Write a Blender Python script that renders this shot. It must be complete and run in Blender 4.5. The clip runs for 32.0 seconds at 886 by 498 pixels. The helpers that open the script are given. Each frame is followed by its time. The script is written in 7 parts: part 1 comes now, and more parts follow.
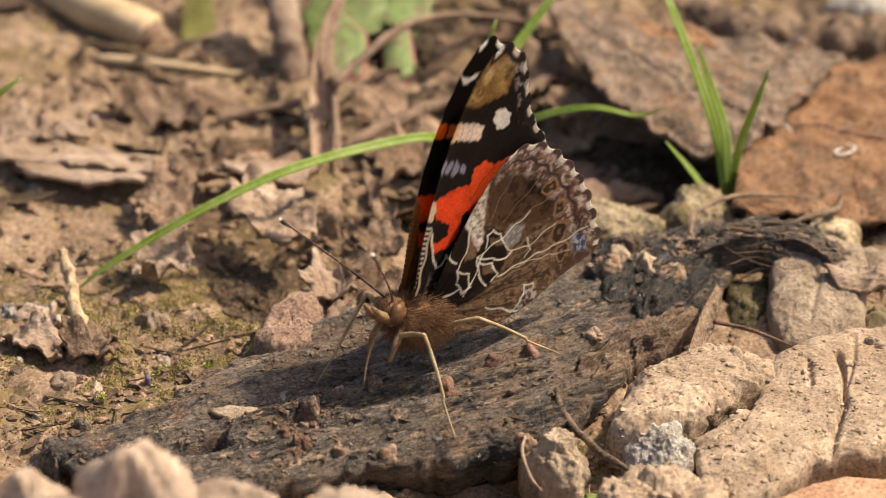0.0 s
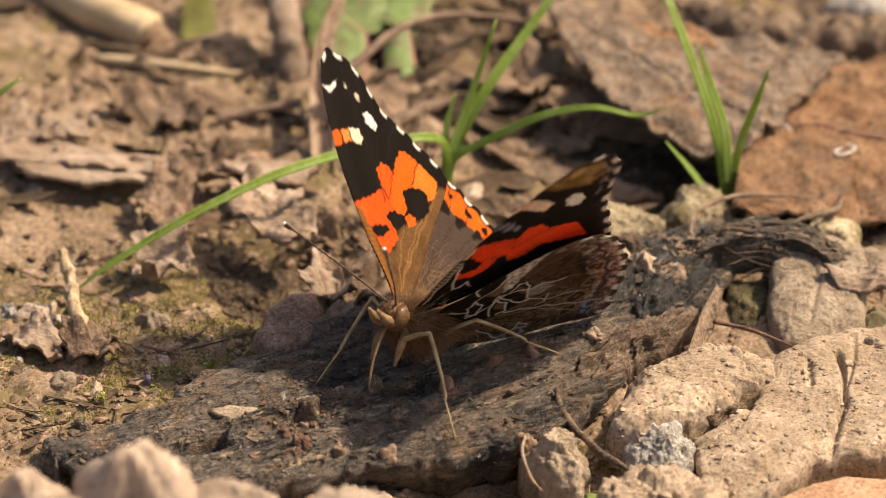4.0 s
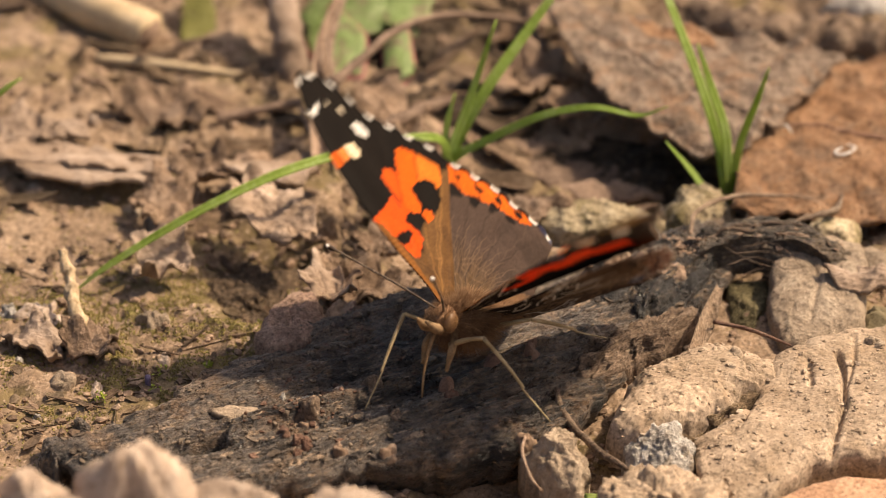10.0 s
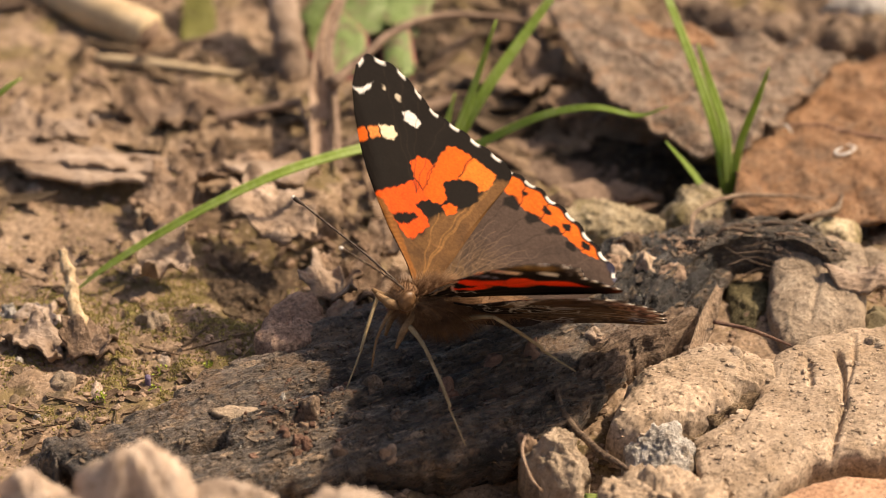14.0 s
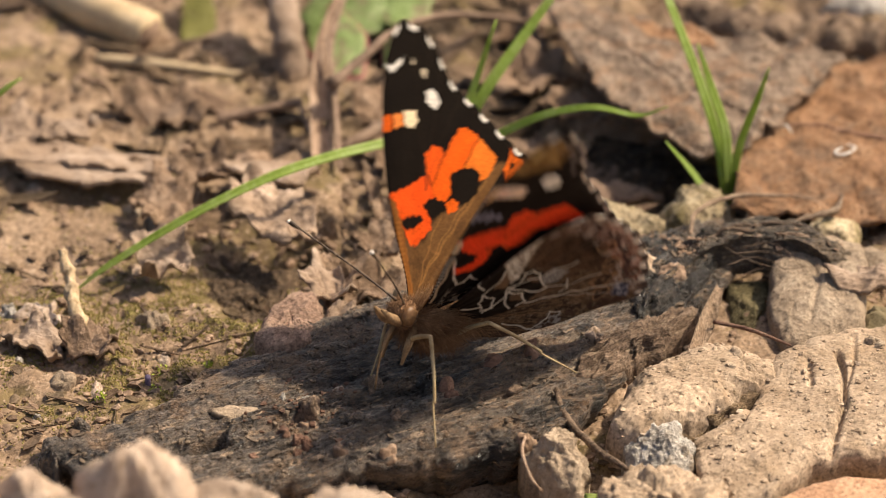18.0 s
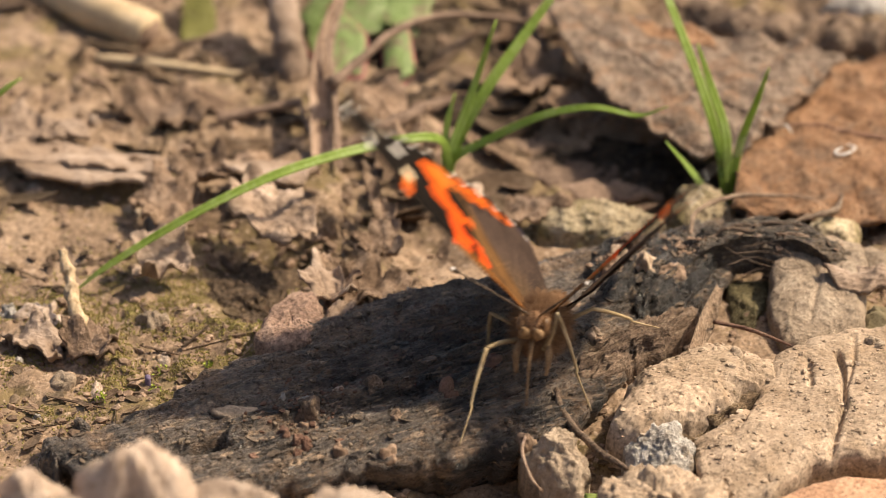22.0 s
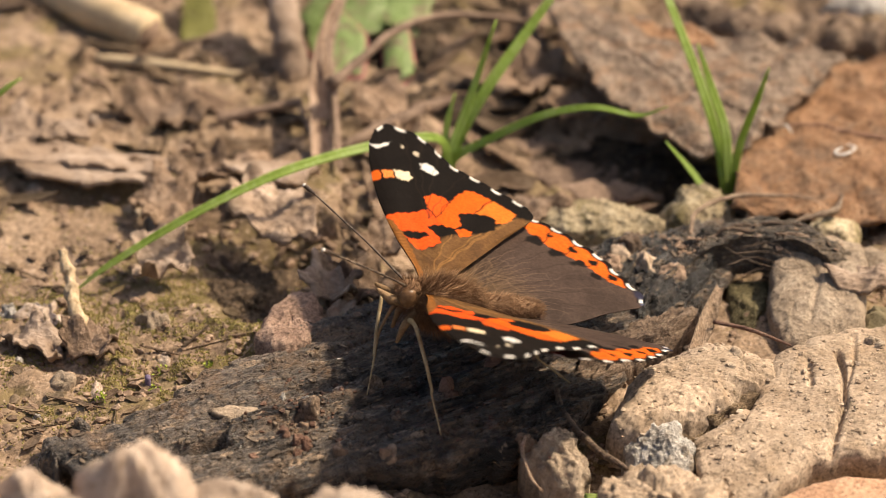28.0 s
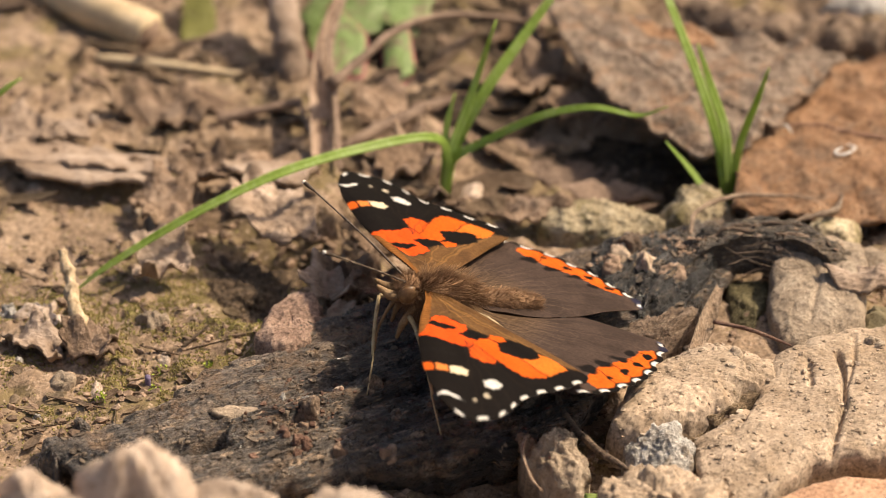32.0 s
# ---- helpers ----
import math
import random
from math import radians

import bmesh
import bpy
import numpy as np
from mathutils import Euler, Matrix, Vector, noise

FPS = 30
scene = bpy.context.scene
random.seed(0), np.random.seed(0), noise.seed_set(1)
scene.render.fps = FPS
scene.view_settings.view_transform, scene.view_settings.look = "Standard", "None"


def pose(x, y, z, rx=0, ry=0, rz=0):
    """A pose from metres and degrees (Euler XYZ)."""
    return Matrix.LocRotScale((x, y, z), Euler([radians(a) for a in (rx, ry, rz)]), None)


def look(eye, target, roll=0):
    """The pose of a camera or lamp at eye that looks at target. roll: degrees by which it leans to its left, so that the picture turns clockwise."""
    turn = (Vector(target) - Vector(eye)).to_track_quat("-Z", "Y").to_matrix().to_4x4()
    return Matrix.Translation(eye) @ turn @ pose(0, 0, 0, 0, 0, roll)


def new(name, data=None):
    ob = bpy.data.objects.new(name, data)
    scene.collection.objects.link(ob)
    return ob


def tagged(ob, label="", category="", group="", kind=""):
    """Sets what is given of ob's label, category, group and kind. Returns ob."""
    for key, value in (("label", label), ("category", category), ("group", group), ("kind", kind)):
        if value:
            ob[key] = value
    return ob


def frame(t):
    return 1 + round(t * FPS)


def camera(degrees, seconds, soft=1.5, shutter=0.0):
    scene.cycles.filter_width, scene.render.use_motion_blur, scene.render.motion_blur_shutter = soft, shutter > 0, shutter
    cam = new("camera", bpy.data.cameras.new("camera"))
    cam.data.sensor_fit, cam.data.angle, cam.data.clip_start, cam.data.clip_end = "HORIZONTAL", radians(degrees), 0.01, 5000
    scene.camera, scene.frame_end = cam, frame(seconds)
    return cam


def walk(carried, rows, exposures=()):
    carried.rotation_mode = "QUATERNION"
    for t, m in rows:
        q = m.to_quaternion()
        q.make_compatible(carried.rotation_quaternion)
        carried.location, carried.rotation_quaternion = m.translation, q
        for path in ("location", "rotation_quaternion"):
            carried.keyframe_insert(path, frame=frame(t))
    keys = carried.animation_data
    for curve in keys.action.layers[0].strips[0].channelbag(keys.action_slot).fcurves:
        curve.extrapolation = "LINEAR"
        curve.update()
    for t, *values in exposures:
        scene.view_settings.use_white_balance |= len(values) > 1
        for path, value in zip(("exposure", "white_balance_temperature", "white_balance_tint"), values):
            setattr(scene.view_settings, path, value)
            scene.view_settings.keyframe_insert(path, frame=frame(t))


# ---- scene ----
# Macro view of a patch of ground about ten centimetres wide.
cam = camera(12.0, 32.0, soft=0.7, shutter=0.5)
EYE, AIM = (0.0, -0.41569, 0.24), (0.0, 0.0, 0.0)
cam.data.dof.use_dof = True
cam.data.dof.focus_distance = 0.448
cam.data.dof.aperture_fstop = 26.0
walk(cam, [(0.0, look(EYE, AIM)), (32.0, look(EYE, AIM))], exposures=[(0.0, 0.32, 6800, 11), (5.0, 0.32, 7150, 12), (9.0, 0.26, 7300, 15), (13.5, 0.26, 7300, 15), (18.0, 0.32, 6800, 11), (32.0, 0.32, 6800, 11)])

# Daylight: a hazy sun high up to the right of the camera.
SUN_AZIMUTH, SUN_HEIGHT = radians(73), radians(53)
world = bpy.data.worlds.new("sky")
scene.world = world
world.use_nodes = True
sky = world.node_tree.nodes.new("ShaderNodeTexSky")
sky.sky_type, sky.sun_disc = "NISHITA", False
sky.dust_density, sky.ozone_density = 5.0, 0.6
sky.sun_elevation, sky.sun_rotation = SUN_HEIGHT, SUN_AZIMUTH
world.node_tree.links.new(sky.outputs[0], world.node_tree.nodes["Background"].inputs[0])
world.node_tree.nodes["Background"].inputs[1].default_value = 0.115
sun = new("sun", bpy.data.lights.new("sun", "SUN"))
sun.data.energy, sun.data.angle, sun.data.color = 5.0, radians(2.5), (1.0, 0.86, 0.67)
sun.matrix_world = look((math.sin(SUN_AZIMUTH) * math.cos(SUN_HEIGHT), math.cos(SUN_AZIMUTH) * math.cos(SUN_HEIGHT), math.sin(SUN_HEIGHT)), (0, 0, 0))


# ---- materials ----
def node_mat(name):
    m = bpy.data.materials.new(name)
    m.use_nodes = True
    nt = m.node_tree
    return m, nt, nt.nodes["Principled BSDF"], nt.nodes["Material Output"]


def noise_fac(nt, coord, size, detail=4.0, rough=0.6, distort=0.0):
    """Noise whose patches are about size millimetres across."""
    tex = nt.nodes.new("ShaderNodeTexNoise")
    tex.inputs["Scale"].default_value = 1000.0 / size
    tex.inputs["Detail"].default_value = detail
    tex.inputs["Roughness"].default_value = rough
    tex.inputs["Distortion"].default_value = distort
    nt.links.new(coord, tex.inputs["Vector"])
    return tex.outputs["Fac"]


def ramp(nt, fac, stops):
    node = nt.nodes.new("ShaderNodeValToRGB")
    el = node.color_ramp.elements
    while len(el) < len(stops):
        el.new(0.5)
    for e, (p, c) in zip(el, stops):
        e.position, e.color = p, (*c, 1)
    nt.links.new(fac, node.inputs[0])
    return node.outputs[0]


def mix(nt, fac, a, b, mode="MIX"):
    node = nt.nodes.new("ShaderNodeMix")
    node.data_type, node.blend_type = "RGBA", mode
    for value, slot in ((fac, 0), (a, 6), (b, 7)):
        if isinstance(value, (int, float)):
            node.inputs[slot].default_value = value
        elif isinstance(value, tuple):
            node.inputs[slot].default_value = (*value, 1)
        else:
            nt.links.new(value, node.inputs[slot])
    return node.outputs[2]


def relief(nt, bsdf, height, depth, strength=1.0, before=None):
    """Bump of that depth in millimetres."""
    b = nt.nodes.new("ShaderNodeBump")
    b.inputs["Distance"].default_value = depth * 0.001
    b.inputs["Strength"].default_value = strength
    nt.links.new(height, b.inputs["Height"])
    if before:
        nt.links.new(before, b.inputs["Normal"])
    nt.links.new(b.outputs[0], bsdf.inputs["Normal"])
    return b.outputs[0]


def earthy(name, dark, mid, light, patch=6.0, grain=0.5, rough=0.85, bump=0.25, stretch=(1, 1, 1), speck=None, glow=0.0, stain=None, vary=0.25, gloss=0.3, island=False, hue=0.0, spin=None, wet=None, dirt=None, grit=0.0):
    """A natural surface: broad patches, fine grain, optional specks and stains; each piece a little lighter or darker."""
    m, nt, bsdf, out = node_mat(name)
    tc = nt.nodes.new("ShaderNodeTexCoord")
    mp = nt.nodes.new("ShaderNodeMapping")
    if spin is None:
        mp.inputs["Scale"].default_value = stretch
    else:
        mp.vector_type = "TEXTURE"
        mp.inputs["Rotation"].default_value = (0, 0, radians(spin))
        mp.inputs["Scale"].default_value = tuple(1 / k for k in stretch)
    info = nt.nodes.new("ShaderNodeObjectInfo")
    nt.links.new(tc.outputs["Object"], mp.inputs["Vector"])
    shift = nt.nodes.new("ShaderNodeVectorMath")
    shift.operation = "MULTIPLY_ADD"
    nt.links.new(info.outputs["Random"], shift.inputs[0])
    shift.inputs[1].default_value = (0.31, 0.17, 0.23)
    nt.links.new(mp.outputs[0], shift.inputs[2])
    co = shift.outputs[0]
    big = noise_fac(nt, co, patch, 5, 0.62, 0.4)
    fine = noise_fac(nt, co, grain, 5, 0.7)
    both = nt.nodes.new("ShaderNodeMath")
    both.operation = "MULTIPLY_ADD"
    both.inputs[1].default_value = 0.45
    nt.links.new(fine, both.inputs[0])
    scaled = nt.nodes.new("ShaderNodeMath")
    scaled.operation = "MULTIPLY"
    scaled.inputs[1].default_value = 0.6
    nt.links.new(big, scaled.inputs[0])
    nt.links.new(scaled.outputs[0], both.inputs[2])
    col = ramp(nt, both.outputs[0], [(0.36, dark), (0.52, mid), (0.68, light)])
    if stain:
        patchy = noise_fac(nt, co, patch * 1.7, 4, 0.6, 1.0)
        edge = ramp(nt, patchy, [(0.5, (0, 0, 0)), (0.62, (1, 1, 1))])
        col = mix(nt, edge, col, stain)
    if speck:
        dots = noise_fac(nt, co, 0.9, 2, 0.5)
        edge = ramp(nt, dots, [(0.62, (0, 0, 0)), (0.68, (1, 1, 1))])
        col = mix(nt, edge, col, speck)
    if dirt:
        film = noise_fac(nt, tc.outputs["Object"], patch * 2.6, 6, 0.72, 0.6)
        col = mix(nt, ramp(nt, film, [(0.5, (0, 0, 0)), (0.62, (0.85, 0.85, 0.85))]), col, dirt)
    if grit:
        grains = ramp(nt, noise_fac(nt, tc.outputs["Object"], 0.42, 2, 0.6), [(0.36, (1 - grit,) * 3), (0.46, (1, 1, 1)), (0.58, (1, 1, 1)), (0.68, (1 + grit,) * 3)])
        col = mix(nt, 1.0, col, grains, "MULTIPLY")
    tone = nt.nodes.new("ShaderNodeMapRange")
    tone.inputs[3].default_value, tone.inputs[4].default_value = 1 - vary, 1 + vary
    pick = nt.nodes.new("ShaderNodeNewGeometry").outputs["Random Per Island"] if island else info.outputs["Random"]
    nt.links.new(pick, tone.inputs[0])
    hsv = nt.nodes.new("ShaderNodeHueSaturation")
    nt.links.new(tone.outputs[0], hsv.inputs["Value"])
    if hue:
        swing = nt.nodes.new("ShaderNodeMapRange")
        swing.inputs[3].default_value, swing.inputs[4].default_value = 0.5 - hue, 0.5 + hue
        jumble = nt.nodes.new("ShaderNodeMath")
        jumble.operation = "FRACT"
        scaled_pick = nt.nodes.new("ShaderNodeMath")
        scaled_pick.operation = "MULTIPLY"
        scaled_pick.inputs[1].default_value = 7.31
        nt.links.new(pick, scaled_pick.inputs[0])
        nt.links.new(scaled_pick.outputs[0], jumble.inputs[0])
        nt.links.new(jumble.outputs[0], swing.inputs[0])
        nt.links.new(swing.outputs[0], hsv.inputs["Hue"])
    nt.links.new(col, hsv.inputs["Color"])
    nt.links.new(hsv.outputs[0], bsdf.inputs["Base Color"])
    bsdf.inputs["Roughness"].default_value = rough
    bsdf.inputs["Specular IOR Level"].default_value = gloss
    if wet is not None:
        damp = nt.nodes.new("ShaderNodeMapRange")
        damp.inputs[1].default_value, damp.inputs[2].default_value = 0.42, 0.6
        damp.inputs[3].default_value, damp.inputs[4].default_value = wet, rough
        nt.links.new(noise_fac(nt, tc.outputs["Object"], patch * 1.4, 5, 0.7, 0.5), damp.inputs[0])
        nt.links.new(damp.outputs[0], bsdf.inputs["Roughness"])
    first = relief(nt, bsdf, big, bump * 2.5)
    relief(nt, bsdf, fine, bump, 1.0, first)
    if glow:
        thin = nt.nodes.new("ShaderNodeBsdfTranslucent")
        nt.links.new(hsv.outputs[0], thin.inputs[0])
        mixer = nt.nodes.new("ShaderNodeMixShader")
        mixer.inputs[0].default_value = glow
        nt.links.new(bsdf.outputs[0], mixer.inputs[1])
        nt.links.new(thin.outputs[0], mixer.inputs[2])
        nt.links.new(mixer.outputs[0], out.inputs["Surface"])
    return m


SOIL = earthy("soil", (0.128, 0.083, 0.05), (0.255, 0.174, 0.112), (0.40, 0.29, 0.203), 9, 0.7, 0.95, 0.3, speck=(0.387, 0.286, 0.207), stain=(0.167, 0.121, 0.0572), vary=0.0, grit=0.4)
CRUMBS = earthy("soil_crumb", (0.114, 0.0739, 0.0484), (0.22, 0.147, 0.0986), (0.37, 0.269, 0.194), 1.5, 0.3, 0.9, 0.1, vary=0.4, island=True)
GRIT_MAT = earthy("bark_grit", (0.05, 0.037, 0.027), (0.11, 0.082, 0.058), (0.22, 0.165, 0.115), 1.0, 0.3, 0.8, 0.1, vary=0.5, island=True)
LITTER = earthy("leaf_litter", (0.0561, 0.0348, 0.0204), (0.132, 0.0867, 0.0527), (0.246, 0.178, 0.121), 2.0, 0.3, 0.85, 0.15, vary=0.4, island=True, hue=0.01, glow=0.15)
MOSS_TIPS = earthy("moss_tips", (0.17, 0.135, 0.045), (0.275, 0.225, 0.078), (0.40, 0.34, 0.13), 2.0, 0.3, 0.8, 0.05, vary=0.3, island=True, hue=0.015, glow=0.3)
SPROUT = earthy("moss_sprout", (0.30, 0.36, 0.05), (0.42, 0.48, 0.08), (0.55, 0.60, 0.15), 2.0, 0.3, 0.7, 0.05, vary=0.2, island=True, glow=0.4)
DRY_STALK = earthy("dry_stalk", (0.30, 0.205, 0.11), (0.50, 0.37, 0.225), (0.66, 0.53, 0.37), 1.2, 0.3, 0.8, 0.12, vary=0.0, grit=0.15)
# mossy olive rock, coloured darker to stand for the shade beneath the arch
MOSSY_SHADED = earthy("shaded_mossy_rock", (0.045, 0.037, 0.018), (0.105, 0.086, 0.042), (0.20, 0.165, 0.09), 3, 0.4, 0.9, 0.4, speck=(0.2, 0.16, 0.09), grit=0.3)
SPLIT_WOOD = earthy("split_wood", (0.10, 0.066, 0.042), (0.24, 0.165, 0.108), (0.40, 0.295, 0.205), 3, 0.3, 0.85, 0.5, stretch=(1, 0.25, 0.5), vary=0.0, grit=0.4)
STONE_TAN = earthy("tan_stone", (0.30, 0.215, 0.155), (0.46, 0.345, 0.258), (0.60, 0.48, 0.385), 5, 0.4, 0.85, 0.25, speck=(0.27, 0.19, 0.125), grit=0.25)
STONE_GREY = earthy("grey_stone", (0.19, 0.145, 0.102), (0.36, 0.275, 0.195), (0.50, 0.40, 0.295), 4, 0.4, 0.85, 0.35, speck=(0.24, 0.18, 0.125), dirt=(0.36, 0.27, 0.185), grit=0.2)
STONE_WHITE = earthy("white_stone", (0.26, 0.235, 0.205), (0.52, 0.475, 0.42), (0.80, 0.76, 0.70), 1.6, 0.3, 0.85, 0.45, dirt=(0.40, 0.315, 0.225), grit=0.4)
STONE_OLIVE = earthy("olive_stone", (0.0972, 0.0761, 0.0389), (0.19, 0.154, 0.0875), (0.324, 0.272, 0.166), 3.5, 0.4, 0.85, 0.3, stain=(0.292, 0.235, 0.146), speck=(0.138, 0.11, 0.0608), dirt=(0.17, 0.134, 0.0648))
MUD = earthy("dried_mud", (0.18, 0.126, 0.081), (0.335, 0.248, 0.17), (0.46, 0.36, 0.265), 5, 0.32, 0.95, 0.13, speck=(0.32, 0.238, 0.164), stain=(0.482, 0.363, 0.259), dirt=(0.327, 0.231, 0.148), vary=0.05, grit=0.4)
RED_MUD = earthy("red_mud", (0.30, 0.16, 0.09), (0.48, 0.28, 0.17), (0.56, 0.38, 0.25), 7, 0.45, 0.9, 0.15, vary=0.08, grit=0.4)
WET_BARK = earthy("wet_bark", (0.04, 0.033, 0.028), (0.14, 0.113, 0.092), (0.36, 0.28, 0.208), 2.2, 0.3, 0.7, 0.8, stretch=(0.3, 1, 1), spin=32, speck=(0.407, 0.293, 0.2), stain=(0.0271, 0.0223, 0.0187), dirt=(0.217, 0.141, 0.0872), wet=0.2, vary=0.05, gloss=0.6, grit=0.6)
BROWN_BARK = earthy("brown_bark", (0.055, 0.038, 0.028), (0.165, 0.112, 0.078), (0.33, 0.235, 0.165), 3, 0.32, 0.85, 0.45, stretch=(0.4, 1, 1), spin=30, speck=(0.36, 0.27, 0.19), dirt=(0.27, 0.19, 0.13), grit=0.5)
PALE_WOOD = earthy("pale_wood", (0.26, 0.187, 0.108), (0.428, 0.321, 0.193), (0.535, 0.419, 0.271), 6, 0.4, 0.7, 0.1, stretch=(0.4, 1, 1))
STRAW = earthy("straw", (0.13, 0.0812, 0.055), (0.34, 0.234, 0.165), (0.55, 0.411, 0.32), 2.2, 0.4, 0.8, 0.25, stretch=(1.6, 1, 0.25))
TWIG = earthy("twig_bark", (0.09, 0.0573, 0.04), (0.20, 0.134, 0.095), (0.34, 0.239, 0.17), 4, 0.35, 0.8, 0.12)
ROOT = earthy("rootlet", (0.08, 0.053, 0.036), (0.17, 0.116, 0.078), (0.32, 0.24, 0.17), 3, 0.3, 0.75, 0.06)
DEAD_LEAF = earthy("dead_leaf", (0.106, 0.0656, 0.0396), (0.282, 0.187, 0.123), (0.493, 0.357, 0.26), 4, 0.35, 0.85, 0.3, dirt=(0.352, 0.244, 0.163), glow=0.15, grit=0.35)
GREY_LEAF = earthy("grey_leaf", (0.123, 0.0878, 0.0624), (0.237, 0.174, 0.128), (0.36, 0.276, 0.208), 2.2, 0.5, 0.85, 0.4, stain=(0.262, 0.164, 0.104), speck=(0.106, 0.0726, 0.0485), glow=0.05, grit=0.5)
RUST_LEAF = earthy("rust_leaf", (0.156, 0.0735, 0.034), (0.34, 0.178, 0.0875), (0.497, 0.311, 0.187), 3.4, 0.45, 0.7, 0.4, stain=(0.276, 0.168, 0.101), speck=(0.129, 0.0649, 0.034), dirt=(0.423, 0.229, 0.121), glow=0.05, grit=0.35)
RUST_CHIP = earthy("rust_chip", (0.10, 0.055, 0.04), (0.19, 0.105, 0.072), (0.30, 0.19, 0.135), 2, 0.3, 0.85, 0.2)
MOSS = earthy("moss", (0.10, 0.10, 0.02), (0.19, 0.18, 0.045), (0.32, 0.30, 0.09), 3, 0.3, 0.9, 0.1)
GRASS = earthy("grass_blade", (0.24, 0.35, 0.055), (0.34, 0.47, 0.10), (0.47, 0.58, 0.22), 5, 0.5, 0.42, 0.03, stretch=(1, 1, 0.25), glow=0.5, vary=0.1)
WEED = earthy("weed_leaf", (0.11, 0.16, 0.045), (0.21, 0.29, 0.095), (0.36, 0.44, 0.2), 3, 0.4, 0.5, 0.05, stain=(0.221, 0.156, 0.104), glow=0.3)
WEED_RED = earthy("weed_leaf_edge", (0.25, 0.08, 0.07), (0.36, 0.13, 0.11), (0.42, 0.22, 0.16), 3, 0.4, 0.5, 0.05, glow=0.2)
OLD_GREEN = earthy("yellowing_leaf", (0.10, 0.095, 0.022), (0.17, 0.165, 0.04), (0.26, 0.24, 0.075), 3, 0.4, 0.6, 0.05, glow=0.25)
LIME = earthy("lime_crust", (0.5, 0.46, 0.4), (0.72, 0.68, 0.62), (0.85, 0.82, 0.77), 1, 0.2, 0.8, 0.05)

DAMP_EARTH = earthy("damp_earth", (0.05, 0.034, 0.02), (0.15, 0.102, 0.06), (0.30, 0.215, 0.135), 2.2, 0.35, 0.85, 0.5, stretch=(0.5, 1, 1.6), speck=(0.33, 0.24, 0.15), dirt=(0.22, 0.15, 0.085), grit=0.5)
VIOLET = earthy("violet_petal", (0.10, 0.08, 0.13), (0.17, 0.13, 0.22), (0.26, 0.22, 0.31), 1, 0.2, 0.7, 0.05, glow=0.2)
PALE_FLAKE = earthy("pale_flake", (0.164, 0.11, 0.0737), (0.352, 0.254, 0.184), (0.524, 0.406, 0.319), 4, 0.4, 0.85, 0.35, stretch=(0.3, 1, 1), spin=-6, dirt=(0.295, 0.203, 0.135), vary=0.12)
RED_EARTH = earthy("red_earth", (0.0675, 0.036, 0.0252), (0.128, 0.0684, 0.0462), (0.203, 0.122, 0.084), 1.5, 0.3, 0.9, 0.2, vary=0.35, island=True)
BLACK_BARK = earthy("black_bark", (0.0096, 0.0092, 0.0084), (0.0312, 0.0264, 0.0221), (0.12, 0.0897, 0.063), 2.0, 0.3, 0.6, 0.9, stretch=(0.35, 1, 1), spin=50, speck=(0.288, 0.207, 0.131), wet=0.16, vary=0.05, gloss=0.7, grit=0.6)
# lighter version of the olive stone: sunlight on it is put into the colour
LIT_STONE = earthy("sunlit_mossy_stone", (0.22, 0.168, 0.095), (0.41, 0.325, 0.205), (0.58, 0.485, 0.335), 3.6, 0.5, 0.9, 0.4, stain=(0.21, 0.168, 0.075), speck=(0.16, 0.125, 0.07), dirt=(0.34, 0.265, 0.165), grit=0.45)
PLATE_BARK = earthy("plate_bark", (0.12, 0.075, 0.055), (0.27, 0.175, 0.128), (0.42, 0.295, 0.22), 3, 0.35, 0.85, 0.35, speck=(0.2, 0.13, 0.095), grit=0.4)
ARCH_BARK = earthy("arch_bark", (0.028, 0.023, 0.019), (0.095, 0.074, 0.055), (0.30, 0.225, 0.158), 2.4, 0.3, 0.7, 0.8, stretch=(0.35, 1, 1), spin=-8, speck=(0.34, 0.26, 0.175), dirt=(0.22, 0.16, 0.105), wet=0.3, vary=0.05, gloss=0.5, grit=0.5)
# brown earth made darker still: shade of hollows and gaps put into its colour
SHADED_EARTH = earthy("shaded_earth", (0.025, 0.017, 0.011), (0.075, 0.05, 0.031), (0.17, 0.118, 0.075), 2.5, 0.4, 0.9, 0.5, speck=(0.2, 0.14, 0.085), grit=0.5)
MUD_GRAIN = earthy("mud_grain", (0.216, 0.153, 0.099), (0.36, 0.27, 0.189), (0.504, 0.405, 0.306), 1.0, 0.3, 0.95, 0.1, vary=0.3, island=True)


# ---- builders: lengths in millimetres ----
from mathutils.bvhtree import BVHTree

MM = 0.001


def link_mesh(name, verts, faces, mat, parent=None, at=(0, 0, 0), smooth=True, label=""):
    me = bpy.data.meshes.new(name)
    me.from_pydata([(x * MM, y * MM, z * MM) for x, y, z in verts], [], faces)
    me.polygons.foreach_set("use_smooth", [smooth] * len(me.polygons))
    if mat:
        me.materials.append(mat)
    ob = new(name, me)
    ob.location = (at[0] * MM, at[1] * MM, at[2] * MM)
    if parent:
        ob.parent = parent
    if label:
        tagged(ob, label)
    return ob


def fbm(x, y, z, size, octaves=3):
    return noise.fractal((x / size, y / size, z / size), 0.8, 2.1, octaves, noise_basis="PERLIN_ORIGINAL")


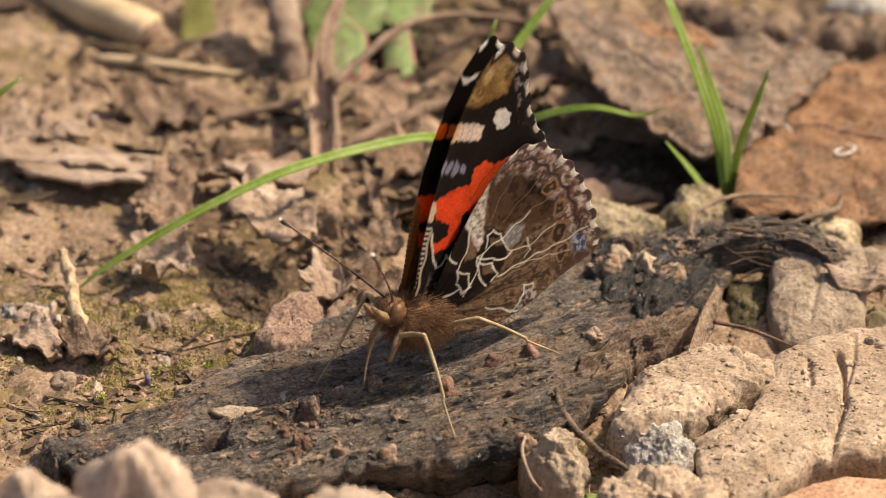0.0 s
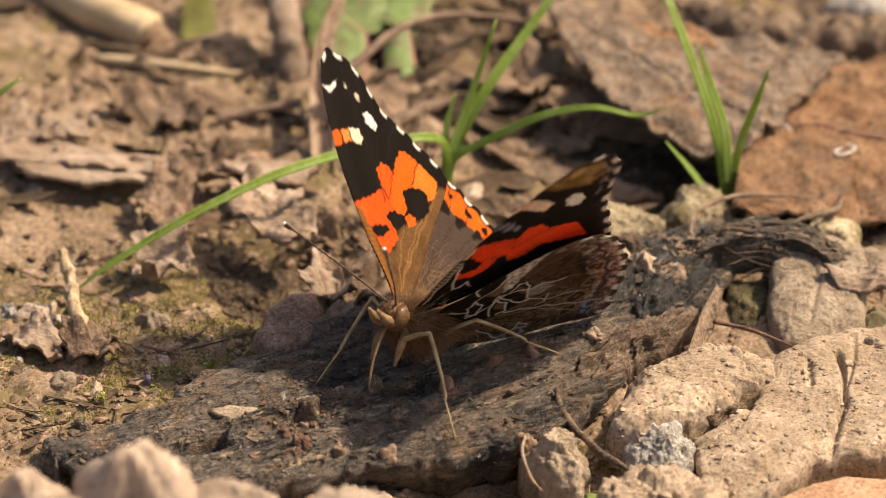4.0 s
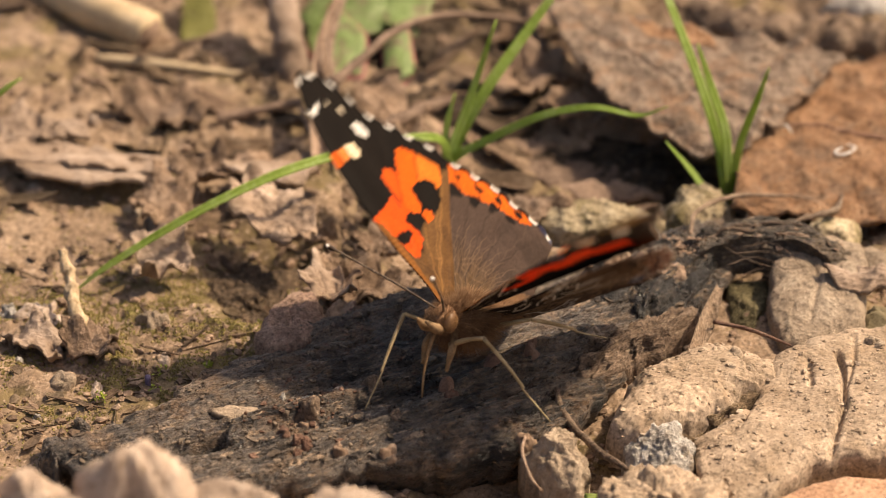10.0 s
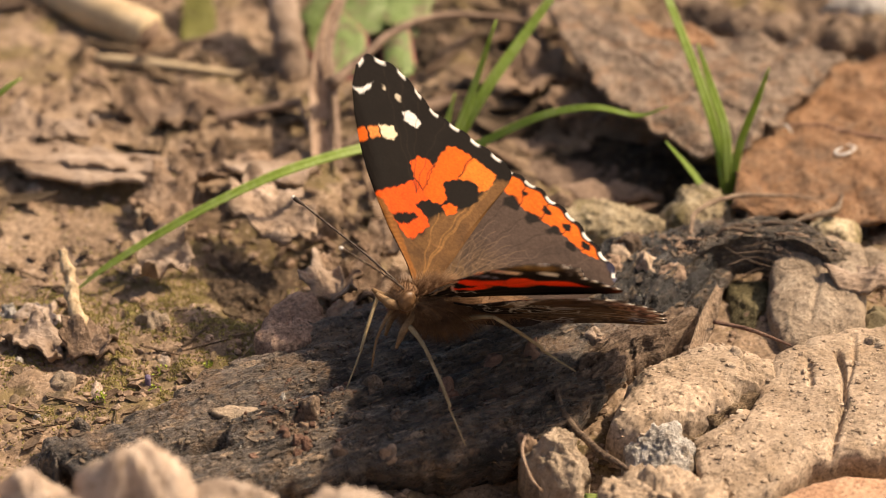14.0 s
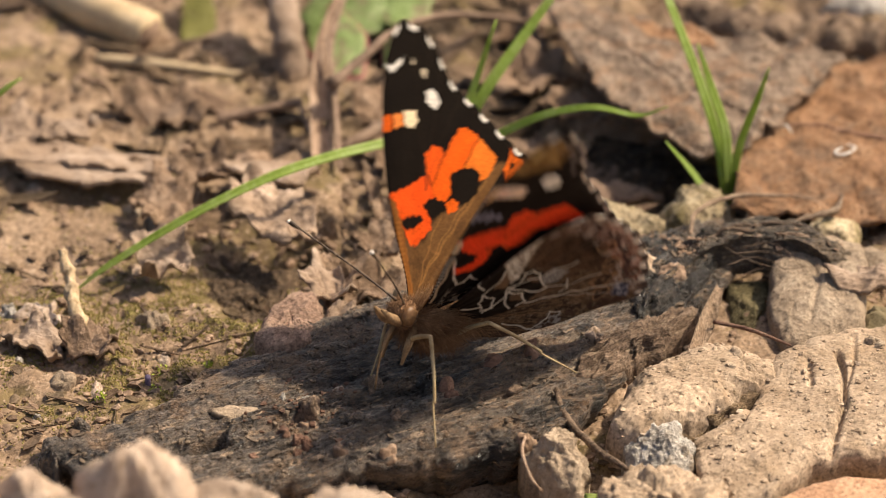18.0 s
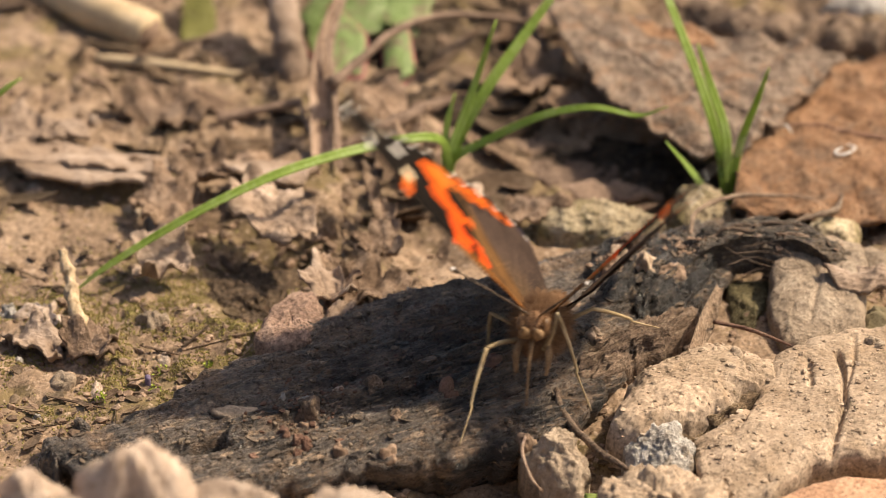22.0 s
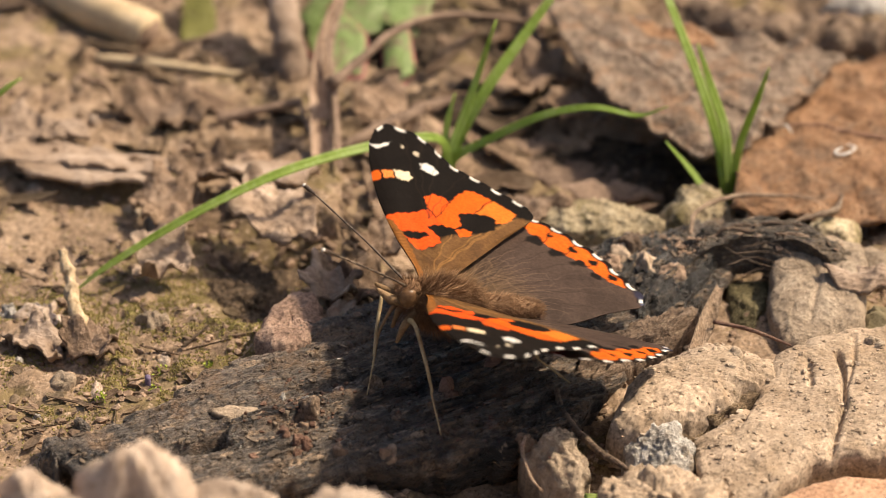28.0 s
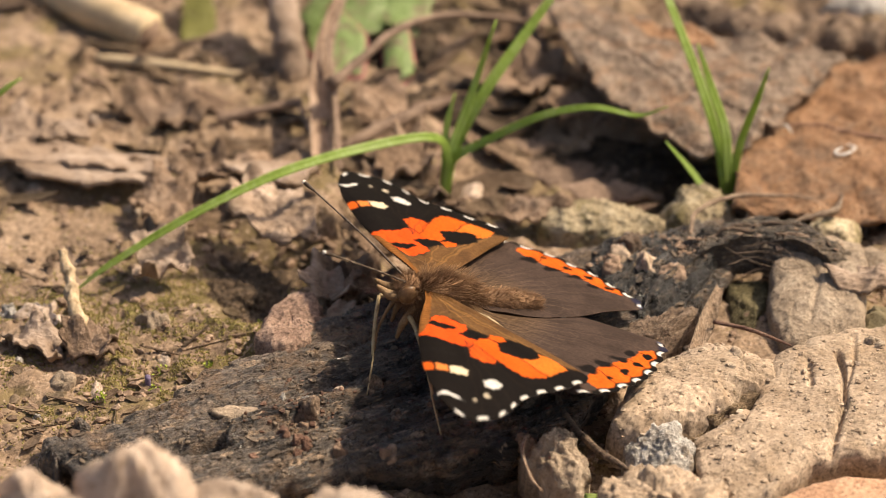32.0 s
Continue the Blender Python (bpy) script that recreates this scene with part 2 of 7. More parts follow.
def smooth_loop(pts, seg, wobble, seed):
    """A closed outline resampled to seg points, its corners eased and its edge a little ragged."""
    p = np.array(pts, float)
    d = np.linalg.norm(np.roll(p, -1, 0) - p, axis=1)
    s = np.concatenate([[0], np.cumsum(d)])
    q = np.vstack([p, p[:1]])
    t = np.linspace(0, s[-1], seg, endpoint=False)
    out = np.stack([np.interp(t, s, q[:, k]) for k in range(2)], 1)
    out = (np.roll(out, 1, 0) + 2 * out + np.roll(out, -1, 0)) / 4
    c = out.mean(0)
    for i in range(seg):
        n = fbm(out[i, 0] + seed * 7.3, out[i, 1], 1.7, 2.2, 3)
        out[i] += (out[i] - c) / max(np.linalg.norm(out[i] - c), 1e-6) * n * wobble
    return out, c


def lump(name, outline, z0, high, mat, seed=0, rough=0.4, bulge=3.0, tilt=(0, 0), seg=72, rings=18, wobble=0.5, sink=3.0, crag=0.0, grain=2.5, along=(1, 1), turn=0, cuts=0, grooves=(), fine=0.12, under=1.02, parent=None, label=""):
    """A stone, clod or slab that stands on that outline: high above z0, its foot sunk below it. cuts: flat broken faces; grooves: fissures (line, width, depth)."""
    loop, c = smooth_loop(outline, seg, wobble, seed)
    rng = random.Random(seed)
    span = np.abs(loop - c).max(0)
    planes = []
    for _ in range(cuts):
        a, e = rng.uniform(0, 2 * math.pi), rng.uniform(0.15, 1.2)
        n = np.array((math.cos(a) * math.cos(e), math.sin(a) * math.cos(e), math.sin(e)))
        planes.append((n, rng.uniform(0.6, 0.85) * math.sqrt((n[0] * span[0]) ** 2 + (n[1] * span[1]) ** 2 + (n[2] * high) ** 2)))
    ct, st = math.cos(radians(turn)), math.sin(radians(turn))
    verts, faces = [], []
    for k in range(rings + 1):
        r = 1 - (k / rings) ** 1.3
        up = max(1 - r ** bulge, 0) ** (1 / bulge)
        for i in range(seg):
            dx, dy = (loop[i] - c) * r
            x, y = c[0] + dx, c[1] + dy
            z = high * up + tilt[0] * dx + tilt[1] * dy
            for n, d in planes:
                over = dx * n[0] + dy * n[1] + z * n[2] - d
                if over > 0:
                    dx, dy, z = dx - n[0] * over, dy - n[1] * over, z - n[2] * over
            u, v = (x * ct + y * st) * along[0] + seed * 5.1, (y * ct - x * st) * along[1] - seed * 3.7
            n = fbm(u, v, z, grain * 2, 4) + fine / max(rough, 0.01) * fbm(u * 1.3, v * 1.3, z + 9, 1.1, 3)
            if crag:
                n += crag * (noise.voronoi((u / grain / 1.6, v / grain / 1.6, z / grain / 1.6))[0][0] - 0.35)
            cut = 0
            for line, wide, deep in grooves:
                for (x0, y0), (x1, y1) in zip(line, line[1:]):
                    t = min(1, max(0, ((x - x0) * (x1 - x0) + (y - y0) * (y1 - y0)) / ((x1 - x0) ** 2 + (y1 - y0) ** 2)))
                    d2 = (x - x0 - t * (x1 - x0)) ** 2 + (y - y0 - t * (y1 - y0)) ** 2
                    cut = max(cut, deep * math.exp(-d2 / wide ** 2))
            side = rough * n * 0.8
            l = math.hypot(dx, dy) or 1
            verts.append((dx + dx / l * side, dy + dy / l * side, z + rough * n * min(1, up * 1.5 + 0.1) - cut))
            if k == rings:
                break
    skirt = [(v[0] * under, v[1] * under, -sink) for v in verts[:seg]]
    base = len(verts)
    verts += skirt
    for k in range(rings - 1):
        for i in range(seg):
            j = (i + 1) % seg
            faces.append((k * seg + i, k * seg + j, (k + 1) * seg + j, (k + 1) * seg + i))
    for i in range(seg):
        j = (i + 1) % seg
        faces.append(((rings - 1) * seg + i, (rings - 1) * seg + j, rings * seg))
        faces.append((base + i, base + j, j, i))
    faces.append(tuple(range(base + seg - 1, base - 1, -1)))
    return link_mesh(name, verts, faces, mat, parent, (c[0], c[1], z0), True, label)


def sheet(name, outline, z0, mat, seed=0, thick=0.35, curl=(0, 0), tilt=(0, 0), fold=0.0, rough=0.35, seg=64, rings=12, wobble=0.7, rib=0.0, axis=(1, 0), parent=None, label=""):
    """A thin leaf or flake over that outline. curl: bend along and across its axis; tilt: slope; fold: a keel along the axis."""
    loop, c = smooth_loop(outline, seg, wobble, seed)
    ax = np.array(axis, float) / np.linalg.norm(axis)
    size = np.abs((loop - c) @ ax).max()
    wide = np.abs((loop - c) @ np.array([-ax[1], ax[0]])).max()
    top = []
    for k in range(rings + 1):
        r = 1 - k / rings
        for i in range(seg):
            dx, dy = (loop[i] - c) * r
            a, b = dx * ax[0] + dy * ax[1], dy * ax[0] - dx * ax[1]
            z = tilt[0] * dx + tilt[1] * dy + curl[0] * (a / size) ** 2 + curl[1] * (b / wide) ** 2 + fold * abs(b / wide)
            z += rough * fbm(dx + seed * 4.4, dy, seed * 1.3, 4.0, 4) * (0.4 + r)
            if rib:
                z += rib * math.cos((a - abs(b) * 0.7) * 2 * math.pi / 4.5) * abs(b / wide) ** 0.5
            top.append((dx, dy, z))
            if k == rings:
                break
    n = len(top)
    verts = top + [(x, y, z - thick) for x, y, z in top]
    faces = []
    for k in range(rings - 1):
        for i in range(seg):
            j = (i + 1) % seg
            q = (k * seg + i, k * seg + j, (k + 1) * seg + j, (k + 1) * seg + i)
            faces += [q, tuple(v + n for v in reversed(q))]
    for i in range(seg):
        j = (i + 1) % seg
        q = ((rings - 1) * seg + i, (rings - 1) * seg + j, rings * seg)
        faces += [q, tuple(v + n for v in reversed(q)), (i, i + n, j + n, j)]
    return link_mesh(name, verts, faces, mat, parent, (c[0], c[1], z0), True, label)


def eased(points, steps):
    """Catmull-Rom through the points."""
    p = [np.array(q, float) for q in points]
    p = [2 * p[0] - p[1]] + p + [2 * p[-1] - p[-2]]
    out = []
    for i in range(1, len(p) - 2):
        for s in range(steps):
            t = s / steps
            out.append(0.5 * (2 * p[i] + (p[i + 1] - p[i - 1]) * t + (2 * p[i - 1] - 5 * p[i] + 4 * p[i + 1] - p[i + 2]) * t * t + (3 * p[i] - p[i - 1] - 3 * p[i + 1] + p[i + 2]) * t ** 3))
    out.append(p[-2])
    return out


def tube(name, points, radii, mat, parent=None, seed=0, rough=0.08, sides=9, steps=7, knots=0.0, origin=None, label=""):
    """A round stem through the points, tapering through the radii."""
    pts = eased(points, steps)
    rad = np.interp(np.linspace(0, 1, len(pts)), np.linspace(0, 1, len(radii)), radii)
    o = np.array(origin if origin is not None else points[0], float)
    verts, faces = [], []
    side = None
    for k, p in enumerate(pts):
        d = pts[min(k + 1, len(pts) - 1)] - pts[max(k - 1, 0)]
        d /= np.linalg.norm(d) or 1
        if side is None:
            side = np.cross(d, (0, 0, 1) if abs(d[2]) < 0.9 else (1, 0, 0))
        side = side - d * (side @ d)
        side /= np.linalg.norm(side)
        up = np.cross(d, side)
        for i in range(sides):
            a = 2 * math.pi * i / sides
            n = 1 + rough * 3 * fbm(p[0] + seed * 3 + math.cos(a), p[1] + math.sin(a), p[2], 1.3, 2)
            if knots:
                n += knots * max(0, math.sin(k * 1.1 + seed)) ** 8
            verts.append(tuple(p + (side * math.cos(a) + up * math.sin(a)) * rad[k] * n - o))
    for k in range(len(pts) - 1):
        for i in range(sides):
            j = (i + 1) % sides
            faces.append((k * sides + i, k * sides + j, (k + 1) * sides + j, (k + 1) * sides + i))
    faces.append(tuple(range(sides - 1, -1, -1)))
    faces.append(tuple(range(len(verts) - sides, len(verts))))
    return link_mesh(name, verts, faces, mat, parent, o, True, label)


def blade(name, points, widths, mat, parent=None, keel=0.25, face=(0.35, -0.7, 0.7), steps=8, thick=0.12, origin=None, label=""):
    """A grass blade: a keeled ribbon of some thickness whose broad side looks towards face."""
    pts = eased(points, steps)
    wid = np.interp(np.linspace(0, 1, len(pts)), np.linspace(0, 1, len(widths)), widths)
    o = np.array(origin if origin is not None else points[0], float)
    verts, faces = [], []
    for k, p in enumerate(pts):
        d = pts[min(k + 1, len(pts) - 1)] - pts[max(k - 1, 0)]
        d /= np.linalg.norm(d) or 1
        s = np.cross(d, np.array(face, float))
        s /= np.linalg.norm(s)
        n = np.cross(s, d)
        w = wid[k] / 2
        row = [-s * w, -s * w * 0.5 - n * keel * w * 0.7, -n * keel * w, s * w * 0.5 - n * keel * w * 0.7, s * w]
        t = min(thick, w * 0.6)
        for v in row:
            verts.append(tuple(p + v - o))
        for v in reversed(row):
            verts.append(tuple(p + v - n * t - o))
    m = 10
    for k in range(len(pts) - 1):
        for i in range(m):
            j = (i + 1) % m
            faces.append((k * m + i, k * m + j, (k + 1) * m + j, (k + 1) * m + i))
    faces.append(tuple(range(m - 1, -1, -1)))
    faces.append(tuple(range(len(verts) - m, len(verts))))
    return link_mesh(name, verts, faces, mat, parent, o, True, label)


def drop_on(obs):
    """A function that gives the top of these things at a place, or None."""
    trees = []
    for ob in obs:
        o = ob.location / MM
        vs = [v.co / MM + o for v in ob.data.vertices]
        trees.append(BVHTree.FromPolygons(vs, [tuple(p.vertices) for p in ob.data.polygons]))

    def top(x, y):
        best = None
        for tree in trees:
            hit = tree.ray_cast(Vector((x, y, 100)), Vector((0, 0, -1)))[0]
            if hit and (best is None or hit.z > best):
                best = hit.z
        return best
    return top


def draped(name, ob, line, radii, mat, lift=0.06, seed=1, sides=6, label=""):
    """A thin rib along a line of places on a thing's upper side, as its part."""
    top = drop_on([ob])
    pts = []
    for x, y in [p[:2] for p in eased([(*p, 0) for p in line], 6)]:
        z = top(x, y)
        if z is not None:
            pts.append((x, y, z + lift))
    rib = tube(name, pts, radii, mat, ob, seed, 0.08, sides, 1, label=label)
    rib.location = rib.location - ob.location
    return rib


# ---- the ground ----
def hump(x, y, cx, cy, rx, ry, h):
    d = ((x - cx) / rx) ** 2 + ((y - cy) / ry) ** 2
    return h * math.exp(-d)


def ground_height(x, y):
    far = math.exp(-((math.hypot(x, y) / 160) ** 2))
    z = 0.9 * fbm(x, y, 0, 16, 4) + (1.2 + 0.7 * min(1, max(0, (y - 8) / 15))) * fbm(x + 50, y, 3, 6, 4) * far * (0.45 if x < -14 and y > -8 else 0.45 + 0.55 * min(1, max(0, (x + 14) / 6, (-8 - y) / 6))) + 0.3 * fbm(x, y + 90, 7, 1.8, 3) * far
    z += hump(x, y, 24, 19, 13, 9, -6.5) + hump(x, y, -6, -22, 20, 9, 1.0) + hump(x, y, 7, -47, 11, 5, -5.0) + hump(x, y, 42, -46, 9, 3, -4.0) + hump(x, y, -17, -3.0, 5, 3.2, -3.5) + hump(x, y, -36, 12, 12, 2, -2.0) + hump(x, y, -27, 22, 7, 2.5, -2.2) + hump(x, y, -31, 6, 5, 2.5, -1.8)
    z += 0.03 * max(0, min(y, 200)) + hump(x, y, -20, 1, 6, 4, -2.8) + hump(x, y, -34, 8, 9, 2, -1.2) + hump(x, y, -34, 32, 5, 2, -1.5) + hump(x, y, -20, -12, 4.5, 4, -2.0) + hump(x, y, -24, -7, 5, 5, -2.4)
    return z


def axis_steps(lo, hi, step, reach):
    out = list(np.arange(lo, hi + step / 2, step))
    d = step
    while out[-1] < reach:
        d *= 1.35
        out.append(out[-1] + d)
        out.insert(0, out[0] - d)
    return out


def build_ground():
    xs, ys = axis_steps(-58, 58, 0.36, 60000), axis_steps(-60, 85, 0.42, 60000)
    verts = [(x, y, ground_height(x, y)) for y in ys for x in xs]
    w = len(xs)
    faces = [(j * w + i, j * w + i + 1, (j + 1) * w + i + 1, (j + 1) * w + i) for j in range(len(ys) - 1) for i in range(w - 1)]
    g = link_mesh("ground", verts, faces, SOIL)
    tagged(g, "crumbly brown bare soil with mossy damp patches", "ground", kind="structure")


build_ground()


# ---- loose small stuff: one object of each kind ----
def scatter_crumbs(name, spots, mat, label, category):
    """Angular grains; spots: (x, y, z, size, turn)."""
    verts, faces = [], []
    rng = random.Random(len(spots))
    ring = [(math.cos(a), math.sin(a)) for a in np.linspace(0, 2 * math.pi, 6)[:5]]
    for x, y, z, s, t in spots:
        k = len(verts)
        sx, sy, sz = s * rng.uniform(0.7, 1.3), s * rng.uniform(0.7, 1.3), s * rng.uniform(0.5, 0.9)
        for h, w in ((-0.6, 0.8), (0.35, rng.uniform(0.7, 1.0))):
            for a, b in ring:
                j = rng.uniform(0.75, 1.2) * w
                px, py = a * sx * j, b * sy * j
                verts.append((x + px * math.cos(t) - py * math.sin(t), y + px * math.sin(t) + py * math.cos(t), z + h * sz + rng.uniform(-0.15, 0.15) * s))
        verts.append((x + rng.uniform(-0.3, 0.3) * s, y + rng.uniform(-0.3, 0.3) * s, z + sz * rng.uniform(0.7, 1.0)))
        for i in range(5):
            j = (i + 1) % 5
            faces += [(k + i, k + j, k + 5 + j, k + 5 + i), (k + 5 + i, k + 5 + j, k + 10)]
        faces.append(tuple(k + i for i in (4, 3, 2, 1, 0)))
    return tagged(link_mesh(name, verts, faces, mat, smooth=False), label, category, kind="stuff")


def scatter_flakes(name, spots, mat, label, category):
    """Bent ragged flakes; spots: (x, y, z, long, wide, turn, tip, roll, bend)."""
    verts, faces = [], []
    rng = random.Random(len(spots) + 1)
    for x, y, z, l, w, t, tip, roll, bend in spots:
        k = len(verts)
        m = Matrix.Rotation(t, 3, "Z") @ Matrix.Rotation(tip, 3, "Y") @ Matrix.Rotation(roll, 3, "X")
        top = []
        for u, v in ((-1, -0.2), (-0.55, -0.85), (0.1, -1), (0.7, -0.6), (1, 0.1), (0.6, 0.8), (-0.05, 1), (-0.7, 0.7), (-0.4, 0), (0.35, 0)):
            f = rng.uniform(0.75, 1.15)
            a, b = u * l * f, v * w * f
            top.append(Vector((a, b, bend * (u * u * 0.7 + v * v * 0.5) + rng.uniform(-0.08, 0.08) * w)))
        for dz in (0, -0.12):
            verts += [tuple(m @ (p + Vector((0, 0, dz))) + Vector((x, y, z))) for p in top]
        f = [(0, 1, 8), (1, 2, 8), (2, 9, 8), (2, 3, 9), (3, 4, 9), (4, 5, 9), (5, 6, 9), (6, 8, 9), (6, 7, 8), (7, 0, 8)]
        faces += [tuple(k + i for i in q) for q in f] + [tuple(k + 10 + i for i in reversed(q)) for q in f]
        faces += [(k + (i + 1) % 8, k + i, k + 10 + i, k + 10 + (i + 1) % 8) for i in range(8)]
    return tagged(link_mesh(name, verts, faces, mat, smooth=False), label, category, kind="stuff")


def spread(count, seed, x0, x1, y0, y1, keep=None):
    rng = random.Random(seed)
    out = []
    while len(out) < count:
        x, y = rng.uniform(x0, x1), rng.uniform(y0, y1)
        if keep is None or rng.random() < keep(x, y):
            out.append((x, y, rng))
    return out


def build_litter():
    clumpy = lambda x, y: max(0.08, min(1, 0.5 + 1.3 * fbm(x, y, 4, 9, 3)))
    scatter_crumbs("soil_crumbs", [(x, y, ground_height(x, y) + 0.1, 0.12 + 0.7 * r.random() ** 4, r.uniform(0, 6)) for x, y, r in spread(9000, 11, -56, 56, -58, 80, clumpy)], CRUMBS, "brown soil crumbs and grit strewn everywhere", "soil")
    scatter_flakes("leaf_litter", [(x, y, ground_height(x, y) + 0.35, 0.3 + 1.7 * r.random() ** 2, r.uniform(0.2, 0.8), r.uniform(0, 6), r.uniform(-0.3, 0.3), r.uniform(-0.35, 0.35), r.uniform(-0.3, 0.4)) for x, y, r in spread(900, 12, -56, 56, -50, 80, clumpy)], LITTER, "shredded brown and tan leaf litter on soil", "leaf litter")
    back = lambda x, y: 1.0 if -14 < x < 14 else 0.35
    scatter_flakes("broken_leaves", [(x, y, ground_height(x, y) + 0.9, r.uniform(2.0, 5.5), r.uniform(0.6, 2.0), r.uniform(-0.9, 0.9), r.uniform(-0.4, 0.4), r.uniform(-0.7, 0.7), r.uniform(-0.8, 1.4)) for x, y, r in spread(110, 13, -56, 30, 6, 78, back)], LITTER, "broken brown dead leaves matted together", "leaf litter")
    scatter_flakes("straw_bits", [(x, y, ground_height(x, y) + 0.4, r.uniform(1.0, 4.5), r.uniform(0.08, 0.22), r.uniform(0, 6), r.uniform(-0.25, 0.25), 0, 0.1) for x, y, r in spread(260, 14, -56, 56, -40, 80, clumpy)], LITTER, "dry straw bits and stalk fragments", "straw")
    mossy = lambda x, y: max(0.0, min(1, math.exp(-(((x + 33) / 18) ** 2 + ((y + 22) / 15) ** 2)) * (0.45 + 2.2 * fbm(x, y, 9, 5, 3)) * (1 - 0.9 * math.exp(-(((x + 22) / 5) ** 2 + ((y + 8) / 6) ** 2)))))
    scatter_flakes("moss", [(x, y, ground_height(x, y) + 0.08, r.uniform(0.07, 0.2), r.uniform(0.05, 0.11), r.uniform(0, 6), r.uniform(-0.9, 0.2), r.uniform(-0.6, 0.6), 0.05) for x, y, r in spread(11000, 15, -58, 0, -48, 10, mossy)], MOSS_TIPS, "low yellow-green moss on damp soil", "moss")

    tips = ((-30.6, -26.0), (-31.0, -30.2), (-19.6, -15.6), (-25.4, -26.2), (-36.5, -33.0))
    scatter_flakes("moss_sprouts", [(x + r.gauss(0, 0.35), y + r.gauss(0, 0.5), ground_height(x, y) + r.uniform(0.2, 0.6), r.uniform(0.12, 0.3), r.uniform(0.06, 0.14), r.uniform(0, 6), r.uniform(-1.2, 0), r.uniform(-0.6, 0.6), 0.1) for x, y in tips for r in [random.Random(x)] for _ in range(14)], SPROUT, "bright yellow-green moss sprouts on damp soil", "moss")


build_litter()


# ---- the butterfly: body frame x ahead, y to its left, z up ----
def wing_mat(name):
    m, nt, bsdf, out = node_mat(name)
    at = nt.nodes.new("ShaderNodeAttribute")
    at.attribute_name = "pattern"
    tc = nt.nodes.new("ShaderNodeTexCoord")
    fine = noise_fac(nt, tc.outputs["Object"], 0.35, 3, 0.7)
    broad = noise_fac(nt, tc.outputs["Object"], 3.0, 3, 0.6)
    grain = ramp(nt, fine, [(0.3, (0.72, 0.72, 0.72)), (0.7, (1.2, 1.2, 1.2))])
    col = mix(nt, 1.0, at.outputs["Color"], grain, "MULTIPLY")
    worn = ramp(nt, broad, [(0.3, (0.85, 0.85, 0.85)), (0.7, (1.08, 1.08, 1.08))])
    col = mix(nt, 1.0, col, worn, "MULTIPLY")
    nt.links.new(col, bsdf.inputs["Base Color"])
    bsdf.inputs["Roughness"].default_value = 0.62
    bsdf.inputs["Specular IOR Level"].default_value = 0.06
    relief(nt, bsdf, fine, 0.02)
    thin = nt.nodes.new("ShaderNodeBsdfTranslucent")
    glow = nt.nodes.new("ShaderNodeAttribute")
    glow.attribute_name = "both_sides"
    nt.links.new(glow.outputs["Color"], thin.inputs[0])
    mixer = nt.nodes.new("ShaderNodeMixShader")
    mixer.inputs[0].default_value = 0.3
    nt.links.new(bsdf.outputs[0], mixer.inputs[1])
    nt.links.new(thin.outputs[0], mixer.inputs[2])
    nt.links.new(mixer.outputs[0], out.inputs["Surface"])
    return m


WING = wing_mat("wing_scales")
FUR = earthy("body_fur", (0.08, 0.041, 0.02), (0.20, 0.108, 0.053), (0.40, 0.235, 0.125), 2.5, 0.3, 0.85, 0.15, vary=0.2)
FACE = earthy("pale_scales", (0.12, 0.068, 0.031), (0.23, 0.142, 0.07), (0.37, 0.25, 0.14), 1.2, 0.2, 0.8, 0.08, vary=0.0)
LEG = earthy("leg_scales", (0.195, 0.133, 0.0648), (0.33, 0.244, 0.13), (0.465, 0.37, 0.23), 1.5, 0.2, 0.6, 0.03, vary=0.05)
EYE_BROWN = earthy("eye_brown", (0.10, 0.05, 0.02), (0.17, 0.09, 0.04), (0.25, 0.15, 0.07), 0.6, 0.1, 0.3, 0.02, vary=0.0)
FEELER = earthy("feeler_dark", (0.02, 0.014, 0.01), (0.06, 0.04, 0.028), (0.30, 0.24, 0.17), 0.8, 0.3, 0.6, 0.02, vary=0.0)
CLUB_WHITE = earthy("club_tip", (0.6, 0.55, 0.48), (0.75, 0.7, 0.62), (0.85, 0.8, 0.72), 1, 0.2, 0.6, 0.02, vary=0.0)


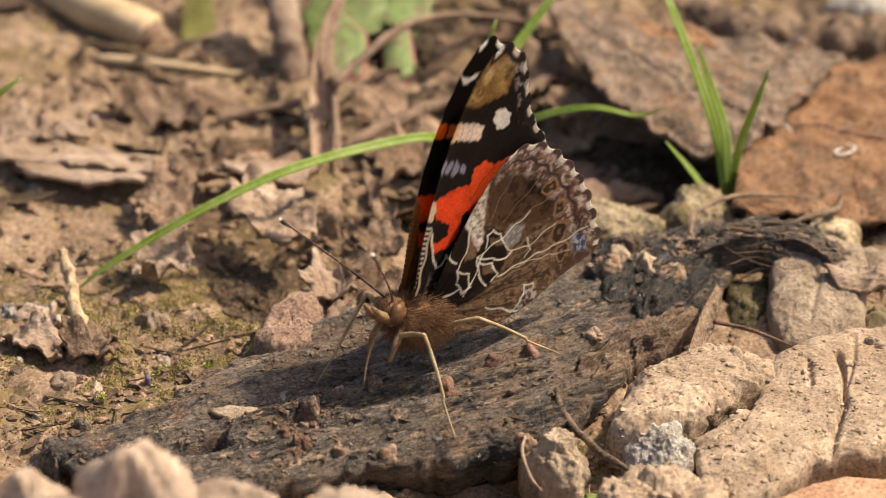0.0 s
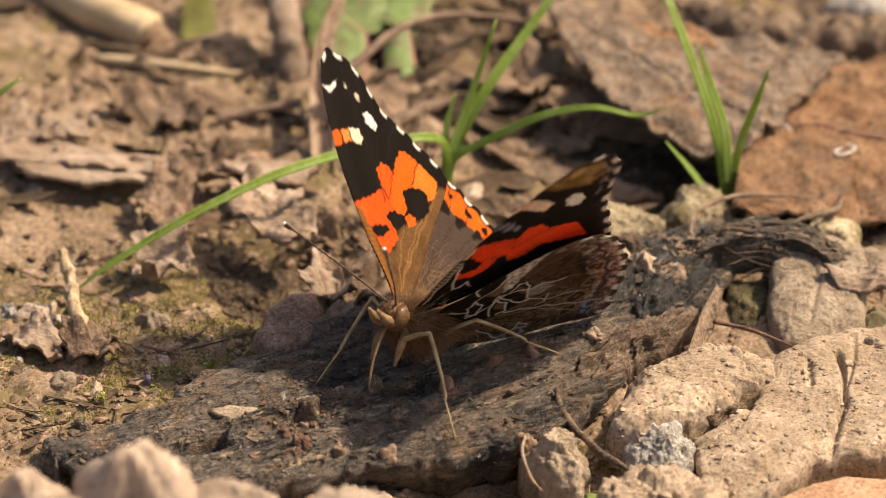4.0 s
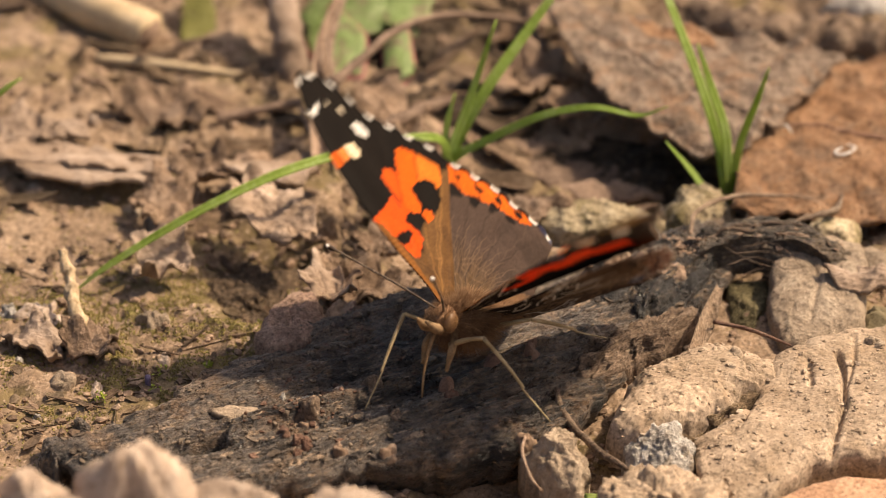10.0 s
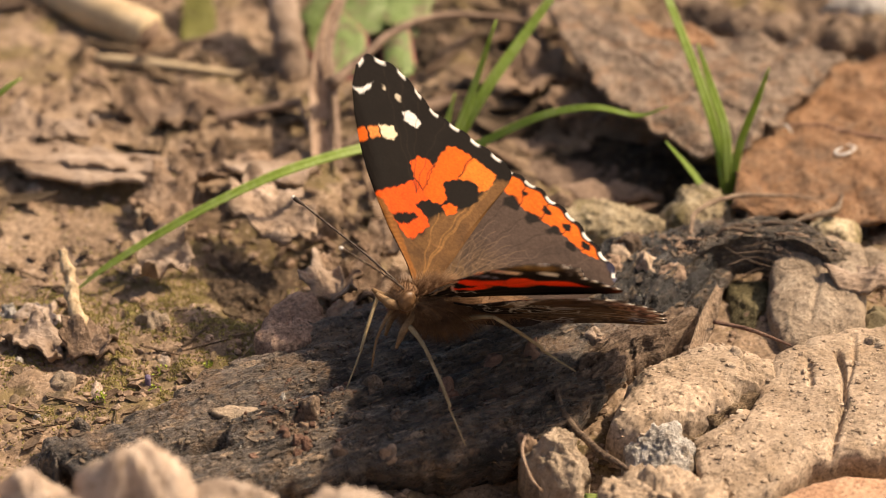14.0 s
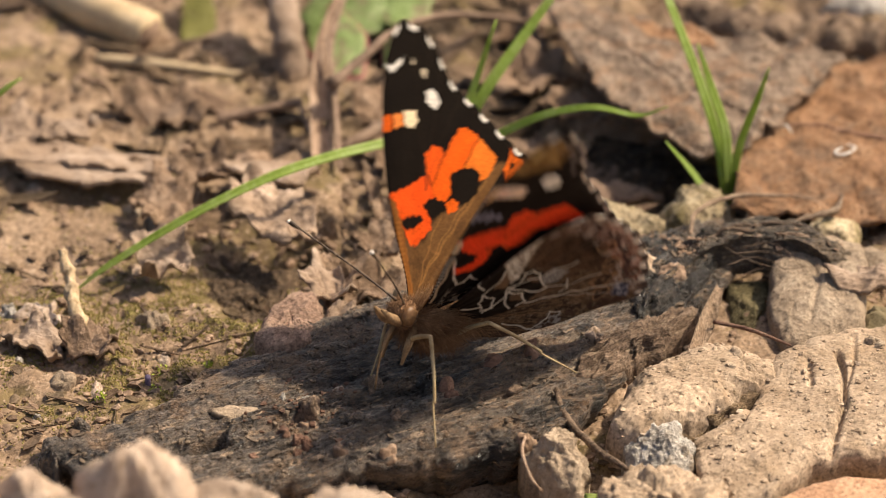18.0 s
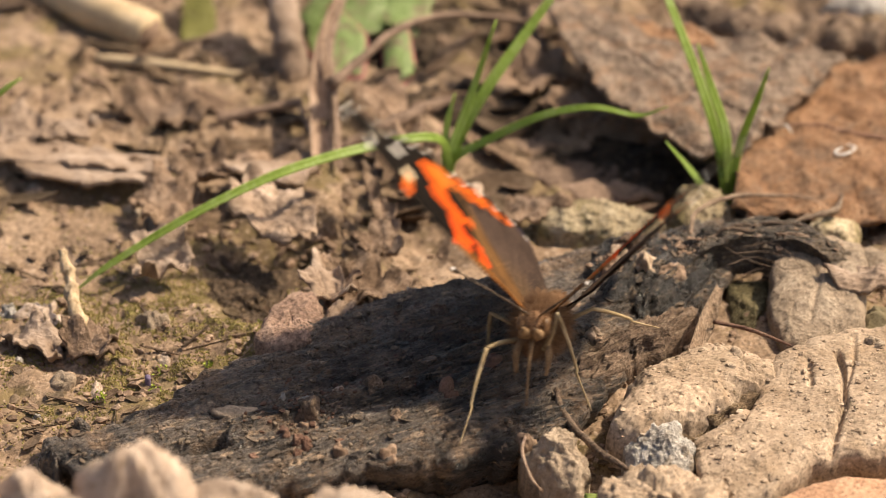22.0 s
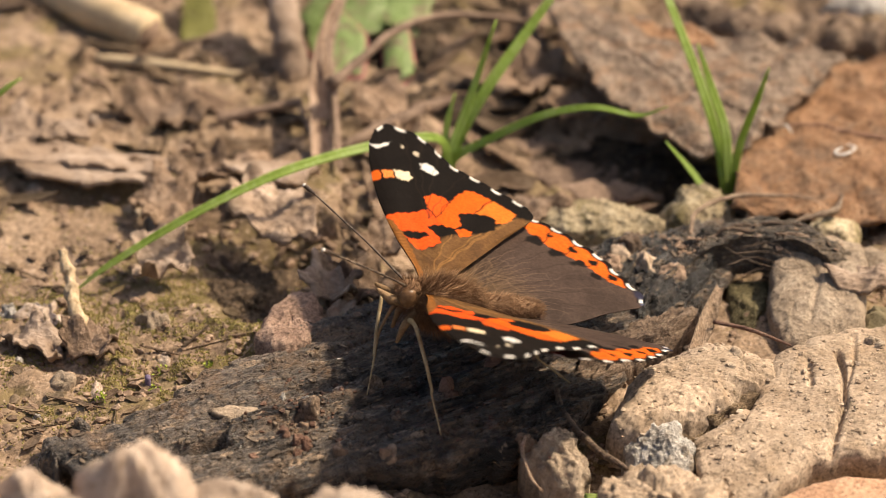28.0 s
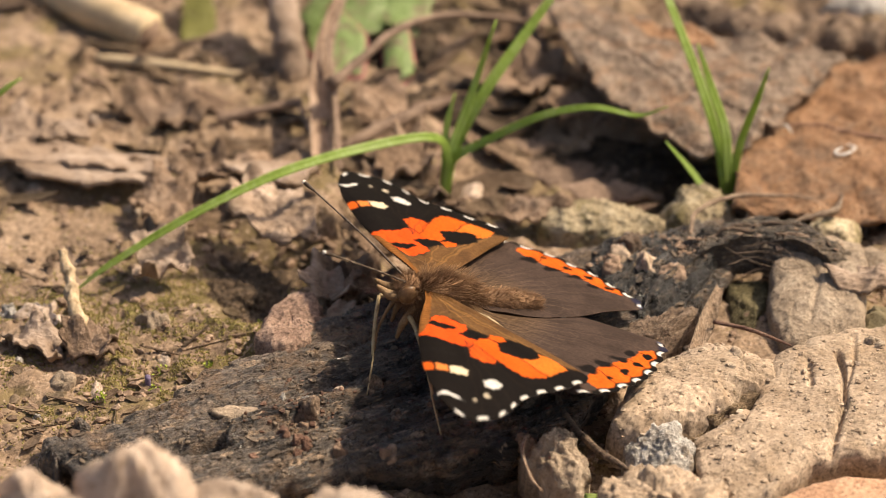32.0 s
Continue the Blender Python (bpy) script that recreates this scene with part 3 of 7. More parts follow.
class Pattern:
    """Colours laid over wing places (a along the wing, b across it, f its share of the way to the edge)."""

    def __init__(self, a, b, f, base):
        self.a, self.b, self.f = a, b, f
        self.wa = a + 0.16 * np.sin(b * 3.1 + a * 1.3) + 0.10 * np.sin(a * 5.3 - b * 2.2)
        self.wb = b + 0.16 * np.sin(a * 2.9 - b * 1.1) + 0.10 * np.sin(b * 5.9 + a * 1.7)
        self.c = np.tile(np.array(base, float), (len(a), 1))

    def put(self, mask, colour):
        m = np.clip(mask, 0, 1)[:, None]
        self.c = self.c * (1 - m) + np.array(colour, float) * m

    def spot(self, x, y, rx, ry, colour, turn=0, soft=0.15):
        t = radians(turn)
        u, v = self.wa - x, self.wb - y
        d = np.hypot((u * math.cos(t) + v * math.sin(t)) / rx, (v * math.cos(t) - u * math.sin(t)) / ry)
        self.put((1 - d) / (soft / min(rx, ry)) + 0.5, colour)

    def inside(self, pts):
        """Distance from an outline, positive within it."""
        x, y = self.a + 0.07 * np.sin(self.b * 7.1 + self.a * 2.3), self.b + 0.07 * np.sin(self.a * 6.7 - self.b * 1.9)
        best, odd = np.full(len(x), 1e9), np.zeros(len(x), bool)
        for (x0, y0), (x1, y1) in zip(pts, pts[1:] + pts[:1]):
            dx, dy = x1 - x0, y1 - y0
            t = np.clip(((x - x0) * dx + (y - y0) * dy) / (dx * dx + dy * dy), 0, 1)
            best = np.minimum(best, np.hypot(x - x0 - t * dx, y - y0 - t * dy))
            if dy:
                odd ^= ((y0 > y) != (y1 > y)) & (x < x0 + (y - y0) * dx / dy)
        return np.where(odd, best, -best)

    def poly(self, pts, colour, soft=0.12):
        self.put(self.inside(pts) / soft + 0.5, colour)

    def ring(self, x, y, rx, ry, wide, colour):
        d = np.hypot((self.wa - x) / rx, (self.wb - y) / ry)
        self.put((wide - np.abs(d - 1) * min(rx, ry)) / 0.1 + 0.5, colour)

    def line(self, x0, y0, x1, y1, wide, colour, bend=0.0, share=1.0):
        dx, dy = x1 - x0, y1 - y0
        l = math.hypot(dx, dy)
        u = ((self.a - x0) * dx + (self.b - y0) * dy) / l
        v = ((self.b - y0) * dx - (self.a - x0) * dy) / l - bend * np.sin(np.clip(u / l, 0, 1) * math.pi) + 0.12 * np.sin(u * 1.9)
        gap = np.maximum(np.maximum(-u, u - l), 0)
        self.put(((wide - np.hypot(v, gap)) / 0.1 + 0.5) * share, colour)

    def path(self, pts, wide, colour, share=1.0):
        for (x0, y0), (x1, y1) in zip(pts, pts[1:]):
            self.line(x0, y0, x1, y1, wide, colour, 0.0, share)

    def blotch(self, size, seed, lo, hi, colour, share=1.0, where=None):
        n = np.array([noise.fractal((x / size + seed, y / size, seed * 0.7), 0.7, 2.0, 4) for x, y in zip(self.a, self.b)])
        m = np.clip((n - lo) / (hi - lo), 0, 1) * share
        self.put(m if where is None else m * np.clip(where, 0, 1), colour)


BLACK, ORANGE, RED = (0.010, 0.007, 0.005), (0.82, 0.13, 0.012), (0.80, 0.08, 0.022)
PALE_ORANGE = (0.84, 0.20, 0.025)
CREAM, WHITE = (0.62, 0.52, 0.38), (0.84, 0.80, 0.73)


def fringe(p, dash, colour, lo=0.978):
    """Pale hair in the hollows of the scalloped edge."""
    p.put(np.minimum((p.f - lo) / 0.006, (dash - 0.1) / 0.25), colour)


def fore_upper(a, b, f, dash):
    p = Pattern(a, b, f, BLACK)
    # golden-brown inner part, up to the orange band and along the hind edge
    inner = [(-1, 3), (8.5, 1.4), (7.0, 0.4), (6.6, -2.0), (8.8, -3.4), (9.6, -5.2), (10.2, -8.0), (11.6, -9.8), (12.9, -11.2), (14.4, -13.0), (14.2, -17), (-1, -17)]
    p.poly(inner, (0.17, 0.085, 0.032), 0.5)
    p.blotch(4, 2.2, 0.0, 0.5, (0.11, 0.055, 0.024), 0.7, p.inside(inner) / 0.6)
    for x, y in ((9.5, -4.6), (11.0, -8.6), (12.6, -11.0), (13.8, -12.6)):
        p.line(2.0, -1.0, x, y, 0.1, (0.30, 0.15, 0.05), 0.3, 0.55)
    # the band: cell blob with its hook, two lobes, a paler lobe, a lone spot
    p.poly([(11.9, 2.6), (12.6, -0.1), (13.7, -2.6), (12.4, -3.3), (11.2, -3.7), (10.9, -2.5), (10.3, -2.0), (9.2, -3.0), (7.9, -3.1), (6.2, -0.7), (6.6, 0.2), (7.8, 0.7), (9.4, 1.5)], (0.84, 0.10, 0.013), 0.12)
    p.poly([(13.7, -2.65), (15.8, -2.5), (16.7, -3.7), (16.4, -5.2), (15.4, -5.3), (13.2, -3.9), (12.4, -3.3)], (0.83, 0.115, 0.013), 0.12)
    p.poly([(12.4, -3.3), (13.3, -4.1), (15.4, -5.4), (16.9, -6.4), (18.3, -7.8), (18.4, -8.6), (17.5, -10.5), (16.8, -10.7), (14.9, -8.6), (14.0, -7.9), (13.5, -6.4), (12.2, -6.0), (11.4, -6.1), (10.7, -5.2), (10.8, -4.4), (11.3, -3.7)], ORANGE, 0.12)
    p.poly([(17.4, -10.5), (14.9, -13.1), (13.0, -11.6), (12.4, -10.0), (13.3, -10.3), (14.0, -9.6), (14.0, -8.0), (15.0, -8.7), (16.8, -10.6)], PALE_ORANGE, 0.12)
    p.poly([(13.5, -6.0), (14.1, -7.9), (13.9, -9.6), (13.0, -10.3), (11.3, -9.8), (10.3, -8.1), (10.8, -7.0), (11.4, -6.0)], BLACK, 0.14)
    p.poly([(10.5, -2.0), (11.1, -3.2), (10.7, -4.8), (10.0, -5.2), (9.4, -4.1), (9.6, -2.6)], BLACK, 0.14)
    p.poly([(9.1, 1.3), (9.5, -0.3), (9.4, -1.6), (8.9, -2.0), (8.1, -0.6), (8.0, 0.6)], BLACK, 0.14)
    p.poly([(10.3, -5.1), (11.0, -6.1), (10.5, -7.0), (9.7, -6.9), (9.3, -5.6)], ORANGE, 0.12)
    p.line(12.4, -3.3, 13.7, -2.65, 0.07, BLACK)
    p.line(12.4, -3.3, 16.0, -5.5, 0.06, (0.3, 0.05, 0.01))
    p.line(14.4, -8.2, 17.6, -11.0, 0.08, BLACK)
    # tan front edge
    p.poly([(0, 3), (12.0, 3), (11.0, 1.75), (8.5, 0.95), (4.5, 0.3), (0, -0.4)], (0.27, 0.105, 0.026), 0.25)
    # short bar of three cells near the tip, white spots
    p.poly([(20.1, 3.0), (20.2, 1.75), (18.7, 1.75), (18.2, 3.0)], (0.84, 0.14, 0.015), 0.1)
    p.poly([(20.2, 1.55), (20.35, 0.3), (19.0, 0.3), (18.7, 1.5)], (0.86, 0.26, 0.06), 0.1)
    p.poly([(20.5, 0.1), (20.5, -1.6), (19.4, -1.9), (18.6, -1.1), (18.9, 0.05)], (0.88, 0.72, 0.48), 0.1)
    p.poly([(22.5, -3.3), (22.7, -4.2), (21.7, -5.2), (21.0, -5.2), (20.4, -4.3), (21.4, -3.2)], WHITE, 0.1)
    p.poly([(25.7, 2.2), (24.6, 1.4), (25.1, 0.3), (26.3, -0.7), (25.6, 0.6), (25.3, 1.2)], WHITE, 0.1)
    p.spot(25.7, -1.7, 0.28, 0.2, CREAM)
    p.spot(24.5, -3.3, 0.42, 0.26, CREAM)
    for x, y in ((29.0, -2.6), (27.4, -4.4), (24.6, -6.0), (21.6, -8.4)):
        p.line(12.0, -2.4, x, y, 0.05, (0.03, 0.02, 0.014), 0.4, 0.7)
    fringe(p, dash, WHITE)
    return p.c


def fore_under(a, b, f, dash):
    p = Pattern(a, b, f, (0.018, 0.013, 0.011))
    tip = [(31, -2.6), (30.5, 0.4), (26.9, 1.5), (22.8, 2.4), (22.6, 0.4), (24.5, -3.2), (27.5, -3.2)]
    p.poly(tip, (0.26, 0.15, 0.05), 0.5)
    p.blotch(2.2, 4.1, 0.0, 0.5, (0.44, 0.28, 0.11), 0.8, p.inside(tip) / 0.6)
    p.blotch(1.4, 9.1, 0.15, 0.45, (0.07, 0.04, 0.022), 0.7, p.inside(tip) / 0.6)
    p.spot(26.2, 0.5, 0.8, 0.6, (0.58, 0.42, 0.18), 15, 0.5)
    p.blotch(0.9, 6.1, 0.0, 0.3, (0.34, 0.29, 0.27), 0.8, np.minimum((f - 0.90) / 0.03, (a - 21) / 2))
    p.put(np.minimum((f - 0.945) / 0.012, (a - 15) / 2) * 0.85, (0.03, 0.024, 0.022))
    # cell blob with its hook, then the long outer blob
    p.poly([(11.9, 1.7), (13.6, -0.8), (14.0, -2.8), (13.0, -3.5), (11.2, -3.5), (10.0, -2.4), (9.5, -1.3), (10.0, 0.8)], RED, 0.12)
    p.poly([(10.4, -3.0), (9.2, -3.2), (8.2, -3.2), (6.9, -2.4), (6.1, -0.4), (7.1, 0.4), (7.6, -1.0), (8.3, -1.8), (9.3, -1.5), (10.2, -1.5)], RED, 0.12)
    p.poly([(14.0, -2.8), (15.7, -2.5), (16.8, -3.7), (16.5, -5.1), (18.0, -8.1), (16.2, -11.6), (15.2, -9.8), (13.4, -6.9), (11.4, -6.4), (10.0, -5.0), (11.2, -3.5), (12.9, -3.4)], (0.82, 0.095, 0.024), 0.12)
    p.line(12.2, -3.3, 16.6, -5.2, 0.06, (0.35, 0.05, 0.015))
    p.poly([(11.9, 3.4), (11.9, 1.6), (10.9, 1.1), (9.6, 1.2), (9.6, 2.6)], (0.66, 0.53, 0.36), 0.15)
    # pink-white bar and spot, lilac streaks, chequered front edge
    p.poly([(20.7, 3.2), (20.7, 1.0), (20.9, -0.6), (20.6, -1.7), (19.0, -1.8), (18.8, 0.4), (18.8, 2.2), (18.4, 3.2)], (0.80, 0.66, 0.55), 0.12)
    p.poly([(20.8, 3.4), (20.8, 1.9), (18.7, 1.9), (18.3, 3.4)], (0.70, 0.50, 0.24), 0.3)
    p.line(18.6, 1.2, 20.8, 1.3, 0.05, (0.3, 0.22, 0.17))
    p.line(18.6, -0.3, 20.8, -0.1, 0.05, (0.3, 0.22, 0.17))
    p.poly([(22.4, -2.7), (22.9, -3.7), (22.2, -5.0), (20.9, -5.2), (20.3, -4.0), (21.3, -2.8)], WHITE, 0.12)
    for k in range(4):
        p.spot(15.7, 2.3 - 1.0 * k, 0.9 - 0.1 * k, 0.36, (0.27, 0.26, 0.34), 8, 0.2)
    for k in range(13):
        p.line(2.2 + 0.56 * k, 1.9, 2.3 + 0.56 * k, 0.65 + 0.03 * k, 0.12, (0.55, 0.52, 0.46))
    p.line(1.5, 0.1, 8.6, 0.9, 0.16, (0.50, 0.38, 0.25))
    p.path([(8.2, 0.5), (6.5, -0.2), (4.5, -1.5), (5.0, -2.3), (6.0, -2.5), (5.3, -3.8)], 0.13, (0.74, 0.66, 0.55))
    p.blotch(1.0, 3.7, 0.1, 0.35, (0.40, 0.33, 0.26), 0.8, np.minimum((4.2 - a) / 1.0, (-0.8 - b) / 0.5))
    for k in range(6):
        p.spot(27.6 - 1.75 * k, -3.9 - 1.75 * k, 0.5, 0.38, (0.36, 0.32, 0.33))
    fringe(p, dash, (0.66, 0.58, 0.50), 0.972)
    return p.c


def fan(a, b):
    return np.degrees(np.arctan2(-b, a)), np.hypot(a, b)


def hind_upper(a, b, f, dash):
    p = Pattern(a, b, f, (0.085, 0.056, 0.043))
    p.put((0.5 - f) / 0.25, (0.13, 0.078, 0.04))
    p.blotch(5, 1.1, 0.0, 0.5, (0.06, 0.04, 0.031), 0.8)
    for k in range(9):
        t = radians(10 + k * 8.5)
        p.line(4 * math.cos(t), -4 * math.sin(t), 19 * math.cos(t), -19 * math.sin(t), 0.09, (0.05, 0.034, 0.026), 0.4, 0.6)
    for k in range(34):
        t, r0 = radians(22 + 1.9 * k), 3 + (k * 7 % 5)
        p.line(r0 * math.cos(t), -r0 * math.sin(t), (r0 + 7) * math.cos(t), -(r0 + 7) * math.sin(t), 0.05, (0.20, 0.13, 0.085), 0.3, 0.5)
    # orange border with two rows of black spots
    p.poly([(18.6, -10.2), (17.6, -12.9), (16.0, -15.3), (14.1, -18.1), (11.6, -20.2), (9.4, -22.0), (8.9, -20.6), (9.3, -18.9), (11.0, -17.1), (12.5, -14.4), (13.7, -12.0), (15.5, -10.2), (17.0, -9.4)], (0.80, 0.145, 0.014), 0.14)
    for x, y, rx, ry in ((16.0, -12.5, 0.42, 0.4), (14.1, -14.8, 0.62, 0.52), (12.4, -17.4, 0.62, 0.52), (10.4, -19.1, 0.6, 0.5)):
        p.spot(x, y, rx, ry, BLACK, 50, 0.12)
    for x, y, rx, ry in ((14.3, -10.6, 0.85, 1.1), (12.8, -13.0, 0.7, 1.0), (11.5, -15.4, 0.6, 0.9), (9.9, -17.5, 0.5, 0.8)):
        p.spot(x, y, rx, ry, (0.014, 0.010, 0.008), 20, 0.3)
    for x0, y0, x1, y1 in ((14.0, -11.5, 18.0, -13.2), (12.6, -13.8, 16.3, -16.2), (11.2, -16.2, 14.4, -19.2), (9.6, -18.4, 11.6, -21.4)):
        p.line(x0, y0, x1, y1, 0.07, BLACK)
        p.spot(x1 - 0.5, y1 + 0.3, 0.45, 0.5, BLACK, 40)
    p.put(np.minimum((f - 0.962) / 0.01, (b < -9) * 1.0), BLACK)
    p.spot(7.6, -22.6, 1.3, 0.8, (0.03, 0.028, 0.05), 30, 0.4)
    p.spot(7.2, -22.4, 0.5, 0.35, (0.16, 0.17, 0.24), 30, 0.3)
    fringe(p, dash, WHITE)
    return p.c


def hind_under(a, b, f, dash):
    lean = radians(7.5)
    a, b = a * math.cos(lean) - b * math.sin(lean), b * math.cos(lean) + a * math.sin(lean)
    p = Pattern(a, b, f, (0.125, 0.076, 0.045))
    q, r = fan(p.wa, p.wb)
    p.blotch(3.0, 3.3, -0.05, 0.3, (0.24, 0.155, 0.09), 0.8)
    p.blotch(1.6, 6.6, 0.0, 0.3, (0.05, 0.031, 0.021), 0.85)
    p.blotch(0.8, 8.6, 0.15, 0.5, (0.40, 0.30, 0.20), 0.4)
    # streaked hind part
    rng = random.Random(12)
    for k in range(40):
        t, r0, r1 = radians(48 + 1.7 * k), rng.uniform(2, 9), rng.uniform(11, 20)
        p.line(r0 * math.cos(t), -r0 * math.sin(t), r1 * math.cos(t), -r1 * math.sin(t), 0.1, ((0.27, 0.17, 0.095), (0.06, 0.038, 0.025), (0.2, 0.12, 0.07))[k % 3], rng.uniform(-0.4, 0.4), 0.6)
    # the dusky outer field with its blue-grey mark
    dusky = [(10.7, -3.2), (14.0, -1.8), (17.4, -2.4), (18.6, -4.0), (19.4, -8.5), (16.6, -12.5), (13.3, -13.6), (11.3, -11.6), (11.6, -8.8), (10.4, -6.2)]
    p.poly(dusky, (0.10, 0.057, 0.034), 0.8)
    p.blotch(1.5, 14.2, -0.05, 0.3, (0.035, 0.022, 0.015), 0.8, p.inside(dusky) / 0.8)
    p.poly([(17.0, -5.4), (18.7, -8.5), (16.1, -11.0), (14.2, -10.6), (14.6, -7.5)], (0.02, 0.014, 0.011), 0.8)
    p.blotch(0.7, 19.1, -0.25, 0.2, (0.26, 0.26, 0.31), 0.9, p.inside([(17.4, -4.2), (18.9, -4.4), (19.2, -8.2), (17.5, -8.6)]) / 0.5)
    for x0, y0, x1, y1 in ((11.1, -3.6, 17.8, -5.0), (11.0, -5.6, 17.4, -9.6), (11.2, -7.6, 15.4, -12.6)):
        p.line(x0, y0, x1, y1, 0.07, (0.24, 0.15, 0.09), 0.2, 0.8)
    # frosted rosy margin, eyespots
    rim = np.minimum((f - 0.8) / 0.06, np.minimum((q - 6) / 4, (66 - q) / 6))
    p.put(rim * 0.75, (0.29, 0.185, 0.14))
    p.blotch(0.8, 5.2, -0.1, 0.25, (0.60, 0.51, 0.45), 0.9, rim)
    p.blotch(0.9, 7.7, 0.05, 0.3, (0.09, 0.05, 0.036), 0.85, (f - 0.74) / 0.06)
    p.put(np.minimum(rim, (0.018 - np.abs(f - 0.90)) / 0.01) * 0.75, (0.08, 0.05, 0.045))
    for x, y, s in ((10.6, -14.9, 1.15), (13.4, -13.6, 0.8), (8.4, -16.6, 0.8), (15.6, -10.8, 0.8)):
        p.ring(x, y, 1.2 * s, 1.0 * s, 0.2 * s, (0.30, 0.18, 0.10))
        p.spot(x, y, 0.95 * s, 0.8 * s, (0.06, 0.036, 0.025))
        p.spot(x, y, 0.4 * s, 0.34 * s, (0.26, 0.16, 0.10))
    p.poly([(8.6, -18.2), (10.6, -17.0), (10.8, -18.8), (8.9, -20.2)], (0.07, 0.075, 0.12), 0.4)
    p.blotch(0.6, 23.1, 0.0, 0.3, (0.5, 0.5, 0.56), 0.8, p.inside([(8.4, -18.0), (10.8, -16.8), (11.2, -18.9), (8.9, -20.4)]) / 0.4)
    # black inner field, brown cells and pale frosting
    p.poly([(11.6, 1.8), (11.0, -0.4), (8.6, -3.0), (10.4, -4.2), (10.0, -6.2), (8.2, -8.2), (5.2, -8.0), (3.4, -6.8), (1.8, -4.6), (-0.4, -1.6), (0.6, 2.0), (8.4, 4.1)], (0.02, 0.014, 0.011), 0.3)
    p.poly([(9.6, -1.0), (8.3, -2.6), (7.0, -3.4), (6.2, -1.9), (7.6, -1.5)], (0.19, 0.115, 0.065), 0.2)
    p.poly([(6.4, -4.6), (6.3, -6.0), (5.4, -7.2), (5.0, -5.4)], (0.16, 0.10, 0.06), 0.2)
    p.poly([(8.4, -5.0), (9.2, -4.5), (9.2, -6.2), (8.4, -6.8)], (0.15, 0.09, 0.055), 0.2)
    white = [(14.9, 0.3), (15.4, -1.1), (12.2, -2.2), (8.8, -3.6), (7.6, -3.3), (9.8, -0.6), (10.9, 1.5), (12.6, 1.2)]
    p.poly(white, (0.60, 0.52, 0.42), 0.3)
    p.blotch(0.7, 12.6, -0.1, 0.25, (0.84, 0.79, 0.70), 0.9, p.inside(white) / 0.3)
    p.blotch(0.8, 31.6, 0.1, 0.3, (0.16, 0.11, 0.08), 0.8, p.inside(white) / 0.3)
    frost = [(9.3, -6.5), (10.9, -7.0), (11.0, -9.2), (9.1, -9.4), (8.1, -7.9)]
    p.poly(frost, (0.27, 0.25, 0.235), 0.3)
    p.blotch(0.6, 17.6, -0.1, 0.3, (0.52, 0.49, 0.46), 0.8, p.inside(frost) / 0.3)
    p.blotch(0.7, 27.6, 0.0, 0.3, (0.5, 0.46, 0.41), 0.8, p.inside([(1.2, -12.0), (3.2, -12.6), (4.4, -12.4), (4.8, -14.2), (2.6, -15.4), (1.5, -14.0)]) / 0.3)
    # pale branching veins
    pale = (0.76, 0.70, 0.59)
    for pts, wide in (([(4.9, -7.9), (8.0, -13.1), (9.5, -16.0), (11.7, -18.9)], 0.085), ([(6.9, -3.6), (8.9, -6.0), (11.1, -7.9), (12.6, -9.2)], 0.08), ([(8.0, -4.5), (9.4, -3.9), (10.1, -4.5), (9.7, -6.0), (8.8, -7.0), (8.2, -8.1)], 0.11), ([(6.9, -3.6), (6.8, -6.4), (7.1, -8.1), (8.0, -8.6)], 0.1), ([(6.9, -3.6), (5.0, -4.8), (3.7, -6.5)], 0.11), ([(6.3, -4.2), (6.3, -6.3), (5.2, -7.8), (4.3, -7.3)], 0.12), ([(5.2, -1.2), (4.9, -3.2), (3.5, -4.1), (2.6, -3.4), (3.7, -2.0), (5.2, -1.2)], 0.11), ([(7.3, -4.4), (3.9, -4.1), (2.3, -3.7)], 0.1), ([(1.3, -7.8), (1.2, -11.9), (1.6, -14.4), (2.6, -15.2)], 0.13), ([(1.0, -12.0), (3.1, -13.0), (4.2, -12.6), (4.6, -13.9)], 0.08), ([(2.0, -1.2), (3.1, -2.8)], 0.16), ([(9.6, -10.4), (8.3, -11.5), (7.3, -11.2)], 0.09), ([(10.3, 1.3), (8.3, 0.9), (6.6, 0.8), (6.0, -0.7)], 0.12), ([(10.2, -1.1), (7.1, -1.6), (5.4, -1.3)], 0.1), ([(8.0, -8.0), (8.6, -10.9), (11.6, -13.7)], 0.06), ([(6.0, -9.8), (8.0, -14.8), (8.6, -17.6)], 0.03)):
        p.path(pts, wide, pale, 0.95)
    p.put(np.minimum((f - 0.962) / 0.012, (80 - q) / 2), (0.10, 0.07, 0.06))
    fringe(p, dash, (0.78, 0.70, 0.62), 0.966)
    return p.c


FORE_EDGE = [(0, 0.4), (3.3, 0.7), (7.4, 1.75), (11, 2.3), (15.2, 2.7), (18.5, 2.75), (22.5, 2.5), (25.9, 1.95), (28.2, 1.0), (29.6, 0.1), (30.1, -1.0), (29.6, -2.5), (28.5, -4.2), (26.2, -5.7), (23.8, -6.9), (22.2, -8.3), (20.3, -10.8), (18.2, -13.2), (16.6, -14.9), (15.4, -15.3), (14.2, -14.6), (10.5, -11), (6, -7), (2, -3.4), (0, -1.2)]
HIND_FAN = [(-6, 2.0), (-3, 5), (2, 8), (8, 12), (11.5, 15.5), (14, 18), (17.5, 19.8), (21, 20.8), (26, 21.5), (31, 21.9), (37, 22.2), (43, 22.5), (52, 23.0), (59, 23.2), (65, 23.5), (69, 23.9), (73.0, 23.9), (75.0, 23.0), (77.0, 20.6), (80, 18.2), (84, 16.2), (90, 13.8), (97, 11.4), (104, 8.4), (118, 4.8)]


PAINTED = {}


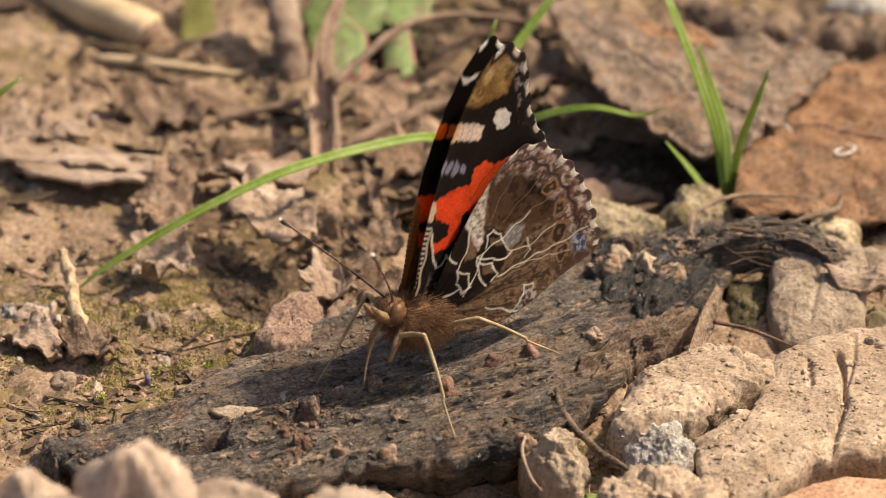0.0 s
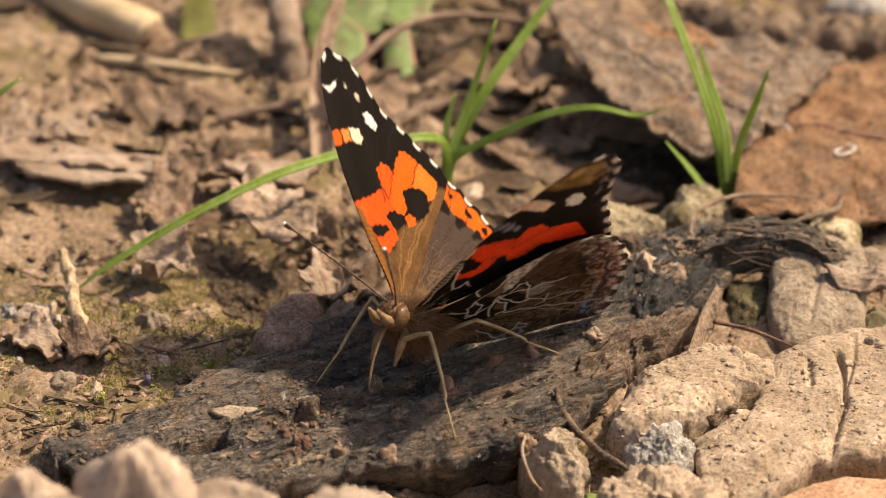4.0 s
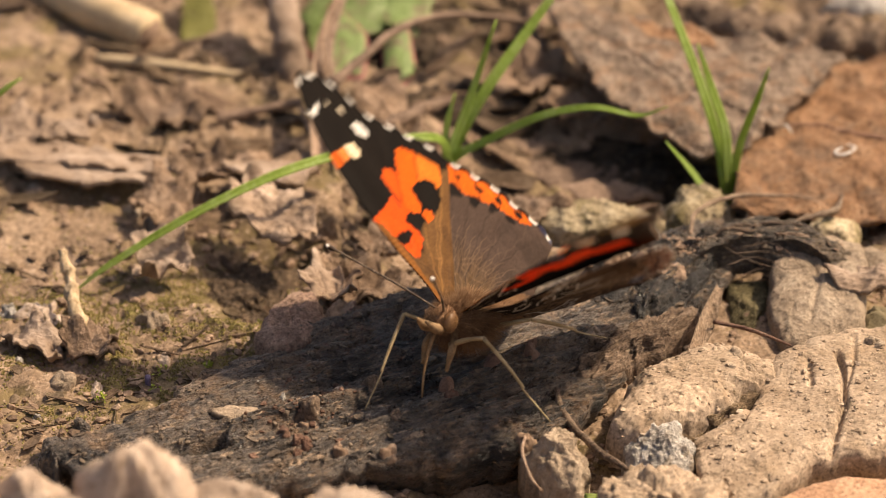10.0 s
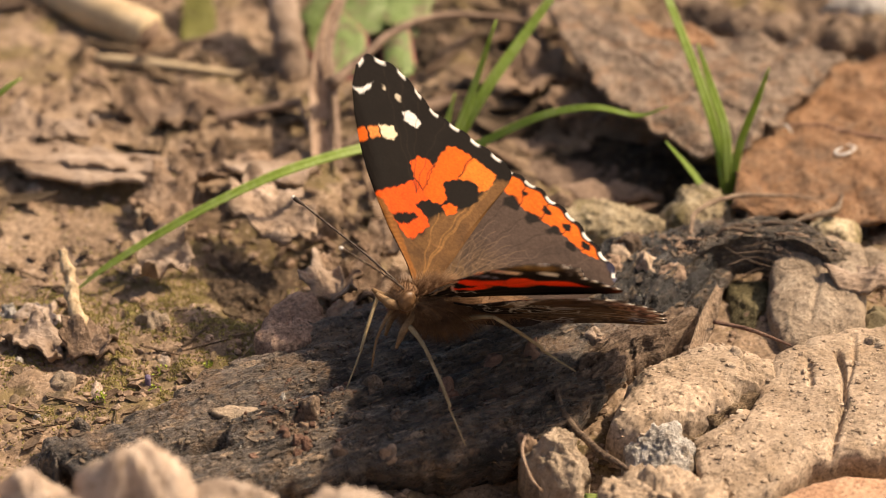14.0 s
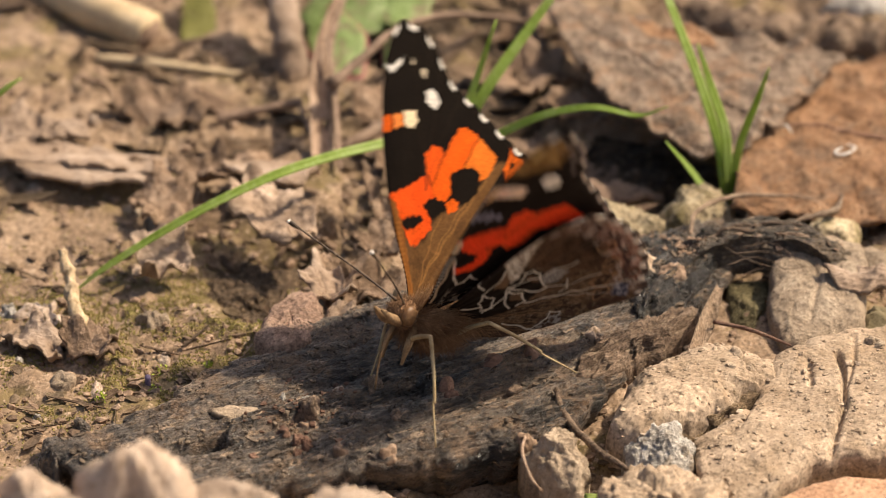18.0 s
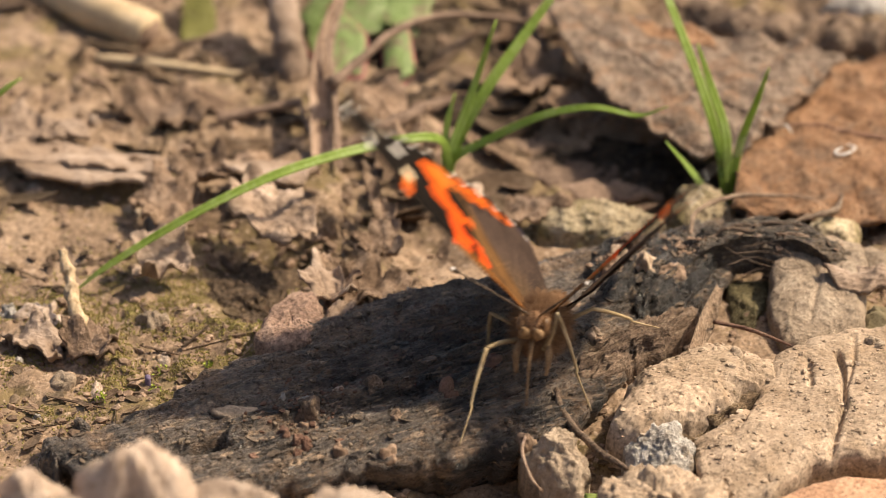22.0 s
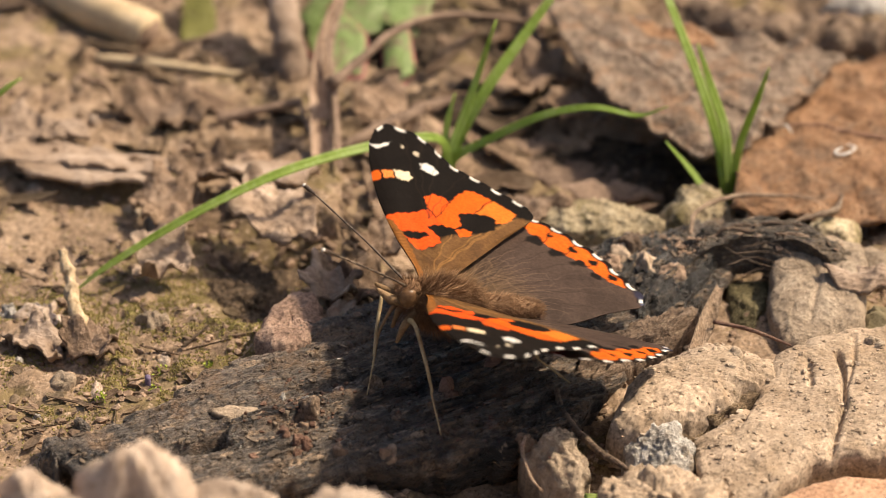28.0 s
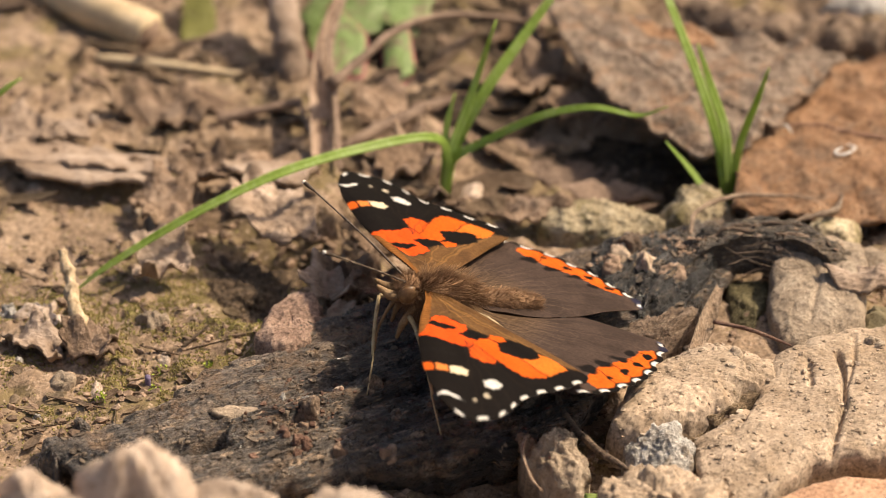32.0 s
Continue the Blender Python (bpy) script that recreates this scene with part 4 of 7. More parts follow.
def wing(name, kind, side, parent, hinge):
    """One wing, hinged at its base: a along y (to that side), b along x."""
    if kind == "fore":
        loop = np.array(FORE_EDGE, float)
    else:
        loop = np.array([(r * math.cos(radians(t)), -r * math.sin(radians(t))) for t, r in HIND_FAN] + [(0, -1.0), (0, 0.6)])
    d = np.concatenate([[0], np.cumsum(np.linalg.norm(np.diff(loop, axis=0), axis=1))])
    m, rows = (420, 130) if kind == "fore" else (460, 136)
    t = np.linspace(0, 1, m)
    edge = np.stack([np.interp(t * d[-1], d, loop[:, k]) for k in range(2)], 1)
    for _ in range(6):
        edge[1:-1] = (edge[:-2] + 2 * edge[1:-1] + edge[2:]) / 4
    # the outer margin is scalloped
    first, last = (8, 18) if kind == "fore" else (5, 16)
    lo, hi = d[first] / d[-1], d[last] / d[-1]
    count = 8 if kind == "fore" else 8.5
    turn = np.cos((t - lo) / (hi - lo) * count * 2 * math.pi)
    outer = (t > lo) & (t < hi)
    edge *= (1 + np.where(outer, (0.007 if kind == "fore" else 0.011) * turn, 0))[:, None]
    fr = (np.linspace(0.0, 1, rows) ** 0.85)[1:]
    a = np.outer(fr, edge[:, 0]).ravel()
    b = np.outer(fr, edge[:, 1]).ravel()
    on_outer = np.tile(outer, rows - 1)
    f = np.repeat(fr, m)
    dash = np.tile(np.where(outer, -turn, -1), rows - 1)
    ff = np.where(on_outer, f, np.minimum(f, 0.9))
    if kind not in PAINTED:
        PAINTED[kind] = (fore_upper if kind == "fore" else hind_upper)(a, b, ff, dash), (fore_under if kind == "fore" else hind_under)(a, b, ff, dash)
    up, low = PAINTED[kind]
    # a faint camber, pleated along the veins
    span = np.hypot(a, b)
    ang = np.arctan2(b, a)
    z = 0.05 * np.sin(ang * 26) * np.minimum(span / 8, 1) + 0.9 * np.sin(np.clip(f, 0, 1) * math.pi) * 0.5 * np.clip(span / 20, 0, 1)
    if kind == "hind":
        # the hindwing lies under the forewing
        z -= 0.95 * np.clip(span / 5, 0, 1)
    n = len(a)
    half = 0.04 + 0.05 * np.clip(1 - span / 12, 0, 1)
    verts = [(b[i], side * a[i], z[i] + half[i]) for i in range(n)] + [(b[i], side * a[i], z[i] - half[i]) for i in range(n)]
    faces = []
    for k in range(rows - 2):
        for i in range(m - 1):
            q = (k * m + i, k * m + i + 1, (k + 1) * m + i + 1, (k + 1) * m + i)
            q = q if side > 0 else tuple(reversed(q))
            faces += [tuple(reversed(q)), tuple(v + n for v in q)]
    k = (rows - 2) * m
    for i in range(m - 1):
        q = (k + i, k + i + 1, k + i + 1 + n, k + i + n)
        faces.append(q if side < 0 else tuple(reversed(q)))
    ob = link_mesh(name, verts, faces, WING, parent, hinge)
    layer = ob.data.color_attributes.new("pattern", "FLOAT_COLOR", "POINT")
    layer.data.foreach_set("color", np.hstack([np.vstack([up, low]), np.ones((2 * n, 1))]).ravel())
    layer = ob.data.color_attributes.new("both_sides", "FLOAT_COLOR", "POINT")
    layer.data.foreach_set("color", np.hstack([np.vstack([up * low, up * low]) ** 0.8, np.ones((2 * n, 1))]).ravel())
    return ob


def ball(name, c, r, mat, parent, rough=0.0, turn=0, seg=20, rings=14, label=""):
    verts, faces = [], []
    for k in range(rings + 1):
        v = math.pi * k / rings
        for i in range(seg):
            w = 2 * math.pi * i / seg
            p = (math.cos(v), math.sin(v) * math.cos(w), math.sin(v) * math.sin(w))
            n = 1 + rough * fbm(p[0] * 3 + c[0], p[1] * 3, p[2] * 3, 1.0, 3)
            x, y, z = p[0] * r[0] * n, p[1] * r[1] * n, p[2] * r[2] * n
            t = radians(turn)
            verts.append((x * math.cos(t) + z * math.sin(t), y, z * math.cos(t) - x * math.sin(t)))
    for k in range(rings):
        for i in range(seg):
            j = (i + 1) % seg
            faces.append((k * seg + i, (k + 1) * seg + i, (k + 1) * seg + j, k * seg + j))
    return link_mesh(name, verts, faces, mat, parent, c, True, label)


def hairs(name, c, r, count, long, mat, parent, seed, lean=(-0.6, 0, -0.1), turn=0):
    """Fine hairs over an oval body, combed back."""
    rng = random.Random(seed)
    verts, faces = [], []
    for _ in range(count):
        v = Vector((rng.gauss(0, 1), rng.gauss(0, 1), rng.gauss(0, 1))).normalized()
        root = Vector((v.x * r[0], v.y * r[1], v.z * r[2])) * 0.97
        out = (Vector((v.x / r[0], v.y / r[1], v.z / r[2])).normalized() + Vector(lean) * rng.uniform(0.6, 1.4)).normalized()
        l = long * rng.uniform(0.6, 1.3)
        s = out.cross(Vector((rng.random(), rng.random(), rng.random()))).normalized() * 0.03
        u = out.cross(s).normalized() * 0.03
        mid = root + out * l * 0.55
        tip = root + out * l + Vector((0, 0, -0.12 * l))
        k = len(verts)
        verts += [root + s, root - s * 0.5 + u, root - s * 0.5 - u, mid + s * 0.6, mid - s * 0.3 + u * 0.6, mid - s * 0.3 - u * 0.6, tip]
        for i in range(3):
            j = (i + 1) % 3
            faces += [(k + i, k + j, k + 3 + j, k + 3 + i), (k + 3 + i, k + 3 + j, k + 6)]
    if turn:
        m = Matrix.Rotation(radians(turn), 3, "Y")
        verts = [m @ v for v in verts]
    return link_mesh(name, [tuple(v) for v in verts], faces, mat, parent, c)


FORE_HINGE, HIND_HINGE = (1.6, 1.0, 9.9), (-0.8, 1.0, 9.5)
FEELER_TIP = (12.2, 6.9, 7.4)
# each leg: side, hip, lengths of thigh and shin, and where its foot stands from time to time (mm)
LEGS = {
    "left_mid": (1, (3.0, 1.1, 6.6), 4.6, 11.6, [(0.0, 1.3, -47.3, 4.2), (8.2, 1.3, -47.3, 4.2), (8.5, 11.1, -43.4, 4.2), (10.2, 11.1, -43.4, 4.2), (10.5, 2.3, -48.1, 4.2), (14.5, 2.3, -48.1, 4.2), (16.5, 6.8, -48.9, 4.2), (17.2, 5.5, -49.1, 4.2), (17.8, -0.8, -48.4, 4.2), (19.5, -0.8, -48.4, 4.2), (20.0, 11.1, -44.8, 4.2), (20.5, 16.7, -43.7, 4.6), (21.5, 16.7, -43.7, 4.6), (22.0, 15.4, -41.9, 4.6), (22.5, 15.4, -41.9, 4.6), (23.0, 9.4, -50.5, 4.0), (23.8, 4.0, -48.9, 4.2), (25.5, 4.0, -48.9, 4.2), (27.5, -0.2, -46.1, 4.2), (32.0, -0.2, -46.1, 4.2)]),
    "left_hind": (1, (-3.4, 0.9, 7.6), 4.8, 11.5, [(0.0, 12.4, -31.2, 5.0), (8.0, 12.4, -31.2, 5.0), (8.8, 17.5, -28.8, 5.5), (10.2, 17.5, -28.8, 5.5), (10.8, 15.4, -32.6, 5.0), (12.0, 17.0, -28.0, 5.0), (12.8, 14.0, -34.7, 5.0), (14.5, 14.0, -34.7, 5.0), (16.5, 17.9, -30.9, 5.0), (17.2, 17.1, -31.9, 5.0), (17.8, 14.1, -35.0, 5.0), (19.2, 14.1, -35.0, 5.0), (20.0, 18.5, -31.1, 5.5), (21.5, 19.4, -30.4, 5.5), (22.0, 23.1, -27.5, 6.0), (23.0, 25.1, -36.8, 6.0), (23.8, 18.2, -40.6, 5.0), (25.5, 18.2, -40.6, 5.0), (27.5, 13.4, -37.0, 5.0), (32.0, 13.4, -37.0, 5.0)]),
    "right_mid": (-1, (1.2, -1.3, 7.2), 4.6, 11.0, [(0.0, -13.3, -35.9, 4.2), (8.2, -13.3, -35.9, 4.2), (8.8, -8.1, -41.2, 4.2), (10.2, -8.1, -41.2, 4.2), (10.8, -10.1, -37.0, 4.2), (14.5, -10.1, -37.0, 4.2), (16.5, -7.4, -38.2, 4.2), (18.0, -8.0, -37.0, 4.2), (19.5, -8.0, -37.0, 4.2), (20.0, -9.2, -39.3, 4.2), (20.8, -3.9, -44.4, 4.2), (21.5, -3.9, -44.4, 4.2), (22.0, 1.8, -48.1, 4.2), (22.5, 1.8, -48.1, 4.2), (23.2, -2.3, -39.3, 4.2), (24.0, -3.2, -39.1, 4.2), (25.5, -3.2, -39.1, 4.2), (27.5, -7.9, -38.2, 4.2), (32.0, -7.9, -38.2, 4.2)]),
    "right_hind": (-1, (-1.8, -1.3, 7.0), 5.0, 10.5, None),
}


def build_butterfly():
    fly = tagged(new("butterfly"), "brown and orange admiral butterfly flapping on wet bark", "butterfly")
    fly.empty_display_size = 0.005
    thorax = ball("thorax", (-0.5, 0, 8.6), (4.0, 2.2, 2.4), FUR, fly, 0.08)
    hairs("fur", (0, 0, 0), (4.0, 2.2, 2.4), 3600, 1.9, FUR, thorax, 3)
    abdomen = ball("abdomen", (-6.6, 0, 8.9), (5.0, 1.3, 1.4), FUR, fly, 0.05, 6)
    hairs("fur", (0, 0, 0), (4.9, 1.25, 1.35), 1500, 0.8, FUR, abdomen, 5, turn=6)
    head = ball("head", (3.4, 0, 9.1), (1.6, 1.65, 1.65), FUR, fly, 0.06)
    hairs("fur", (0, 0, 0), (1.6, 1.6, 1.6), 700, 0.9, FUR, head, 8, (0.1, 0, 0.3))
    for s in (1, -1):
        ball("eye", (0.3, 1.2 * s, 0.1), (1.05, 0.7, 1.15), EYE_BROWN, head)
        tube("palp", [(0.7, 0.5 * s, -0.8), (2.0, 0.75 * s, -0.5), (3.7, 0.6 * s, 0.4)], [0.5, 0.6, 0.18], FACE, head, 2, 0.05)
        dx, dy, dz = FEELER_TIP[0] - 0.7, FEELER_TIP[1] - 0.5, FEELER_TIP[2] - 1.2
        feeler = tube("antenna", [(0.7, 0.5 * s, 1.2), (0.7 + dx * 0.33, (0.5 + dy * 0.36) * s, 1.2 + dz * 0.36), (0.7 + dx * 0.66, (0.5 + dy * 0.68) * s, 1.2 + dz * 0.68), (0.7 + dx * 0.93, (0.5 + dy * 0.94) * s, 1.2 + dz * 0.94)], [0.12, 0.1, 0.09, 0.1], FEELER, head, 1, 0.02, 7, 7, 0.4)
        tube("club", [(dx * 0.9, dy * 0.91 * s, dz * 0.91), (dx * 0.96, dy * 0.96 * s, dz * 0.96), (dx, dy * s, dz)], [0.12, 0.26, 0.24], FEELER, feeler, 1, 0.02, 8, 5)
        ball("club_tip", (dx, dy * s, dz), (0.25, 0.22, 0.22), CLUB_WHITE, feeler, seg=10, rings=8, label="white antenna tip")
        tube("foreleg", [(2.4, 1.1 * s, 8.0), (3.4, 1.7 * s, 6.2), (3.7, 1.6 * s, 4.0)], [0.4, 0.42, 0.18], FACE, fly, 3, 0.06, 8, 5)
    tube("proboscis", [(0.9, 0, -0.9), (1.6, 0, -2.7), (2.0, 0, -5.3), (1.7, 0, -8.2)], [0.3, 0.2, 0.14, 0.1], FACE, head, 1, 0.02, 7, 6)
    legs = {}
    for name, (side, hip, thigh, shin, _) in LEGS.items():
        bow = 0.12 * side
        upper = tube("leg", [(0, 0, 0), (thigh * 0.5, 0.25 * bow, 0.2), (thigh, 0, 0)], [0.3, 0.27, 0.2], LEG, fly, 4, 0.05, 8, 6, label="slender tan leg")
        lower = tube("shin", [(0, 0, 0), (shin * 0.3, bow, 0.1), (shin * 0.58, bow, 0.0), (shin * 0.62, 0, -0.1), (shin, 0, 0.15)], [0.22, 0.2, 0.17, 0.12, 0.08], LEG, upper, 5, 0.05, 8, 6)
        for k in range(7):
            x = shin * (0.3 + 0.09 * k)
            tube("spine", [(x, 0.05, 0), (x + 0.35, 0.28, 0.05)], [0.035, 0.015], LEG, upper, 1, 0, 5, 2).parent = lower
        legs[name] = upper, lower
    wings = {}
    for s, label in ((1, "left"), (-1, "right")):
        wings["fore", s] = wing("forewing", "fore", s, fly, (FORE_HINGE[0], FORE_HINGE[1] * s, FORE_HINGE[2]))
        wings["hind", s] = wing("hindwing", "hind", s, fly, (HIND_HINGE[0], HIND_HINGE[1] * s, HIND_HINGE[2]))
    return fly, wings, legs


butterfly, wings, legs = build_butterfly()


def along(start, end, up):
    """A frame at start whose x points to end and whose z leans to up."""
    x = (end - start).normalized()
    z = (up - x * up.dot(x)).normalized()
    y = z.cross(x)
    return Matrix(((x.x, y.x, z.x, start.x), (x.y, y.y, z.y, start.y), (x.z, y.z, z.z, start.z), (0, 0, 0, 1)))


def leg_poses(name, t, body):
    """Thigh and shin, so that the foot stays where it stands while the body sways."""
    side, hip, thigh, shin, stands = LEGS[name]
    hip = Vector(hip)
    if stands:
        ts = [r[0] for r in stands]
        spot = Vector([float(np.interp(t, ts, [r[k] for r in stands])) for k in (1, 2, 3)]) * MM
        foot = (body.inverted() @ spot) / MM
    else:
        foot = Vector((-11.0, -7.5, 2.0))
    way = foot - hip
    far = min(way.length, (thigh + shin) * 0.985)
    far = max(far, abs(thigh - shin) * 1.1)
    way.normalize()
    out = Vector((0.2, side * 0.8, 0.7))
    out = (out - way * out.dot(way)).normalized()
    ahead = (thigh ** 2 + far ** 2 - shin ** 2) / (2 * far)
    knee = hip + way * ahead + out * math.sqrt(max(thigh ** 2 - ahead ** 2, 0))
    first, second = along(hip, knee, out), along(knee, hip + way * far, out)
    second = first.inverted() @ second
    first.translation, second.translation = first.translation * MM, second.translation * MM
    return first, second


def wing_pose(kind, side, lift, sweep):
    """A wing raised by lift degrees about the body's line and swept ahead in its own plane."""
    h = FORE_HINGE if kind == "fore" else HIND_HINGE
    return Matrix.Translation((h[0] * MM, h[1] * side * MM, h[2] * MM)) @ Matrix.Rotation(radians(lift) * side, 4, "X") @ Matrix.Rotation(radians(-sweep) * side, 4, "Z")


# ---- wood, leaves and stones lying on the ground ----
def thing(ob, label, category, group=""):
    return tagged(ob, label, category, group)


# the slab of wet bark that the butterfly stands on
slab = thing(lump("bark_slab", [(-38.1, -51.1), (-41.4, -46.3), (-36.8, -44.7), (-31.8, -39.7), (-24.4, -32.4), (-19.2, -27.7), (-10.2, -18.2), (-1.5, -15.8), (7.3, -10.9), (16.3, -5.2), (25.4, -1.4), (32.0, 1.8), (34.9, -3.3), (30.5, -13.4), (25.8, -19.4), (21.1, -27.7), (16.6, -35.8), (12.8, -43.6), (4.5, -47.1), (-2.6, -49.0), (-8.4, -50.3), (-15.3, -53.0), (-28.0, -55.4)], 1.9, 2.1, WET_BARK, 1, 1.0, 4.5, under=0.87, sink=4.9, along=(0.28, 1.6), turn=32, seg=360, rings=90, wobble=1.2, crag=0.5, grain=2.0, fine=0.45, grooves=[([(-27.3, -47.6), (-25.4, -46.9), (-23.2, -45.8)], 0.9, 5.0), ([(-21.6, -40.1), (-13.4, -37.8), (-8.6, -40.1)], 0.4, 0.6), ([(-11.3, -48.9), (-3.8, -45.6), (6.8, -44.5)], 0.5, 0.9), ([(-13.5, -31.0), (-5.1, -27.5), (5.9, -26.3)], 0.4, 0.8)]), "long flat slab of wet blackened bark", "bark")
chunk = thing(lump("bark_chunk", [(16.1, -9.3), (20.0, -5.5), (25.2, -3.6), (28.9, -5.5), (30.5, -10.6), (28.3, -18.0), (24.4, -21.6), (20.7, -21.6), (17.1, -16.7)], 2.0, 4.2, BLACK_BARK, 4, 0.9, 2.5, (0, 0.1), seg=110, rings=26, wobble=0.9, crag=0.9, fine=0.4, along=(0.5, 1.3), turn=60), "fibrous blackened bark chunk on slab", "bark")
arch = thing(lump("bark_arch", [(25.5, -9.8), (29.0, -6.6), (34.4, -4.8), (40.0, -5.2), (43.9, -8.0), (46.0, -12.2), (44.2, -13.6), (40.4, -10.9), (35.0, -9.4), (30.2, -10.6), (27.4, -12.4)], 3.4, 4.0, ARCH_BARK, 5, 0.8, 2.4, (-0.03, 0.12), under=0.72, sink=1.0, seg=180, rings=34, wobble=0.8, crag=0.7, grain=1.6, fine=0.4, along=(0.35, 1.4), turn=-8, grooves=[([(29.5, -10.0), (34.3, -8.2), (41.1, -9.2)], 0.35, 0.8), ([(31.0, -7.2), (36.0, -6.6), (41.0, -7.4)], 0.25, 0.5)]), "arched piece of rotting bark over a dark hollow", "bark")
for line in ([(32.5, -7.8), (36.3, -7.0), (40.0, -7.5)], [(37.0, -8.4), (40.4, -9.0), (43.0, -11.0)], [(28.8, -9.2), (31.6, -8.4), (34.7, -8.0)]):
    draped("bark_fibre", arch, line, [0.16, 0.24, 0.1], BROWN_BARK, 0.05, 3)
for line, r in (([(18.0, -17.7), (20.9, -14.0), (24.9, -10.3)], 0.4), ([(21.3, -21.3), (24.6, -16.5), (28.6, -11.5)], 0.5), ([(20.4, -11.5), (23.6, -9.3), (26.8, -9.0)], 0.35), ([(23.6, -23.1), (26.3, -18.9), (29.0, -15.2)], 0.35)):
    draped("bark_splinter", chunk, line, [0.1, r, r * 0.8, 0.08], BLACK_BARK, 0.05, 9)
thing(lump("bark_chunk", [(39.0, -8.4), (41.1, -4.6), (44.3, -4.6), (45.7, -7.1), (43.9, -9.6), (41.3, -10.3)], 0.0, 5.0, BROWN_BARK, 6, 0.6, 3.0, crag=0.6), "crumbling bark foot of the arch", "bark")
thing(lump("bark_plate", [(-20.4, -26.0), (-18.8, -19.4), (-16.5, -15.2), (-13.6, -16.4), (-13.0, -23.0), (-14.9, -27.7), (-18.5, -28.9)], 1.0, 3.7, PLATE_BARK, 8, 0.4, 5.0, crag=0.5, fine=0.25, grooves=[([(-19.3, -21.6), (-16.1, -25.2), (-13.1, -24.6)], 0.2, 0.4), ([(-17.2, -29.8), (-16.1, -26.3), (-16.6, -21.6)], 0.15, 0.3)]), "cracked reddish-brown bark plate half sunk in soil", "bark")
thing(lump("bark_strip", [(13.7, -30.3), (19.3, -24.4), (24.4, -21.5), (27.3, -19.0), (27.7, -22.1), (22.2, -28.0), (17.8, -32.6), (14.2, -33.8)], 2.8, 2.3, BROWN_BARK, 12, 0.9, 2.6, (0.02, 0.05), seg=150, rings=32, wobble=0.9, crag=0.9, grain=1.3, fine=0.45, along=(0.5, 1.4), turn=42, grooves=[([(15.5, -32.0), (20.5, -27.0), (25.5, -22.0)], 0.4, 1.0)]), "crumbling ridge of brown earthy bark", "bark")
thing(lump("bark_stub", [(-41.9, -44.2), (-40.5, -43.1), (-39.0, -44.2), (-38.4, -47.5), (-40.0, -49.6), (-41.7, -47.5)], 0.0, 3.5, WET_BARK, 14, 0.4, 2.2), "blackened broken end of bark", "bark")

# dried mud slabs and rocks
mud_a = thing(lump("mud_slab", [(17.2, -42.7), (19.8, -34.8), (25.2, -29.6), (30.8, -27.1), (36.9, -30.2), (36.2, -34.8), (32.6, -37.1), (27.6, -41.0), (23.9, -44.2), (19.7, -46.8)], -0.5, 6.4, MUD, 21, 0.55, 3.4, (0.02, 0.05), seg=220, rings=60, wobble=0.6, crag=0.02, grain=4.0, fine=0.1, sink=3, grooves=[([(30.6, -29.6), (32.7, -34.3), (35.1, -35.4)], 0.4, 0.5)]), "tan dried mud slab with a crumbling edge", "mud slab", "dried mud slabs")
mud_b = thing(lump("mud_slab", [(25.9, -45.6), (32.6, -38.4), (33.7, -33.9), (37.5, -28.1), (41.9, -25.4), (50.0, -24.6), (55.9, -26.3), (53.7, -46.7), (45.8, -48.4), (41.9, -47.8), (38.3, -48.9), (35.1, -52.9), (33.5, -55.0), (29.1, -56.1), (26.2, -51.5)], 2.0, 2.5, MUD, 23, 0.5, 4.2, (0.0, 0.07), under=0.86, sink=5, seg=280, rings=76, wobble=0.6, crag=0.02, grain=4.4, fine=0.09, grooves=[([(42.2, -30.7), (42.6, -35.3), (42.2, -39.8), (40.9, -45.3), (40.0, -49.6)], 0.32, 1.0), ([(44.3, -27.2), (43.7, -33.0), (42.8, -36.4)], 0.25, 0.5), ([(39.0, -31.8), (38.9, -36.4)], 0.3, 0.5), ([(32.5, -38.6), (31.6, -43.1), (29.7, -45.3)], 0.3, 0.6)]), "large cracked tan mud slab with a curved fissure", "mud slab", "dried mud slabs")
edge = lump("broken_edge", [(23.0, -42.1), (24.8, -39.4), (28.6, -36.5), (33.9, -31.9), (34.9, -33.1), (33.3, -36.8), (30.7, -40.5), (26.9, -43.5), (24.5, -44.6)], -1.5, 5.2, DAMP_EARTH, 22, 0.8, 3.0, (0, 0.35), seg=130, rings=34, wobble=0.8, crag=1.0, grain=1.0, fine=0.45, along=(0.5, 1.2), turn=25, parent=mud_a, label="dark broken face of damp layered earth")
edge.location = edge.location - mud_a.location
mud_c = thing(lump("mud_slab", [(33.8, -56.4), (35.7, -53.7), (40.4, -52.1), (47.4, -51.8), (53.2, -52.7), (51.6, -67.1), (34.8, -66.1)], -0.5, 4.0, RED_MUD, 27, 0.35, 7.0, seg=90, rings=20), "smooth reddish mud slab lying low", "mud slab", "dried mud slabs")
thing(lump("rock", [(35.7, -17.8), (36.5, -10.4), (39.0, -7.9), (43.6, -6.7), (47.0, -7.9), (47.0, -14.1), (46.1, -21.4), (40.9, -24.3), (36.7, -23.8)], 0.0, 4.6, STONE_GREY, 31, 0.35, 6.0, (0.05, 0.24), wobble=0.4, crag=0.15, cuts=0, seg=120, rings=30, grooves=[([(40.5, -9.0), (41.5, -15.0), (40.0, -21.0)], 0.3, 0.3)]), "angular grey-brown rock with a flat top", "rock", "rocks")
